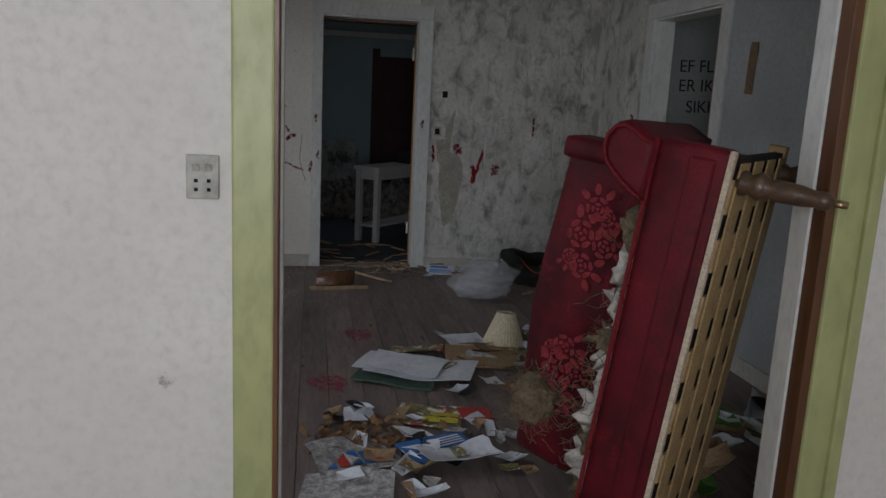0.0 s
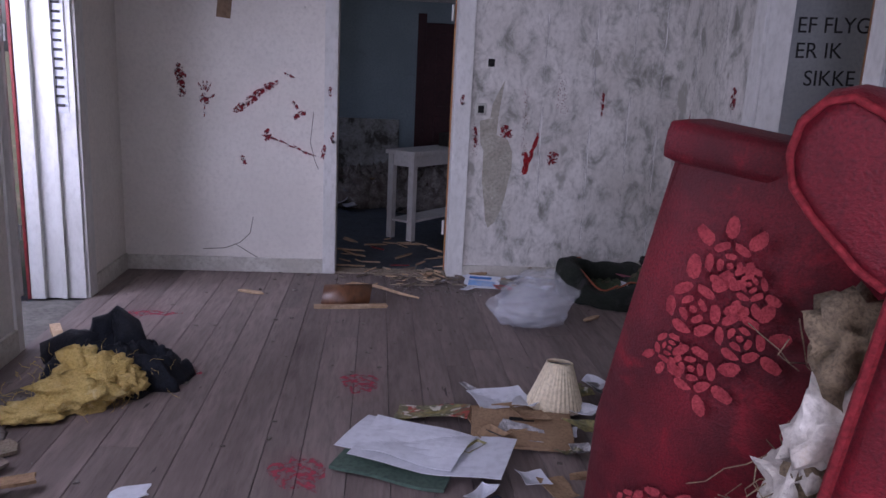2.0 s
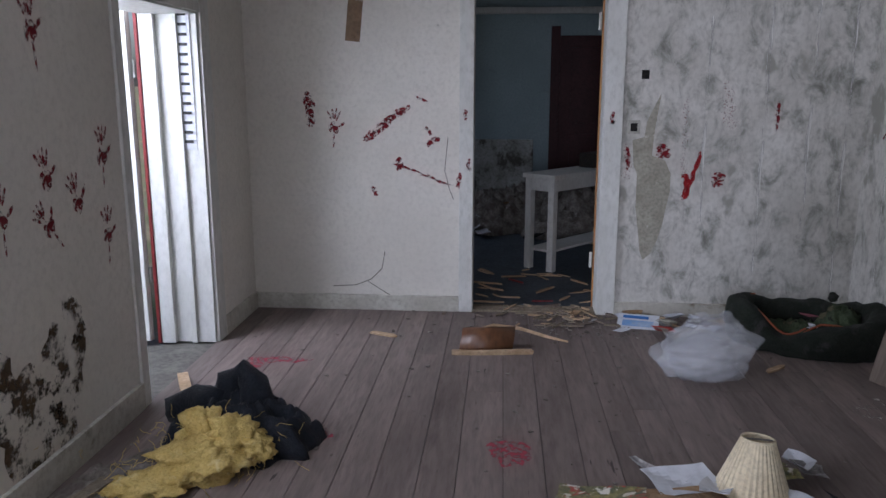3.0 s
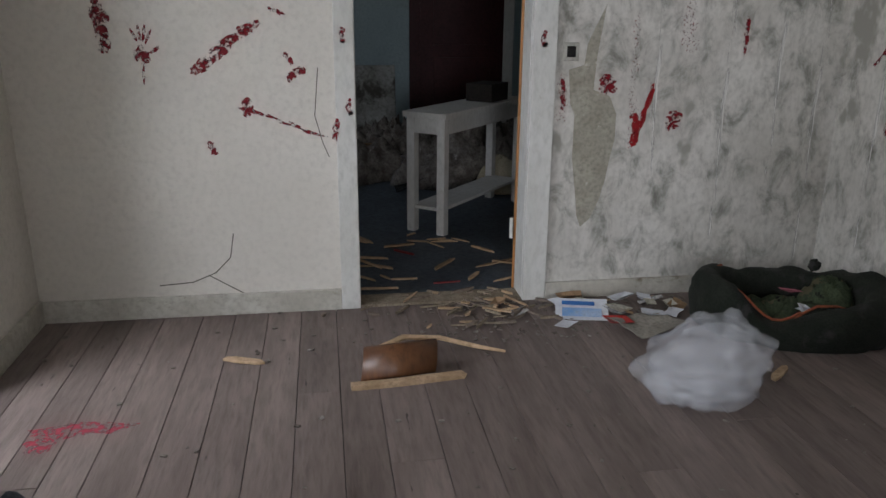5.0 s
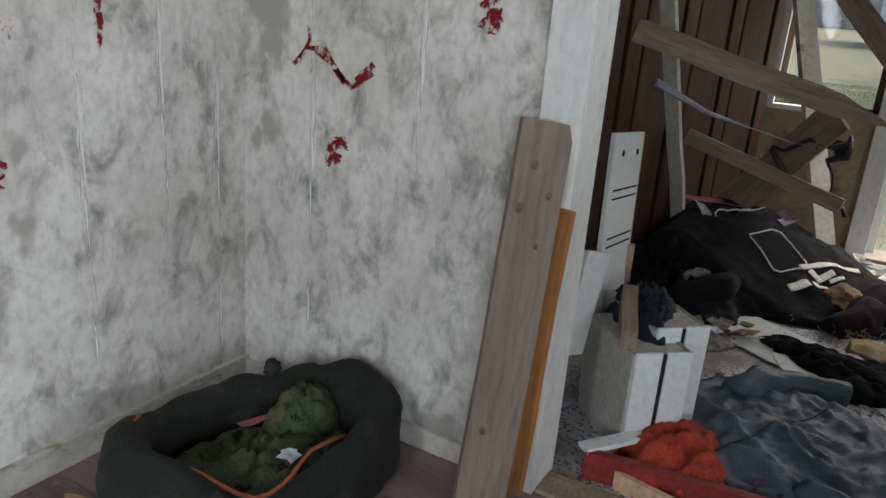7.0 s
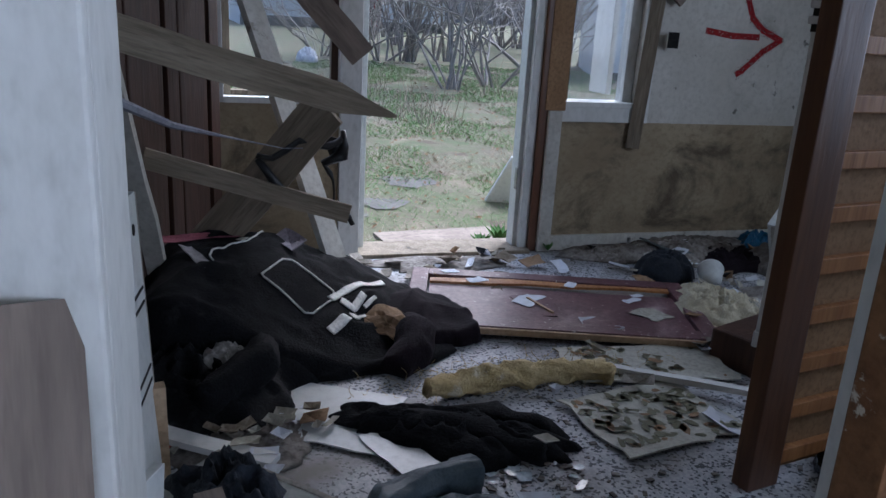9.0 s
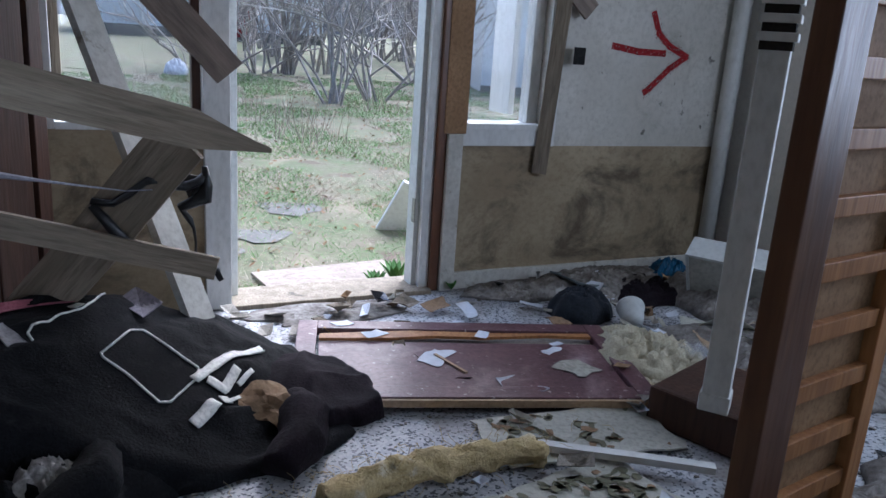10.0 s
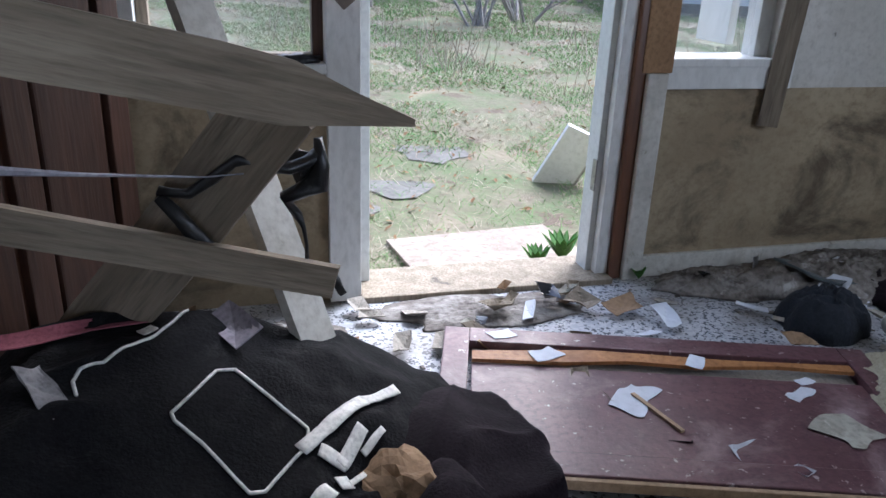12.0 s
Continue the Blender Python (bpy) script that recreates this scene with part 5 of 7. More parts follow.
# leaning boards by the east door
lp = board("leaning_plank", (2.165, 5.185, 0.0), (2.41, 5.215, 1.07), 0.135, 0.03, grey_plank, "weathered grey plank with knots leaning at the wall", "plank", 7, 0.01, turn=32)
for x, z, r in ((0.02, 0.99, 0.018), (-0.03, 0.92, 0.016), (0.04, 0.88, 0.02), (-0.02, 0.79, 0.012), (0.03, 0.3, 0.016), (-0.01, 0.1, 0.016)):
    for side in (-1, 1):
        bm = bmesh.new()
        ellipse(bm, 0, 0, r * 0.55, r * 0.7, 0, z, 0.3)
        part("knot", bm, turned_wood, lp, "dark knot").matrix_basis = pose(x, side * 0.019, z, 90 * side)
board("leaning_plank", (2.40, 5.20, 0.02), (2.43, 5.17, 0.86), 0.1, 0.022, orange_wood, "orange pine board leaning at the wall", "plank", 8, 0.0, turn=28)

# broken furniture and scraps by the far door
curved = thing("broken_chair_seat", pose(0.265, 5.515, 0.0, 0, 0, 8), "broken bent-plywood piece with a pale snapped edge", "broken wood")
bm = bmesh.new()
for k in range(13):
    a = radians(85 * k / 12)
    for x in (-0.16, 0.13):
        bm.verts.new((x + 0.03 * k / 12, 0.1 * (1 - math.cos(a)), 0.015 + 0.1 * math.sin(a)))
bm.verts.ensure_lookup_table()
for k in range(12):
    bm.faces.new((bm.verts[2 * k], bm.verts[2 * k + 1], bm.verts[2 * k + 3], bm.verts[2 * k + 2]))
ob = part("bent_panel", bm, brown_edge, curved, "brown bent veneer", True)
ob.modifiers.new("thick", "SOLIDIFY").thickness = 0.008
part("snapped_rail", plank(0.035, 0.02, 0.42, 4, 0.05), pale_wood, curved).matrix_basis = along((-0.2, -0.02, 0.012), (0.21, -0.04, 0.012))[0]
part("bent_strip", tube(bmesh.new(), [(-0.05, 0.16, 0.07), (0.05, 0.19, 0.09), (0.2, 0.19, 0.07), (0.35, 0.15, 0.03), (0.46, 0.11, 0.012)], [0.012, 0.012, 0.011, 0.01, 0.006], 6), pale_wood, curved)
splinter("wood_chip", -0.34, 5.75, 0.004, 0.17, 0.035, -16, 401, pale_wood, "")
splinter("wood_chip", 1.72, 5.36, 0.004, 0.16, 0.035, 40, 402, pale_wood, "")
lf = lay("leaflet", 0.24, 0.15, 1.15, 6.05, -14, paper_white, "blue and white leaflet with unreadable print", "leaflet", 21, 0.01, 0.02, 22)
part("picture", block(-0.09, -0.055, 0.0155, 0.09, 0.0, 0.017), mat("sky_blue_print", (0.12, 0.3, 0.6), (0.4, 0.5, 0.65), 14, 0.4, 0.0), lf)
part("title_bar", block(-0.09, 0.02, 0.0155, 0.06, 0.045, 0.017), blue_print, lf)
lay("grey_card", 0.3, 0.22, 1.4, 5.86, 20, mat("grey_card", (0.42, 0.39, 0.34), None, 5, 0.9, 0.1), "torn piece of grey card", "card", 22, 0.03, 0.004, ragged=0.08)
lay("red_card", 0.12, 0.08, 1.27, 5.9, 10, red_print, "small red card on the debris", "card", 23, 0.02, 0.01)
for i in range(16):
    lay("paper_scrap", rnd.uniform(0.04, 0.13), rnd.uniform(0.03, 0.08), rnd.uniform(0.75, 1.75), rnd.uniform(5.9, 6.22), rnd.uniform(0, 360), rnd.choice((paper_white, cardboard, newsprint, paper_back)), "torn scrap by the skirting", "scrap", 320 + i, 0.03, 0.004, ragged=0.15, group="scraps by the far door")
dust = bmesh.new()
for i in range(500):
    x, y = (rnd.uniform(-1.15, 2.4), rnd.uniform(2, 6.2)) if i % 2 else (rnd.gauss(0.9, 0.5), rnd.uniform(5.8, 6.25))
    if -1.15 < x < 2.4:
        s = rnd.uniform(0.003, 0.011)
        m = pose(x, y, 0.003, 0, 0, rnd.uniform(0, 360))
        bx(dust, -s, -s * 0.6, 0, s, s * 0.6, s * 0.5, m)
solid("plaster_crumbs", dust, rubble_mat, "small crumbs of plaster scattered on the boards", "crumbs", kind="stuff")
bm = bmesh.new()
for i in range(7):
    ellipse(bm, rnd.uniform(-0.3, 0.15), rnd.uniform(-0.15, 0.2), rnd.uniform(0.05, 0.12), rnd.uniform(0.03, 0.07), rnd.uniform(0, 3), i, 0.6, 20, 0.0003 * i)
solid("plaster_dust", bm, dust_white, "smear of white plaster dust on the boards", "dust", pose(2.25, 5.0, 0.0025))

# ---- porch: boards nailed across the corner, panelling ----
indoors = set(scene.objects)
pm = Matrix.Translation((5.78, 5.13, 0)) @ pose(0, 0, 0, 0, 0, 157.6)
panelling = thing("wood_panelling", pm, "dark brown wooden panelling across the corner", "panelling")
part("backing", block(0.0, -0.04, 0.0, 2.0, -0.01, 2.4), dark_panel, panelling)
for x in (0.0, 0.42, 0.84, 1.26, 1.68):
    part("stile", block(x, -0.01, 0.0, x + 0.1, 0.012, 2.4, 0.004), dark_panel, panelling)
for x in (0.1, 0.52, 0.94, 1.36):
    for z in (0.02, 2.1):
        part("rail", block(x + 0.001, -0.01, z, x + 0.319, 0.01, z + 0.14, 0.004), dark_panel, panelling)
    part("panel", block(x + 0.025, -0.011, 0.19, x + 0.295, 0.006, 2.07, 0.008), dark_panel, panelling)

board("nailed_board", (4.45, 5.60, 1.20), (4.78, 4.54, 0.90), 0.105, 0.026, weathered, "grey weathered board nailed across the window corner", "board", 11, 0.03, 90, "boards across the corner", 0.12)
board("nailed_board", (5.0, 5.4, 0.7), (5.1, 4.64, 0.455), 0.075, 0.03, weathered, "grey charred board nailed low across the corner", "board", 12, 0.03, 90, "boards across the corner")
board("nailed_board", (5.3, 5.28, 0.16), (5.06, 4.74, 0.88), 0.17, 0.028, weathered, "broken grey board leaning across the others", "board", 13, 0.03, 90, "boards across the corner")
board("nailed_board", (5.86, 5.35, 2.0), (5.86, 4.45, 1.05), 0.13, 0.03, grey_plank, "brown board nailed diagonally over the window", "board", 14, 0.01, 90, "boards across the corner")
board("leaning_batten", (5.18, 4.60, 0.02), (5.74, 5.14, 1.75), 0.12, 0.03, base_paint, "white painted batten leaning in the corner", "batten", 15, 0.0, 0, "white battens")
board("leaning_batten", (5.12, 5.34, 0.02), (4.36, 5.52, 1.62), 0.07, 0.03, base_paint, "white painted batten leaning on the panelling", "batten", 16, 0.0, 0, "white battens")
melt = thing("melted_plastic", pose(5.085, 4.805, 0.395), "black melted plastic hanging over the boards", "plastic")
for pts, r in (([(0, 0.19, 0.3), (0.0, 0.135, 0.29), (0, 0.03, 0.35), (0, -0.08, 0.335), (0, -0.15, 0.37)], [0.008, 0.014, 0.012, 0.016, 0.012]),
               ([(0, 0.19, 0.29), (0, 0.115, 0.18), (0, 0.03, 0.11), (0.04, -0.08, 0.1), (0.08, -0.19, 0.035), (0.08, -0.2, -0.01)], [0.01, 0.018, 0.012, 0.009, 0.017, 0.008]),
               ([(0, -0.15, 0.4), (0.0, -0.14, 0.3), (0.0, -0.07, 0.27), (0.01, -0.1, 0.2), (0.03, -0.12, 0.1)], [0.01, 0.024, 0.018, 0.004, 0.004])):
    bm = tube(bmesh.new(), pts, r, 10)
    bmesh.ops.subdivide_edges(bm, edges=bm.edges[:], cuts=1, use_grid_fill=True)
    for v in bm.verts:
        v.co += 0.015 * noise.noise_vector(v.co * 22) + 0.006 * noise.noise_vector(v.co * 60)
    part("strand", bm, soot, melt, smooth=True)
part("shred", sheet(0.05, 0.09, 8, 0.03, 0.003, 8, 0.5), soot, melt).matrix_basis = pose(0.01, -0.1, 0.31, 80, 20, 60)
solid("cobweb", tube(bmesh.new(), [(4.55, 5.5, 0.98), (4.7, 5.28, 0.86), (4.85, 5.1, 0.8), (5.05, 4.9, 0.73), (5.12, 4.72, 0.72)], [0.02, 0.012, 0.004, 0.002, 0.002], 6), cobweb, "dusty strand of cobweb between the boards", "cobweb")

# ---- porch: outer wall joinery ----
for b in ((5.93, 4.43, 0, 6.1, 4.54, 2.05), (5.94, 5.1, 0.8, 6.1, 5.16, 2.05)):
    structure("post", block(*b, bevel=0.004), white_paint, "rough white painted post")
window1 = thing("window_1", pose(6.04, 4.54, 0.8), "broken window with a dark sill", "window")
window1["kind"] = "structure"
part("window_sill", block(-0.11, 0, 0, 0.09, 0.56, 0.03, 0.004), white_paint, window1)
part("window_frame", block(-0.03, 0.0, 0.03, 0.03, 0.035, 1.25, 0.003), dark_panel, window1)
part("window_frame", block(-0.03, 0.525, 0.03, 0.03, 0.56, 1.25, 0.003), weathered, window1)
part("window_frame", block(-0.03, 0.035, 0.03, 0.03, 0.525, 0.055, 0.003), weathered, window1)
part("pane", block(-0.002, 0.04, 0.055, 0.002, 0.52, 1.25), glass_mat, window1).visible_shadow = False
part("burnt_lump", blob(bmesh.new(), (-0.06, 0.09, 0.04), 0.03, 0.07, 0.02, 3, 0.6), soot, window1, "charred lump", True)
window2 = thing("window_2", pose(6.04, 2.86, 0.82), "narrow window with a white sash ajar", "window")
window2["kind"] = "structure"
part("window_sill", block(-0.1, 0, 0, 0.09, 0.44, 0.03, 0.004), white_paint, window2)
part("window_frame", block(-0.03, 0.0, 0.03, 0.05, 0.06, 1.25, 0.003), white_paint, window2)
part("window_frame", block(-0.03, 0.40, 0.03, 0.05, 0.44, 1.25, 0.003), dark_panel, window2)
part("sash", block(0.09, 0.07, 0.06, 0.3, 0.105, 1.25, 0.004), white_paint, window2)
part("pane", block(0.0, 0.065, 0.035, 0.004, 0.395, 1.25), glass_mat, window2).visible_shadow = False
for b in ((5.945, 2.78, 0.74, 5.96, 3.42, 0.83), (5.945, 2.78, 0.83, 5.96, 2.86, 2.1)):
    structure("trim", block(*b, bevel=0.003), white_paint, "white window casing")
structure("trim", block(5.935, 3.30, 0.80, 5.96, 3.42, 2.1, bevel=0.004), ply, "bare brown board beside the door frame")
structure("trim", block(5.94, 3.40, 0, 6.1, 3.45, 2.05, bevel=0.006), brown_edge, "rotten broken door edge")
structure("trim", block(5.92, 3.32, 0.0, 5.958, 3.4, 0.8, bevel=0.006), base_paint, "crumbling plaster strip")
door1 = thing("door_1", pose(6.03, 3.45, 0), "white outer door frame, its door open to the garden", "door")
door1["kind"] = "structure"
part("frame", block(-0.07, 0, 0, 0.08, 0.05, 2.05, 0.004), white_paint, door1)
part("frame", block(-0.03, 0.05, 0, 0.06, 0.075, 2.05, 0.003), laminate, door1)
part("frame", block(0.02, 0.93, 0, 0.08, 0.98, 2.05, 0.004), laminate, door1)
part("frame", block(-0.07, 0.05, 2.0, 0.08, 0.98, 2.05, 0.004), white_paint, door1)
part("hinge", block(-0.04, 0.076, 0.35, -0.01, 0.082, 0.47), steel, door1)
structure("threshold", block(5.9, 3.45, -0.12, 6.16, 4.43, 0.02, bevel=0.006), weathered, "worn grey wooden door sill")
board("hanging_stick", (5.93, 2.865, 0.6), (5.90, 2.80, 1.95), 0.075, 0.02, weathered, "dark weathered stick hanging over the casing", "stick", 18, 0.0, 90)
board("hanging_stick", (5.91, 2.66, 1.42), (5.91, 2.9, 1.62), 0.1, 0.02, grey_plank, "short brown board nailed over the casing", "stick", 19, 0.0, 90)
for x, y, r, nm in ((5.9, 1.66, 0.05, "white drain pipe in the corner"), (5.72, 1.62, 0.035, "thin white pipe along the wall")):
    solid("corner_pipe", tube(bmesh.new(), [(x, y, 0), (x, y, 1.2), (x, y, H)], r, 16), white_paint, nm + " of the porch", "pipe", None, True)
skirt = structure("baseboard", block(5.935, 1.6, 0, 5.96, 3.32, 0.09, bevel=0.006), base_paint, "broken skirting with rubble")

# ---- porch: a stripped hollow-core door, newel post and step ----
ld = thing("stripped_door", pose(3.65, 3.785, 0.0, 0, 0, -80.5), "brown door with its skin torn off, battens bare", "door")
part("edge_stile", block(0.04, -0.04, 0.0, 0.16, 0.02, 2.0, 0.004), brown_edge, ld, "dark brown varnished stile")
part("backing", block(0.16, 0.006, 0.02, 0.56, 0.014, 2.0), ply, ld, "bare plywood skin")
part("stile", block(0.5, -0.03, 0.0, 0.56, 0.006, 2.0, 0.003), orange_wood, ld)
for k in range(13):
    part("batten", block(0.161, -0.02, 0.05 + 0.145 * k, 0.499, 0.006, 0.095 + 0.145 * k, 0.003), orange_wood, ld)
part("handle", tube(bmesh.new(), [(0.36, -0.02, 1.16), (0.36, -0.06, 1.16), (0.4, -0.07, 1.165), (0.52, -0.07, 1.165)], 0.009, 10), steel, ld, "steel lever handle", True)
newel = thing("newel_post", pose(4.24, 3.2, 0.14, 0, 0, -52), "white square newel post with black banded top", "post")
part("shaft", block(-0.042, -0.042, 0, 0.042, 0.042, 1.13, 0.006), white_paint, newel)
part("base", block(-0.048, -0.048, 0, 0.048, 0.048, 0.06, 0.006), white_paint, newel)
for k in range(3):
    part("black_band", block(-0.045, -0.045, 1.125 + 0.05 * k, 0.045, 0.045, 1.15 + 0.05 * k), dark_void, newel)
    part("cap", block(-0.056, -0.056, 1.15 + 0.05 * k, 0.056, 0.056, 1.175 + 0.05 * k, 0.004), white_paint, newel)
solid("brown_step", block(-0.2, -0.3, 0.0, 0.16, 0.12, 0.14, 0.012), dark_panel, "dark brown wooden step under the post", "step", pose(4.33, 3.13, 0, 0, 0, 20))

# ---- porch: the panel on the floor ----
P = Matrix.Translation((5.03, 3.7, 0.02)) @ pose(0, 0, 0, 0, 0, 252)
fallen = thing("fallen_door", P, "burgundy door lying on the floor, one panel smashed", "door")
part("stile", block(-0.58, -0.36, 0, 0.58, -0.27, 0.035, 0.004), burgundy, fallen)
part("stile", block(-0.58, 0.27, 0, 0.58, 0.36, 0.035, 0.004), burgundy, fallen)
part("rail", block(-0.66, -0.36, 0, -0.581, 0.36, 0.035, 0.004), burgundy, fallen)
part("rail", block(0.581, -0.36, 0, 0.66, 0.36, 0.035, 0.004), burgundy, fallen)
part("panel", block(-0.57, -0.269, 0.004, 0.57, 0.15, 0.026, 0.003), burgundy, fallen)
part("exposed_core", block(-0.57, 0.151, 0.002, 0.57, 0.269, 0.008), chip_grey, fallen, "bare core in the broken strip")
bm = bmesh.new()
flat_poly(bm, [(-0.57, 0.15), (-0.3, 0.16), (-0.1, 0.19), (0.1, 0.18), (0.35, 0.21), (0.57, 0.2), (0.57, 0.24), (0.2, 0.23), (-0.2, 0.245), (-0.57, 0.2)], 0.027, 0.012)
part("broken_edge", bm, orange_wood, fallen, "splintered orange-brown edge")
part("raw_side", block(-0.66, -0.375, 0.002, 0.66, -0.3605, 0.03, 0.003), pale_wood, fallen, "bare wooden edge")
for i, (x, y, w, d, t) in enumerate(((-0.12, 0.0, 0.15, 0.09, 30), (0.42, -0.1, 0.13, 0.12, 10), (-0.35, 0.2, 0.08, 0.06, 0), (0.36, 0.07, 0.1, 0.04, 20), (0.1, 0.2, 0.07, 0.05, 40), (0.4, 0.15, 0.06, 0.03, 5), (-0.48, 0.32, 0.08, 0.05, 0))):
    q = P @ Vector((x, y, 0.0355 if y > 0.27 else 0.0395 if y > 0.15 else 0.0265))
    lay("plaster_flake", w, d, q.x, q.y, t + 100, paper_back if i == 1 else paper_white, "white flake of plaster on the fallen door", "flake", 340 + i, 0.003, q.z - 0.001, thick=0.0015, ragged=0.35, group="flakes on the fallen door")
q0, q1 = P @ Vector((-0.02, -0.15, 0.031)), P @ Vector((-0.12, 0.02, 0.031))
board("thin_stick", q0, q1, 0.012, 0.008, pale_wood, "thin pale stick lying on the fallen door", "stick", 3)

# ---- porch: black jacket heap ----
def jacket_height(x, y):
    """A slope of cloth rising to a ridge, low at its hem, with shallow folds."""
    vals = (0.416 * x + 0.373 * y - 3.61, 0.345, (5.46 - x) * 1.7, (5.62 - y) * 1.1, (y - 4.2) * 0.5)
    low = min(vals)
    h = max(0.03, low - 0.035 * math.log(sum(math.exp((low - v) / 0.035) for v in vals)))
    flat = min(1.0, 0.12 + 9 * max(0.0, math.hypot(x - 4.9, y - 4.91) - 0.15))
    u, v = x * 0.8 + y * 0.6, y * 0.8 - x * 0.6
    fold = 1 - abs(noise.noise(Vector((u * 5, v * 2.2, 3.1)))) * 2
    return h + flat * (0.02 * fold * abs(fold) + 0.016 * noise.noise(Vector((x * 9, y * 9, 1))) + 0.006 * noise.noise(Vector((x * 24, y * 24, 2))))


def draped_heap(cx, cy, rx, ry, rings, sides, seed, height):
    """Cloth over an uneven outline round (cx, cy), its height given in the world."""
    bm = bmesh.new()
    rows = []
    for k in range(1, rings + 1):
        f = k / rings
        row = []
        for i in range(sides):
            a = i * math.tau / sides
            c, s = math.cos(a), math.sin(a)
            w = 1 + 0.1 * noise.noise(Vector((c * 2, s * 2, seed))) + 0.05 * noise.noise(Vector((c * 7, s * 7, seed)))
            q = w * f * (abs(c) ** 3.2 + abs(s) ** 3.2) ** (-1 / 3.2)
            x, y = rx * q * c, ry * q * s
            edge = math.sqrt(max(0.0, 1 - max(0.0, (f - 0.86) / 0.14) ** 2))
            row.append(bm.verts.new((x, y, 0.002 + max(0.0, height(cx + x, cy + y)) * edge)))
        rows.append(row)
    mid = bm.verts.new((0, 0, height(cx, cy)))
    for i in range(sides):
        j = (i + 1) % sides
        bm.faces.new((mid, rows[0][i], rows[0][j]))
        for a, b in zip(rows, rows[1:]):
            bm.faces.new((a[i], b[i], b[j], a[j]))
    bm.faces.new(rows[-1][::-1])
    return bm


heap_m = pose(4.96, 4.90, 0)
coat = solid("black_jacket", draped_heap(4.96, 4.90, 0.46, 0.66, 54, 130, 4.0, jacket_height), black_cloth, "black jacket with white reflective piping in a heap", "jacket", heap_m, True)
coat_mesh = coat.data
from mathutils.bvhtree import BVHTree
tree = BVHTree.FromPolygons([heap_m @ v.co for v in coat_mesh.vertices], [tuple(p.vertices) for p in coat_mesh.polygons])


def drape(x, y, lift=0.004, low=0.01):
    """The height of the jacket heap under (x, y)."""
    hit = tree.ray_cast(Vector((x, y, 2)), Vector((0, 0, -1)))[0]
    return (hit.z if hit else low) + lift


def piping(pts, r, name="piping"):
    pts = [(x - 0.015, y - 0.062) for x, y in pts]
    fine = []
    for (x0, y0), (x1, y1) in zip(pts, pts[1:]):
        for k in range(8):
            x, y = x0 + (x1 - x0) * k / 8, y0 + (y1 - y0) * k / 8
            fine.append((x, y, drape(x, y)))
    fine.append((*pts[-1], drape(*pts[-1])))
    ob = part(name, tube(bmesh.new(), fine, r, 6), reflective, coat, "white reflective piping", True)
    ob.matrix_parent_inverse = heap_m.inverted()


def ribbon(a, b, w, name="reflective_band"):
    bm = bmesh.new()
    a, b = Vector(a) + Vector((-0.012, -0.045)), Vector(b) + Vector((-0.012, -0.045))
    o = Vector((-(b - a).y, (b - a).x)).normalized() * w / 2
    rows = []
    for k in range(13):
        c = a.lerp(b, k / 12)
        rows.append([bm.verts.new((*(c + s * o), drape(*(c + s * o), 0.008))) for s in (-1, -0.33, 0.33, 1)])
    for p, q in zip(rows, rows[1:]):
        for j in range(3):
            bm.faces.new((p[j], p[j + 1], q[j + 1], q[j]))
    ob = part(name, bm, reflective, coat, "white reflective band", True)
    ob.matrix_parent_inverse = heap_m.inverted()
    ob.modifiers.new("thick", "SOLIDIFY").thickness = 0.003


piping([(4.895, 5.056), (5.026, 4.967), (5.041, 4.928), (4.916, 4.78), (4.873, 4.786), (4.754, 4.881), (4.747, 4.911), (4.836, 4.997), (4.878, 5.05), (4.895, 5.056)], 0.004)
piping([(5.22, 5.03), (5.185, 5.052), (5.10, 5.11), (5.07, 5.15), (5.006, 5.191), (4.982, 5.232), (4.955, 5.243), (4.912, 5.23)], 0.004)
for a, b, w in (((4.85, 4.785), (5.02, 4.62), 0.032), ((5.015, 4.628), (5.088, 4.527), 0.026), ((4.856, 4.745), (4.835, 4.69), 0.032), ((4.832, 4.702), (4.927, 4.64), 0.026),
                ((4.68, 4.81), (4.76, 4.731), 0.035), ((4.78, 4.715), (4.794, 4.688), 0.032), ((4.79, 4.69), (4.83, 4.65), 0.012), ((4.873, 4.648), (4.938, 4.59), 0.014), ((5.165, 5.11), (5.135, 5.09), 0.035)):
    ribbon(a, b, w)


def trouser_height(x, y):
    base = 0.055 + 0.07 * math.exp(-((x - 4.98) / 0.2) ** 2 - ((y - 4.42) / 0.16) ** 2)
    fold = 1 - abs(noise.noise(Vector((x * 3 + y * 5, y * 4 - x * 2, 7.7)))) * 2
    return base + 0.022 * fold * abs(fold) + 0.012 * noise.noise(Vector((x * 10, y * 10, 5)))


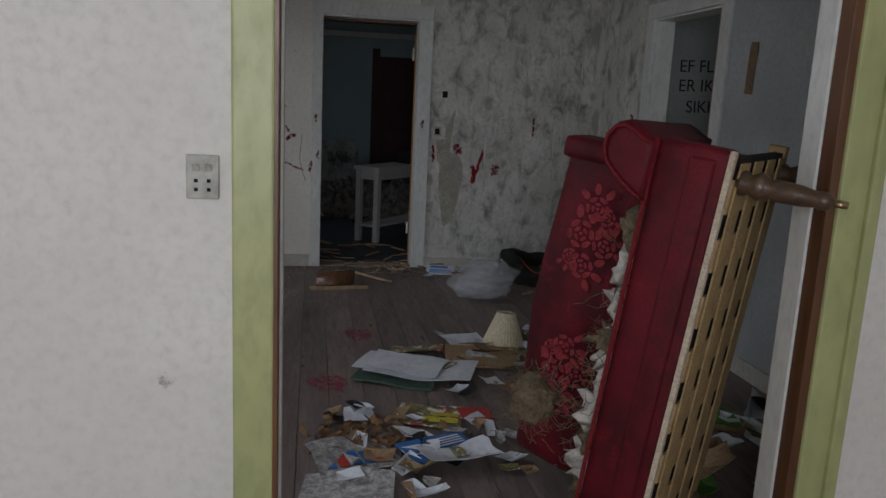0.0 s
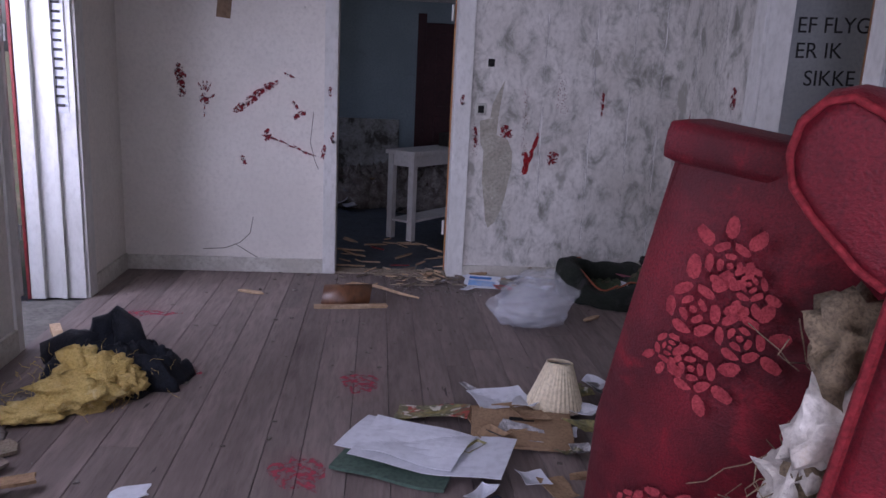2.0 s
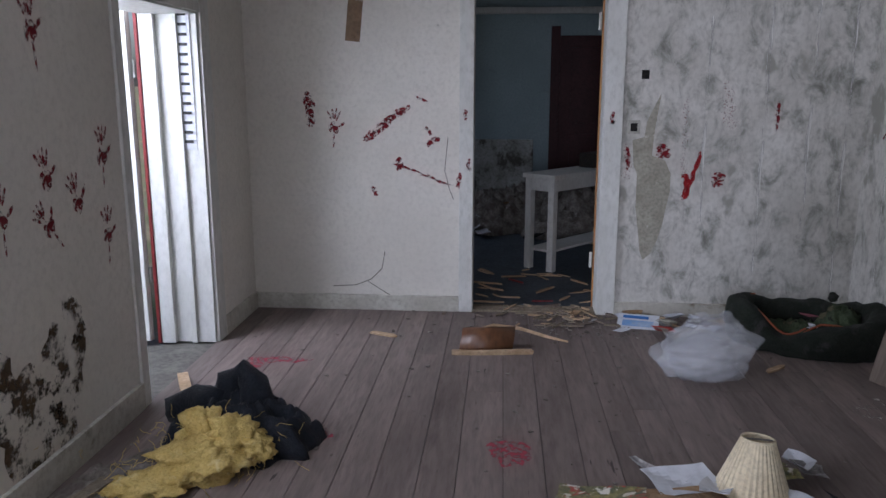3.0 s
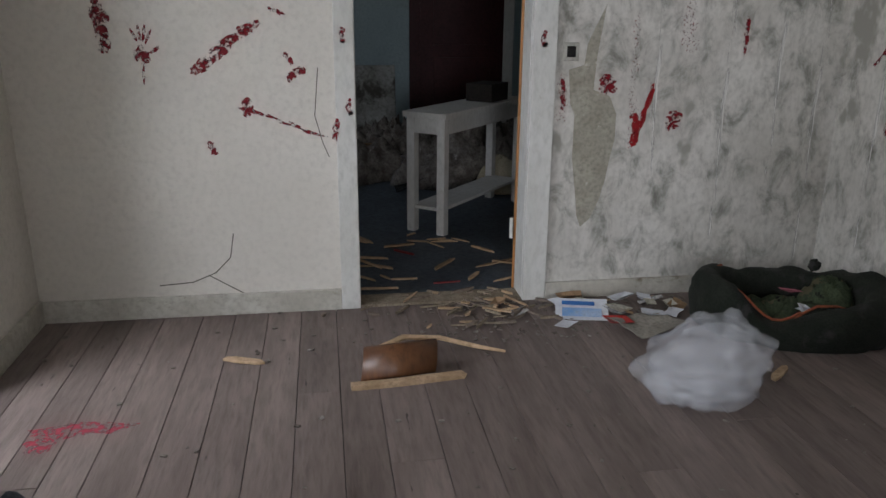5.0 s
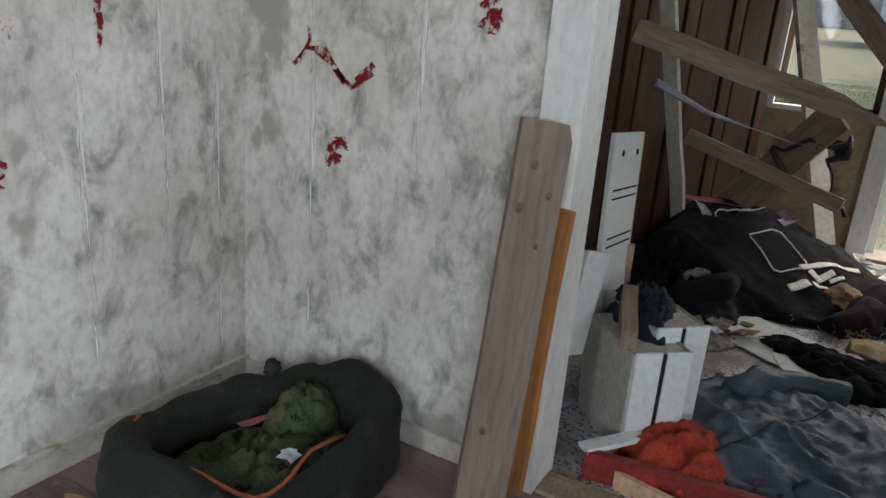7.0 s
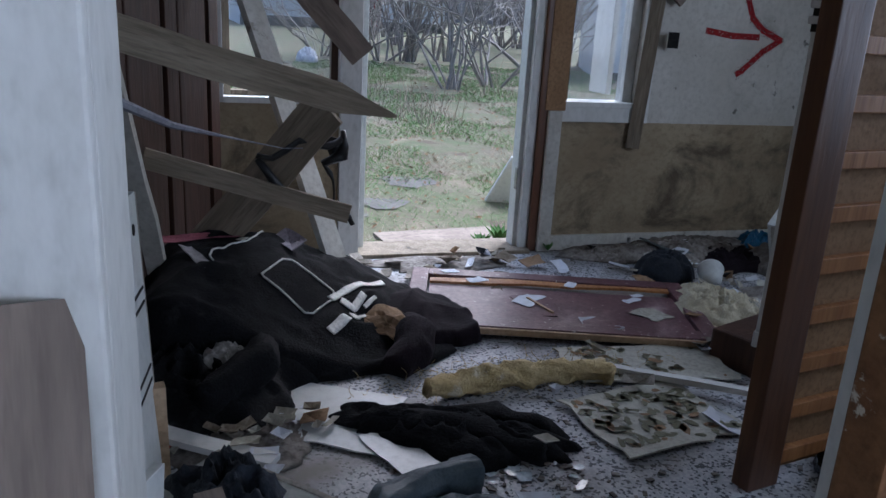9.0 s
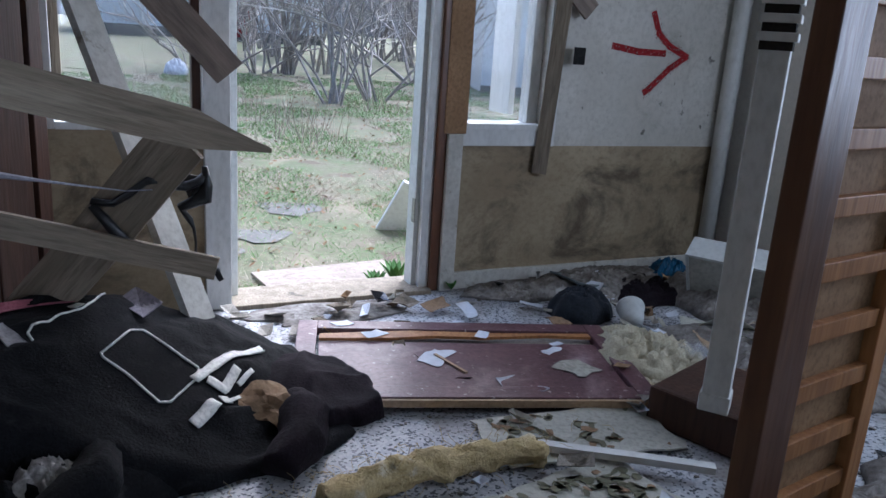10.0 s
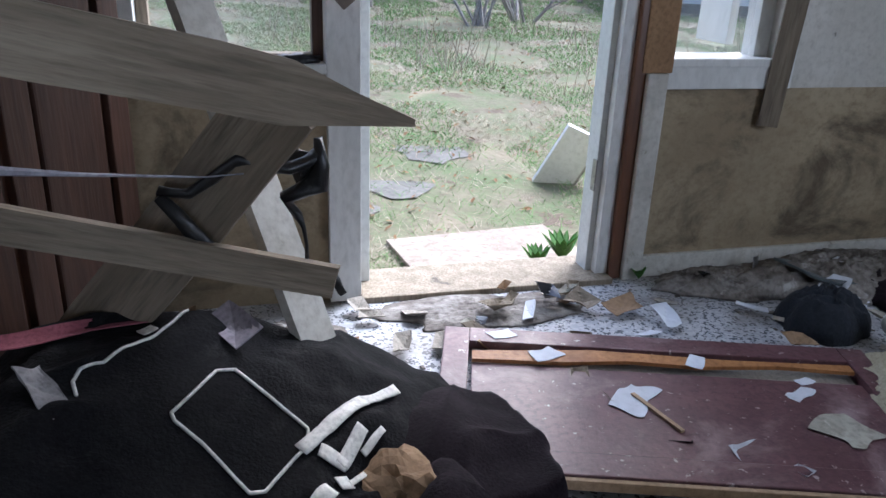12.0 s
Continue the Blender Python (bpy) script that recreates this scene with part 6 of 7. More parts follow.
solid("dark_trousers", draped_heap(4.95, 4.33, 0.25, 0.21, 30, 90, 9.0, trouser_height), plum_cloth, "dark plum cloth crumpled beside the jacket", "cloth", pose(4.95, 4.33, 0), True)
leg = bmesh.new()
tube(leg, [(4.50, 4.56, 0.03), (4.60, 4.47, 0.05), (4.72, 4.43, 0.06), (4.84, 4.42, 0.05)], [0.05, 0.075, 0.085, 0.06], 18)
bmesh.ops.subdivide_edges(leg, edges=leg.edges[:], cuts=2, use_grid_fill=True)
solid("dark_sleeve", crease(leg, 0.012, 9, 0.002), plum_cloth, "dark plum sleeve lying on the floor", "sleeve", None, True)
solid("grey_rag", sheet(0.12, 0.06, 31, 0.02, 0.003, 8, 0.3), mat("grey_rag", (0.4, 0.38, 0.38), None, 8, 0.9, 0.2), "pale grey rag on the black heap", "rag", pose(4.91, 5.235, drape(4.91, 5.235) - 0.004, 14, -16, 40))
solid("striped_strap", sheet(0.05, 0.4, 32, 0.03, 0.003), pink_cloth, "faded pink woven strap by the heap", "strap", pose(5.15, 5.23, drape(5.15, 5.23) - 0.004, 4, -8, 20))
solid("light_strap", sheet(0.08, 0.14, 33, 0.03, 0.003), mat("lilac_cloth", (0.42, 0.38, 0.42), None, 8, 0.9, 0.2), "pale lilac scrap on the heap", "cloth", pose(5.16, 4.86, drape(5.16, 4.86) - 0.006, 4, -16, -60))
lay("white_board", 0.48, 0.36, 4.28, 4.85, 62, laminate, "white hardboard sheet on the floor", "hardboard", 41, 0.006, 0.003, thick=0.005, ragged=0.05)
lay("white_board", 0.26, 0.2, 4.02, 4.62, 20, laminate, "broken piece of white hardboard", "hardboard", 42, 0.006, 0.003, thick=0.005, ragged=0.08)
board("white_stick", (4.46, 5.06, 0.03), (4.76, 4.66, 0.03), 0.035, 0.02, white_paint, "white painted stick on the floor", "stick", 21)
bag_bm = blob(bmesh.new(), (0, 0, 0.035), 0.1, 0.075, 0.055, 61, 0.7)
solid("paper_bag", crease(bag_bm, 0.02, 14, 0.0), cardboard, "crumpled brown paper bag beside the black jacket", "paper bag", pose(4.8, 4.53, 0.045, 0, 0, 30))
roll = thing("mineral_wool_strip", pose(4.35, 4.14, 0, 0, 0, 2), "long strip of cream mineral wool on the floor", "insulation")
bm = bmesh.new()
pts = [(-0.04 + 0.16 * math.sin(k / 11 * 3.0) * 0.3, 0.36 - 0.7 * k / 11, 0.045) for k in range(12)]
tube(bm, pts, [0.03] + [0.042] * 10 + [0.05], 16)
bmesh.ops.subdivide_edges(bm, edges=bm.edges[:], cuts=2, use_grid_fill=True)
for v in bm.verts:
    v.co += 0.022 * noise.noise_vector(v.co * 16) + 0.01 * noise.noise_vector(v.co * 45)
    v.co.z = max(0.002, v.co.z)
part("wool", bm, pale_wool, roll, smooth=True)
part("fibres", strands(240, 0.06, (0.03, 0.22, 0.02), 8, 0.0008), pale_wool, roll).matrix_basis = pose(0, 0.02, 0.06)
for i, (x, y, w, d, t) in enumerate(((4.42, 3.58, 0.3, 0.62, -8), (4.05, 3.78, 0.38, 0.5, 10))):
    lino = lay("linoleum_piece", w, d, x, y, t, linoleum, "torn linoleum with a green leaf pattern", "linoleum", 51 + i, 0.012, 0.004, thick=0.006, ragged=0.06, group="linoleum pieces")
    r = random.Random(i)
    for k in range(120):
        px, py = r.uniform(-0.45, 0.45) * w, r.uniform(-0.45, 0.45) * d
        bm = bmesh.new()
        ellipse(bm, 0, 0, r.uniform(0.012, 0.03), r.uniform(0.008, 0.016), 0, k, 0.7, 9)
        ob = part("printed_leaf", bm, lino_green if r.random() < 0.75 else cardboard, lino)
        ob.matrix_basis = pose(px, py, 0.0165, 0, 0, 45 * r.randint(0, 3) + 20)
board("white_stick", (4.37, 3.78, 0.04), (4.06, 3.35, 0.05), 0.035, 0.022, white_paint, "white painted stick on the linoleum", "stick", 22)
trs = solid("black_trousers", heap(0.14, 0.36, 0.07, 105, 20, 60, 0.5, 0.5, 4), black_cloth, "black trousers lying flat on the floor", "trousers", pose(4.07, 4.48, 0, 0, 0, -33), True)
part("leg", crease(tube(bmesh.new(), [(-0.05, 0.28, 0.01), (-0.02, 0.1, 0.02), (0.02, -0.1, 0.02), (-0.04, -0.3, 0.01)], [0.05, 0.06, 0.055, 0.04], 12), 0.022, 12, 0.002), black_cloth, trs, smooth=True)
part("leg", crease(tube(bmesh.new(), [(0.08, 0.05, 0.01), (0.13, -0.1, 0.02), (0.14, -0.24, 0.015), (0.09, -0.34, 0.01)], [0.04, 0.05, 0.045, 0.035], 12), 0.022, 12, 0.002), black_cloth, trs, smooth=True)
part("pale_patch", sheet(0.07, 0.05, 3, 0.01, 0.002), paper_back, trs).matrix_basis = pose(-0.04, -0.3, 0.07, 0, 10, 40)

# ---- porch: corner litter ----
solid("cloth_bundle", heap(0.15, 0.17, 0.14, 111, 18, 44, 0.2, 0.25, 3), dark_cloth, "small dark cloth bundle on the floor", "bundle", pose(5.43, 2.87, 0), True)
cup = thing("paper_tub", pose(5.16, 2.78, 0.06, 72, 0, 60), "white round tub lying on its side", "tub")
part("wall", lathe([(0.05, 0), (0.062, 0.09), (0.066, 0.09), (0.066, 0.1), (0.058, 0.1), (0.047, 0.006)], 28), laminate, cup, smooth=True)
part("lid", lathe([(0.06, 0.098), (0.06, 0.101), (0.02, 0.102)], 28), paper_white, cup)
solid("cream_sheet", heap(0.26, 0.22, 0.11, 113, 24, 60, 0.4, 0.55, 4), cream_cloth, "crumpled cream cloth on the floor", "cloth", pose(4.86, 2.92, 0, 0, 0, 10), True)
solid("cream_sheet", heap(0.11, 0.14, 0.04, 114, 18, 40, 0.4, 0.5, 4), cream_cloth, "trailing end of a cream cloth", "cloth", pose(4.62, 3.14, 0, 0, 0, 10), True)
solid("clear_bottle", heap(0.13, 0.08, 0.09, 115, 14, 36, 0.3, 0.6, 5), bubble_film, "crushed clear plastic bottle and foil", "bottle", pose(4.72, 2.8, 0.03, 0, 0, 40))
drw = thing("tipped_drawer_box", pose(5.2, 2.16, 0.15, 60, 0, 30), "empty white drawer tipped on the rubbish", "drawer")
for b in ((-0.22, -0.17, 0, 0.22, -0.155, 0.14), (-0.22, 0.155, 0, 0.22, 0.17, 0.14), (-0.22, -0.155, 0, -0.205, 0.155, 0.14), (0.205, -0.155, 0, 0.22, 0.155, 0.14)):
    part("side", block(*b, bevel=0.002), laminate, drw)
part("bottom", block(-0.204, -0.154, 0.004, 0.204, 0.154, 0.012), plastic_grey, drw)
board("brown_stick", (5.02, 2.54, 0.05), (4.7, 2.7, 0.06), 0.05, 0.02, pale_wood, "broken pale board on the rubbish", "board", 23, 0.02)
lay("linoleum_scrap", 0.3, 0.2, 4.98, 2.45, 40, linoleum, "curled scrap of patterned linoleum", "linoleum", 61, 0.07, 0.02, 10, ragged=0.12)
lay("slate_piece", 0.26, 0.2, 5.7, 2.7, 20, mat("slate", (0.13, 0.15, 0.15), None, 6, 0.6, 0.2), "grey-green broken slate by the wall", "slate", 62, 0.05, 0.03, 20, thick=0.01, ragged=0.1)
solid("blue_plastic_bag", heap(0.1, 0.12, 0.1, 117, 14, 36, 0.35, 0.6, 4), blue_bag, "crumpled blue plastic bag in the corner", "bag", pose(5.75, 2.05, 0.04))
solid("dark_red_rag", heap(0.2, 0.25, 0.09, 118, 18, 44, 0.35, 0.5, 4), plum_cloth, "dark maroon rag in the corner rubbish", "rag", pose(5.6, 2.35, 0.0), True)
solid("metal_tag", sheet(0.03, 0.06, 3, 0.01, 0.002), steel, "small bright metal plate standing by the skirting", "plate", pose(5.86, 2.86, 0.06, 80, 0, -80))
for i, (x, y, a, b, h) in enumerate(((5.75, 2.5, 0.25, 0.5, 0.1), (5.82, 3.05, 0.15, 0.3, 0.05), (5.3, 1.9, 0.5, 0.35, 0.16), (4.7, 2.3, 0.5, 0.5, 0.1), (5.55, 4.75, 0.25, 0.3, 0.05), (5.75, 4.0, 0.14, 0.4, 0.02))):
    solid("rubble_mound", heap(a, b, h, 130 + i, 22, 60, 0.4, 0.35, 9), rubble_mat, "low mound of plaster rubble and dirt", "rubble", pose(x, y, 0), True, "rubble on the porch floor")
for i in range(110):
    x, y = rnd.uniform(3.5, 5.85), rnd.uniform(1.9, 5.3)
    if i % 3 == 0:
        x, y = rnd.uniform(4.6, 5.85), rnd.uniform(2.0, 3.2)
    elif i % 3 == 1:
        x, y = rnd.uniform(5.2, 5.88), rnd.uniform(3.3, 4.9)
    lay("rubbish_scrap", rnd.uniform(0.03, 0.14), rnd.uniform(0.02, 0.09), x, y, rnd.uniform(0, 360), rnd.choice((paper_white, paper_white, cardboard, weathered, paper_back, chip_grey, binbag)), "torn scrap on the porch floor", "scrap", 400 + i, 0.03, 0.004 + (0.05 if i % 3 == 0 else 0.015) * rnd.random(), rnd.uniform(-20, 20), ragged=0.18, group="scraps on the porch floor")
grit = bmesh.new()
for i in range(900):
    x, y = rnd.uniform(2.6, 5.9), rnd.uniform(2.0, 5.4)
    if i % 2:
        x, y = rnd.gauss(3.5, 0.3), rnd.gauss(4.3, 0.2)
    s = rnd.uniform(0.002, 0.012)
    bx(grit, -s, -s * 0.6, 0, s, s * 0.6, s * 0.4, pose(x, y, 0.0, 0, 0, rnd.uniform(0, 360)))
solid("glass_and_grit", grit, rubble_mat, "grit and crumbs scattered over the terrazzo", "grit", kind="stuff")

solid("bin_bag", heap(0.15, 0.13, 0.1, 141, 18, 44, 0.3, 0.5, 4), binbag, "black plastic bag by the stripped door", "bin bag", pose(3.56, 3.36, 0), True)
solid("rubble_mound", heap(0.35, 0.5, 0.1, 142, 22, 60, 0.4, 0.4, 9), rubble_mat, "low mound of plaster rubble and dirt", "rubble", pose(3.62, 2.75, 0), True, "rubble on the porch floor")
for i in range(14):
    lay("rubbish_scrap", rnd.uniform(0.06, 0.2), rnd.uniform(0.05, 0.13), rnd.uniform(3.3, 3.7), rnd.uniform(2.6, 3.3), rnd.uniform(0, 360), rnd.choice((paper_white, cardboard, weathered, laminate)), "torn scrap on the porch floor", "scrap", 520 + i, 0.05, 0.02 + 0.07 * rnd.random(), rnd.uniform(-25, 25), ragged=0.18, group="scraps on the porch floor")
coat2 = solid("black_coat", heap(0.42, 0.37, 0.16, 143, 30, 72, 0.25, 0.35, 5, 0.8), black_cloth, "black coat spread beside the jacket heap", "coat", pose(4.56, 5.22, 0, 0, 0, 20), True)
for pts in ([(-0.3, 0.1, 0.1), (-0.2, -0.12, 0.13), (0.0, -0.24, 0.1), (0.16, -0.3, 0.05)], [(0.1, 0.24, 0.12), (0.28, 0.12, 0.13), (0.38, -0.06, 0.06)]):
    sleeve = tube(bmesh.new(), pts, [0.05, 0.07, 0.065, 0.045][:len(pts)], 14)
    bmesh.ops.subdivide_edges(sleeve, edges=sleeve.edges[:], cuts=2, use_grid_fill=True)
    part("sleeve", crease(sleeve, 0.018, 11, 0.003), black_cloth, coat2, smooth=True)

solid("pale_rag", crease(heap(0.11, 0.09, 0.06, 161, 14, 36, 0.4, 0.5, 4), 0.008, 20), mat("stained_rag", (0.42, 0.4, 0.37), (0.3, 0.28, 0.26), 12, 0.9, 0.3, 100), "pale stained rag lying on the black coat", "rag", pose(4.47, 5.13, 0.11, 6, -8, 30), True)
solid("red_rag", crease(heap(0.1, 0.09, 0.07, 162, 14, 36, 0.4, 0.5, 4), 0.008, 20), red_cloth, "dark red rag beside the black coat", "rag", pose(4.2, 5.38, 0.0, 0, 0, 10), True)
solid("rubble_mound", heap(0.22, 0.2, 0.03, 163, 22, 60, 0.4, 0.5, 12), rubble_mat, "low mound of plaster rubble and dirt", "rubble", pose(4.14, 5.1, 0), True, "rubble on the porch floor")
for i in range(22):
    lay("rubbish_scrap", rnd.uniform(0.02, 0.09), rnd.uniform(0.02, 0.06), rnd.gauss(4.14, 0.12), rnd.gauss(5.06, 0.12), rnd.uniform(0, 360), rnd.choice((paper_white, chip_grey, weathered, paper_back)), "torn scrap on the porch floor", "scrap", 560 + i, 0.02, 0.025 + 0.01 * rnd.random(), rnd.uniform(-20, 20), ragged=0.2, group="scraps on the porch floor")
board("white_stick", (4.26, 5.44, 0.05), (3.98, 5.02, 0.03), 0.06, 0.02, white_paint, "white painted batten lying by the coat", "stick", 24)

# ---- porch: by the inner doorway ----
by_doorway = set(scene.objects)


def drawer_unit(m, w, d, h, label):
    u = thing("drawer_box", m, label, "drawer")
    part("carcass", block(0.012, 0, 0, d, w, h, 0.002), plastic_grey, u)
    half = w / 2
    for y in (0.002, half + 0.006):
        part("front", block(0.0, y, 0.004, 0.012, y + half - 0.012, h + 0.012, 0.003), laminate, u, "white drawer front")
    part("groove", block(0.004, half - 0.009, 0.004, 0.0115, half + 0.005, h + 0.004), hole_dark, u)
    part("edge", block(0.013, 0.0, h, d, 0.012, h + 0.004), chip_grey, u)
    return u


drawer_unit(pose(2.90, 4.84, 0.0, 0, 0, 43), 0.2, 0.34, 0.36, "white drawer box standing on its end")
drawer_unit(pose(3.05, 4.83, 0.02, 0, 0, 47), 0.2, 0.36, 0.38, "white drawer box leaning on another")
cab = thing("cabinet_panel", pose(3.02, 5.205, 0.0, -3, 5, -1), "white cabinet side panel leaning askew", "panel")
part("board", block(0, 0, 0.05, 0.32, 0.018, 0.97, 0.002), laminate, cab)
for z in (0.45, 0.48, 0.62, 0.65):
    part("groove", block(0.04, -0.002, z + 0.12, 0.3, 0.001, z + 0.126), hole_dark, cab)
part("raw_edge", block(0.3205, 0, 0.05, 0.33, 0.018, 0.97), chip_grey, cab)
for x in (0.1, 0.26):
    part("screw_hole", tube(bmesh.new(), [(x, -0.002, 0.9), (x, 0.001, 0.9)], 0.012, 12), hole_dark, cab)
cab2 = solid("white_shelf_board", block(0, 0, 0, 0.14, 0.018, 0.34, 0.002), laminate, "white shelf board stuck upright among the drawers", "board", pose(2.70, 5.2, 0.32, 0, 14, -12))
board("timber_block", (2.78, 5.02, 0.40), (3.02, 5.10, 0.46), 0.075, 0.05, grey_plank, "short grey timber offcut on the drawers", "timber", 31, 0.0, 90)
solid("navy_cloth", heap(0.22, 0.12, 0.12, 121, 18, 40, 0.35, 0.5, 4), dark_cloth, "dark blue cloth hanging over the drawers", "cloth", pose(3.12, 5.06, 0.34, 0, 0, 20), True)


def nylon_height(x, y):
    u, v = x * 0.7 + y * 0.7, y * 0.7 - x * 0.7
    fold = 1 - abs(noise.noise(Vector((u * 2.4, v * 8.0, 2.2)))) * 2
    cross = 1 - abs(noise.noise(Vector((u * 9.0, v * 3.2, 8.2)))) * 2
    crumple = abs(noise.noise(Vector((x * 15, y * 15, 4)))) + 0.5 * abs(noise.noise(Vector((x * 31, y * 31, 6))))
    return 0.035 + 0.05 * math.exp(-((x - 3.1) ** 2 + (y - 4.6) ** 2) / 0.08) + 0.022 * max(0, fold) ** 3 + 0.018 * max(0, cross) ** 3 + 0.02 * crumple


slate = solid("slate_tarpaulin", draped_heap(3.16, 4.56, 0.42, 0.38, 40, 100, 6.0, nylon_height), tarp_grey, "slate-grey nylon jacket spread on the floor", "jacket", pose(3.16, 4.56, 0), True)
for pts in ([(0.2, 0.2, 0.07), (0.34, 0.12, 0.075), (0.46, -0.02, 0.05), (0.5, -0.16, 0.04)], [(-0.3, -0.1, 0.06), (-0.36, -0.22, 0.05), (-0.32, -0.34, 0.04)]):
    sleeve = tube(bmesh.new(), pts, [0.05 + 0.012 * (k % 2) for k in range(len(pts))], 14)
    bmesh.ops.subdivide_edges(sleeve, edges=sleeve.edges[:], cuts=2, use_grid_fill=True)
    part("sleeve", crease(sleeve, 0.014, 13, 0.003), tarp_grey, slate, smooth=True)
part("seam", tube(bmesh.new(), [(-0.3 + 0.06 * k, 0.16 - 0.03 * k, nylon_height(3.16 - 0.3 + 0.06 * k, 4.56 + 0.16 - 0.03 * k) + 0.004) for k in range(11)], 0.003, 5), dark_cloth, slate, "dark seam")
solid("orange_red_cloth", heap(0.2, 0.2, 0.14, 125, 24, 56, 0.35, 0.25, 2.2), red_cloth, "bright orange-red cloth crumpled by the drawers", "cloth", pose(2.83, 4.82, 0, 0, 0, 10), True)
solid("pink_cloth", heap(0.24, 0.13, 0.05, 126, 18, 44, 0.35, 0.5, 4), pink_cloth, "dusty pink cloth on the porch floor", "cloth", pose(2.98, 4.33, 0, 0, 0, 10), True)
solid("purple_cloth", heap(0.3, 0.12, 0.07, 127, 18, 44, 0.35, 0.5, 4), purple_cloth, "dark purple patterned cloth under the jacket", "cloth", pose(2.88, 4.5, 0, 0, 0, -50), True)
shard = mat("broken_glass", (0.55, 0.62, 0.66), (0.42, 0.5, 0.55), 20, 0.15, 0.02, 60, spec=0.7)
for i in range(34):
    bm = bmesh.new()
    ellipse(bm, 0, 0, rnd.uniform(0.012, 0.04), rnd.uniform(0.01, 0.028), 0, i, 0.9, 5)
    solid("glass_shard", bm, shard, "pale shard of broken glass on the terrazzo", "glass shard", pose(rnd.uniform(3.3, 3.75), rnd.uniform(4.0, 4.42), 0.006, rnd.uniform(-6, 6), rnd.uniform(-6, 6), rnd.uniform(0, 360)), group="broken glass on the floor")
board("red_plank", (2.62, 5.05, 0.04), (2.74, 4.32, 0.035), 0.1, 0.03, red_wood, "red painted plank lying in the doorway", "plank", 33, 0.0, 90)
board("pale_plank", (2.62, 4.95, 0.02), (2.52, 4.4, 0.02), 0.07, 0.02, pale_wood, "bare pale plank lying in the doorway", "plank", 34, 0.02, 90)
board("short_white_board", (2.62, 5.06, 0.09), (2.8, 4.93, 0.1), 0.05, 0.015, laminate, "short white slat by the doorway", "slat", 35)
board("upright_stick", (3.4, 5.23, 0.0), (3.38, 5.225, 0.52), 0.045, 0.03, pale_wood, "pale stick standing among the drawers", "stick", 36)

# ---- outside ----
by_doorway = set(scene.objects) - by_doorway


def ground_z(x, y):
    d = max(0.0, abs(x - 2.4) - 4.2)
    return -0.14 + 0.028 * min(d, 60) + 0.05 * noise.noise(Vector((x * 0.35, y * 0.35, 0))) * min(1, d / 3)


bm = bmesh.new()
cuts = [-400, -120, -50, -25, -14, -9, -6, -4, -2.5, -1.6] + [0, 2, 4, 5.9] + [6.2 + 0.45 * k for k in range(30)] + [22, 26, 32, 42, 55, 70, 120, 400]
rows_y = [-400, -120, -50, -25] + [-12 + 0.8 * k for k in range(36)] + [25, 50, 120, 400]
grid = [[bm.verts.new((x, y, ground_z(x, y) if not (-1.6 < x < 6.15) else -0.16)) for y in rows_y] for x in cuts]
for a, b in zip(grid, grid[1:]):
    for j in range(len(rows_y) - 1):
        bm.faces.new((a[j], b[j], b[j + 1], a[j + 1]))
structure("ground", bm, ground_mat, "rough meadow with patches of dry grass", True)


def blades(n, x0, x1, y0, y1, h, seed, lean, patch):
    r = random.Random(seed)
    vs, fs = [], []
    while len(fs) < n:
        x = x0 + (x1 - x0) * r.random() ** 1.7
        y = r.uniform(y0, y1)
        k = noise.noise(Vector((x * 0.9, y * 0.9, seed * 0.1)))
        if k < patch or (x < 8.3 and abs(y - 3.6) < 0.55 and r.random() < 0.8):
            continue
        z = ground_z(x, y) - 0.01
        a, hh = r.uniform(0, math.tau), h * r.uniform(0.4, 1.2)
        w = 0.0015 + 0.0006 * (x - 6)
        dx, dy = math.cos(a) * w, math.sin(a) * w
        lx, ly = r.gauss(0, lean) * hh, r.gauss(0, lean) * hh
        i = len(vs)
        vs += [(x - dx, y - dy, z), (x + dx, y + dy, z), (x + lx, y + ly, z + hh)]
        fs.append((i, i + 1, i + 2))
    me = bpy.data.meshes.new("blades")
    me.from_pydata(vs, [], fs)
    return me


for nm, me, m, lab in (("green_grass", blades(200000, 6.3, 20, -7, 9, 0.05, 1, 1.1, -0.1), grass_blade, "short green spring grass"),
                       ("dry_grass", blades(170000, 6.3, 20, -7, 9, 0.05, 2, 1.8, -0.3), straw, "flattened dry straw-coloured grass"),
                       ("tall_dry_grass", blades(350, 10.0, 15, -2, 4.5, 0.75, 3, 0.3, 0.1), straw, "tall dry grass stems")):
    me.materials.append(m)
    tagged(new(nm, me), lab, "grass", kind="stuff")
litter = bmesh.new()
for i in range(5000):
    x, y = 6.3 + 11 * rnd.random(), rnd.uniform(-5, 8)
    s = rnd.uniform(0.012, 0.035)
    m = pose(x, y, ground_z(x, y) + 0.012, rnd.uniform(-30, 30), rnd.uniform(-30, 30), rnd.uniform(0, 360))
    litter.faces.new([litter.verts.new(m @ Vector(p)) for p in ((-s, 0, 0), (0, -0.5 * s, 0.1 * s), (s, 0, 0), (0, 0.5 * s, 0.1 * s))])
solid("fallen_leaves", litter, leaf_mat, "brown fallen leaves in the grass", "leaves", kind="stuff")
solid("plywood_sheet", block(-0.26, -0.42, 0, 0.3, 0.42, 0.018, 0.003), slab_mat, "pale plywood sheet laid outside the door", "plywood", pose(6.55, 3.72, -0.125, 0, 1, 6))
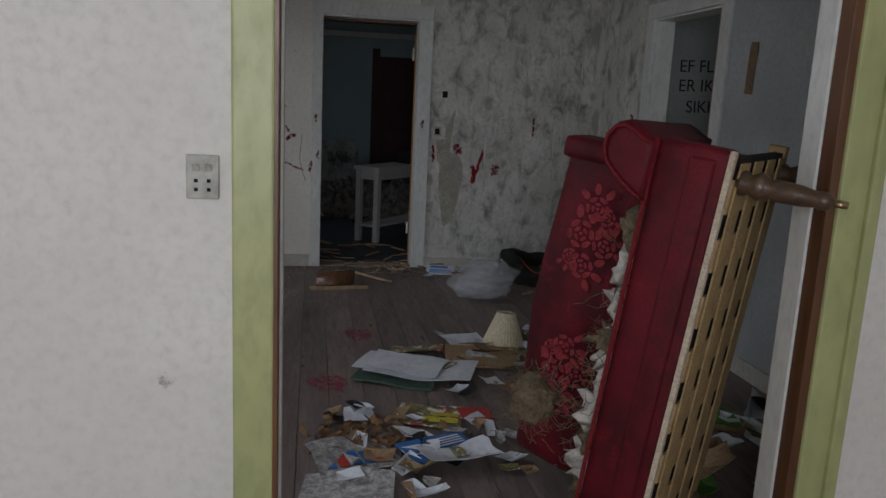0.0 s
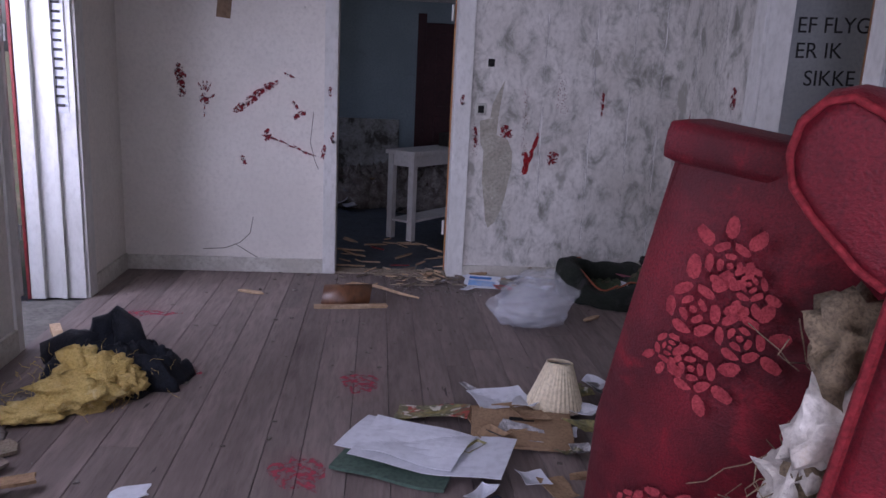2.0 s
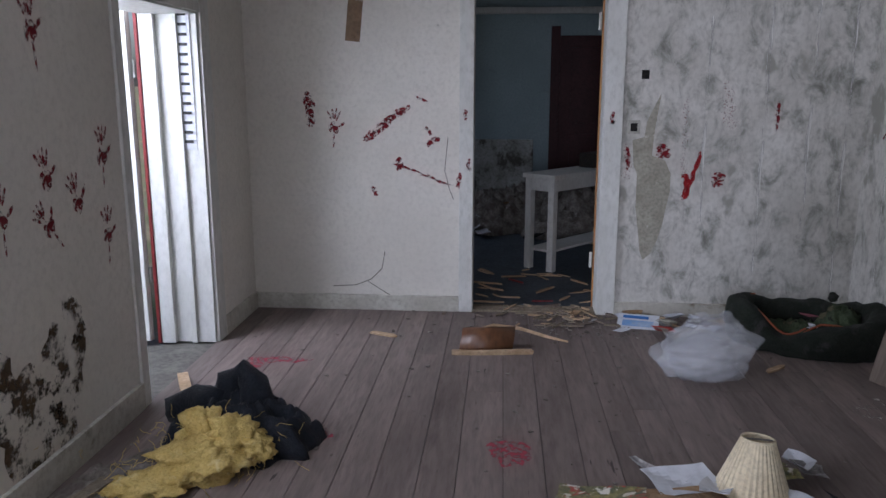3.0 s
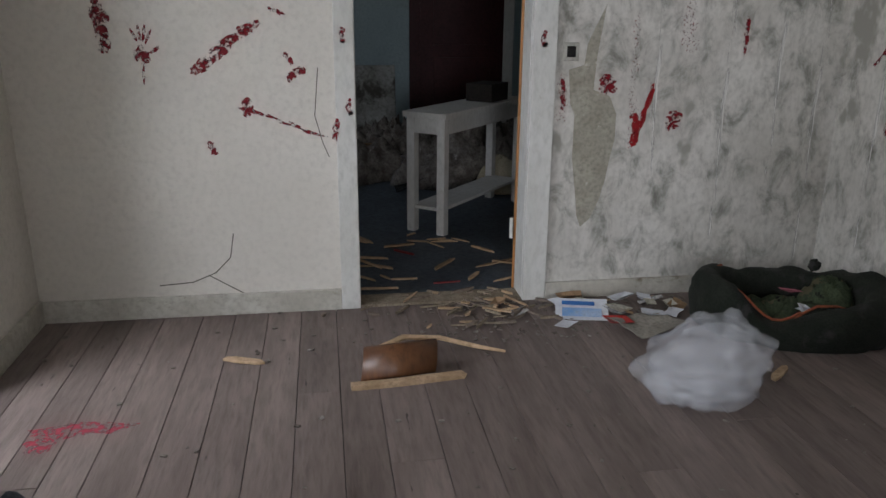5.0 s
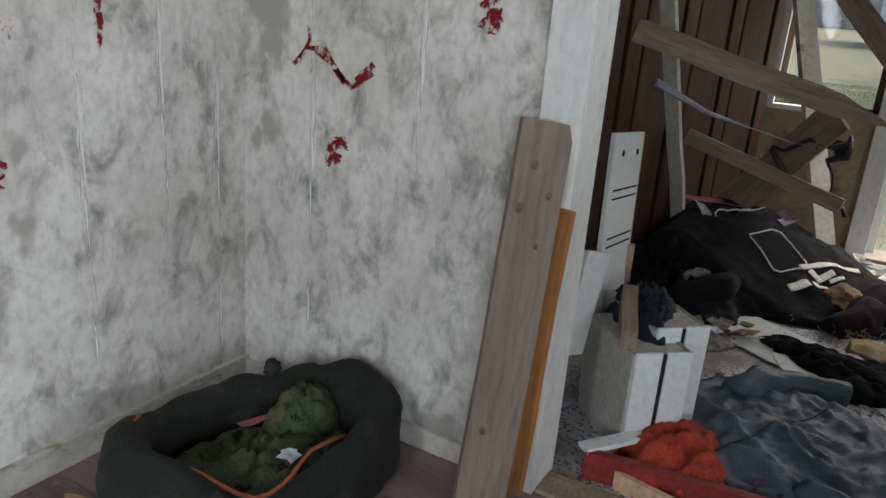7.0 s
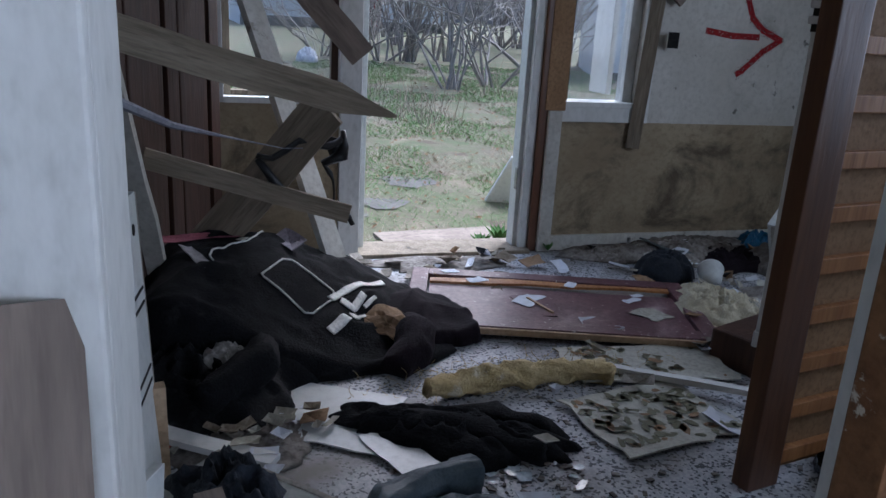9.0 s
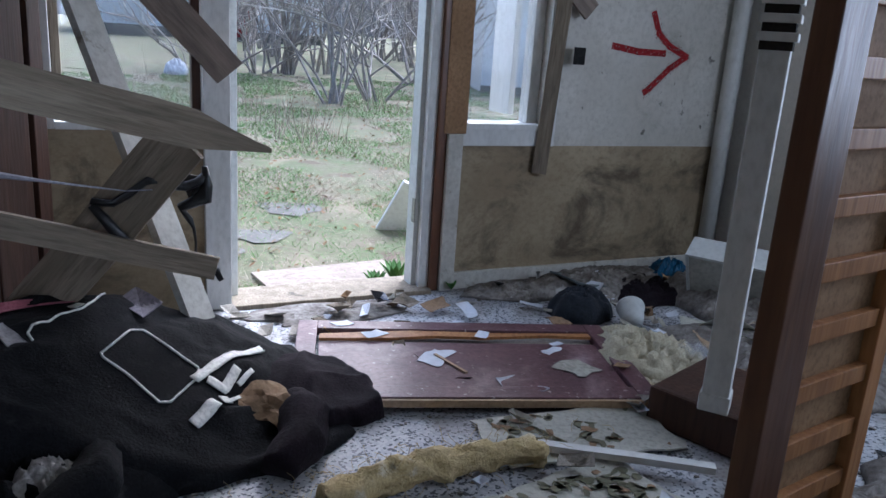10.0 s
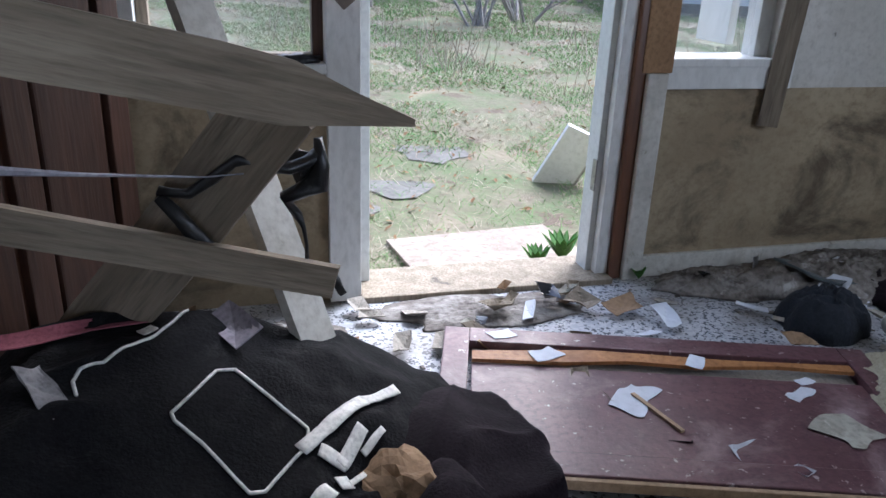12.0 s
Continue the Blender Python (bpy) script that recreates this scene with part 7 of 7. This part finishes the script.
for i, (x, y, a, b) in enumerate(((7.7, 3.95, 0.3, 0.2), (8.4, 3.55, 0.34, 0.24), (7.35, 4.3, 0.22, 0.2))):
    bm = bmesh.new()
    ellipse(bm, 0, 0, a, b, 0.2 * i, i, 0.4, 18)
    for v in bm.verts:
        v.co.z *= 2
    solid("stepping_stone", bm, stone_mat, "flat grey stepping stone sunk in the grass", "stone", pose(x, y, ground_z(x, y)), group="stepping stones")
wd = thing("white_door_leaf", pose(7.6, 3.0, -0.15, -14, -24, 80), "white door leaf lying tilted in the grass", "door leaf")
part("leaf", block(-0.12, -0.02, 0, 0.12, 0.02, 0.42, 0.004), laminate, wd)
part("edge", block(-0.121, -0.021, -0.001, -0.105, 0.021, 0.42), steel, wd)
for i, (x, y, s) in enumerate(((6.35, 3.58, 0.12), (6.4, 3.44, 0.16), (6.28, 4.52, 0.14), (5.9, 3.34, 0.06))):
    weed = bmesh.new()
    for k in range(14):
        a, t = k * 2.4, 0.5 + 0.5 * ((k * 7) % 5) / 5
        m = Matrix.Translation((0, 0, 0.01)) @ pose(0, 0, 0, 0, -25 - 45 * t, math.degrees(a))
        weed.faces.new([weed.verts.new(m @ Vector(p)) for p in ((0, 0, 0), (0.4 * s, -0.13 * s, 0.02 * s), (0.8 * s, -0.08 * s, 0), (s, 0, -0.05 * s), (0.8 * s, 0.08 * s, 0), (0.4 * s, 0.13 * s, 0.02 * s))])
    solid("weed", weed, weed_mat, "green leafy weed by the door sill", "weed", pose(x, y, -0.12 if x > 6.2 else 0.0), group="weeds by the door")


def shrub(seed, h, stems, spread):
    r = random.Random(seed)
    trunk, twigs = bmesh.new(), bmesh.new()

    def grow(p, d, length, rad, depth):
        pts, n = [p.copy()], 5
        for k in range(n):
            d = (d + Vector((r.gauss(0, 0.16), r.gauss(0, 0.16), r.gauss(0.03, 0.1)))).normalized()
            p = p + d * length / n
            pts.append(p.copy())
            if depth < 3 and k > 0 and r.random() < 0.85:
                nd = (d + Vector((r.gauss(0, 0.65), r.gauss(0, 0.65), r.gauss(0.05, 0.4)))).normalized()
                grow(p, nd, length * r.uniform(0.4, 0.7), rad * 0.55, depth + 1)
        tube(trunk if depth < 2 else twigs, pts, [rad * (1 - 0.75 * k / n) for k in range(n + 1)], 5 if depth < 2 else 3, False)

    for k in range(stems):
        a = r.uniform(0, math.tau)
        grow(Vector((0.15 * math.cos(a), 0.15 * math.sin(a), -0.05)), Vector((spread * math.cos(a) * r.random(), spread * math.sin(a) * r.random(), 1)).normalized(), h * r.uniform(0.6, 1), 0.035 * r.uniform(0.5, 1.1), 0)
    return trunk, twigs


kinds = []
for i, (h, st, sp) in enumerate(((3.6, 9, 0.7), (3.0, 8, 0.9), (4.2, 6, 0.4))):
    tr, tw = shrub(20 + i, h, st, sp)
    t = thing("bare_shrub", pose(0, 0, 0), "leafless grey shrub with many thin stems", "shrub", "shrubs in the garden")
    part("trunk", tr, bark, t)
    part("crown", tw, twig, t, "thin bare twigs")
    kinds.append(t)
spots = [(14.8, 1.2, 0), (15.6, 0.2, 1), (17.5, 2.5, 2)]
for t, (x, y, k) in zip(kinds, spots):
    t.matrix_basis = pose(x, y, ground_z(x, y), 0, 0, 70 * k)
r2 = random.Random(9)
for i in range(34):
    d = r2.uniform(18, 34)
    a = radians(r2.uniform(-26, 8))
    x, y = 2.6 + d * math.cos(a), 4.9 + d * math.sin(a)
    if a > radians(-6) and d < 30:
        continue
    copy_thing(kinds[i % 3], pose(x, y, ground_z(x, y), 0, 0, r2.uniform(0, 360)) @ Matrix.Scale(r2.uniform(0.9, 1.5), 4))
for i in range(8):
    x, y = -4.5 - 1.3 * i, 5.6 + 1.0 * i + r2.uniform(-0.8, 0.8)
    copy_thing(kinds[i % 3], pose(x, y, ground_z(x, y), 0, 0, r2.uniform(0, 360)))


def shed(m, w, d, h, label):
    s = thing("white_outbuilding", m, label, "building")
    part("wall", block(-d, 0, -0.5, 0, w, h), stucco, s)
    rf = bmesh.new()
    bx(rf, -d - 0.25, -0.25, h, 0.25, w + 0.25, h + 0.14)
    part("roof", rf, roof_dark, s, "dark flat roof edge")
    part("plinth", block(-0.02, 0.0, -0.5, 0.03, w, 0.25), stone_mat, s)
    return s


shed(pose(18.0, -3.2, 0.1, 0, 0, 160) , 7.0, 4.0, 2.3, "white rendered outbuilding beyond the garden")
far_shed = shed(pose(36.0, 3.9, 0.85, 0, 0, 184), 9.0, 5.0, 3.2, "long white outbuilding far across the garden")
part("door", block(0.0, 5.0, 0.0, 0.05, 6.0, 2.2), red_wood, far_shed, "red door")
rubbish = solid("white_rubbish_sack", heap(0.35, 0.25, 0.3, 151, 16, 40, 0.3, 0.5, 4), paper_white, "white plastic sack dumped in the grass", "sack", pose(19.5, 3.1, ground_z(19.5, 3.1)), True)
bm = bmesh.new()
for k in range(41):
    a = radians(-70 + 3.5 * k)
    for z in (-1, 4.6 + 1.6 * noise.noise(Vector((k * 0.5, 0, 0)))):
        bm.verts.new((2 + 58 * math.cos(a), 4 + 58 * math.sin(a), z))
bm.verts.ensure_lookup_table()
for k in range(40):
    bm.faces.new((bm.verts[2 * k], bm.verts[2 * k + 2], bm.verts[2 * k + 3], bm.verts[2 * k + 1]))
structure("backdrop", bm, woods_mat, "grey-brown leafless wood in the distance")

# the porch and the garden stand at a slight angle to the house
PORCH = Matrix.Translation((4.85, 4.885, 0)) @ Matrix.Rotation(radians(2.75), 4, "Z") @ Matrix.Scale(1.06, 4) @ Matrix.Translation((-4.954, -4.898, 0))
for ob in (set(scene.objects) - indoors - by_doorway) | {porch_floor, porch_s, outer, outer2}:
    if ob.parent is None:
        ob.matrix_basis = PORCH @ ob.matrix_basis

# ---- floorboards ----
def boards(parent, x0, x1, y0, y1, seed):
    r = random.Random(seed)
    x = x0
    while x < x1 - 0.02:
        w = min(r.uniform(0.125, 0.175), x1 - x)
        cuts = [y0, r.uniform(y0 + 0.8, y1 - 0.8), y1] if r.random() < 0.55 else [y0, y1]
        for a, b in zip(cuts, cuts[1:]):
            bm = block(x + 0.0013, a + 0.001, -0.03, x + w - 0.0013, b - 0.001, 0.0015 * r.random(), 0.0015)
            part("floorboard", bm, floor_board, parent)
        x += w


boards(floor, -1.26, 2.45, 1.68, 6.28, 1)
boards(hall_floor, -1.6, 2.45, -1.9, 1.68, 2)
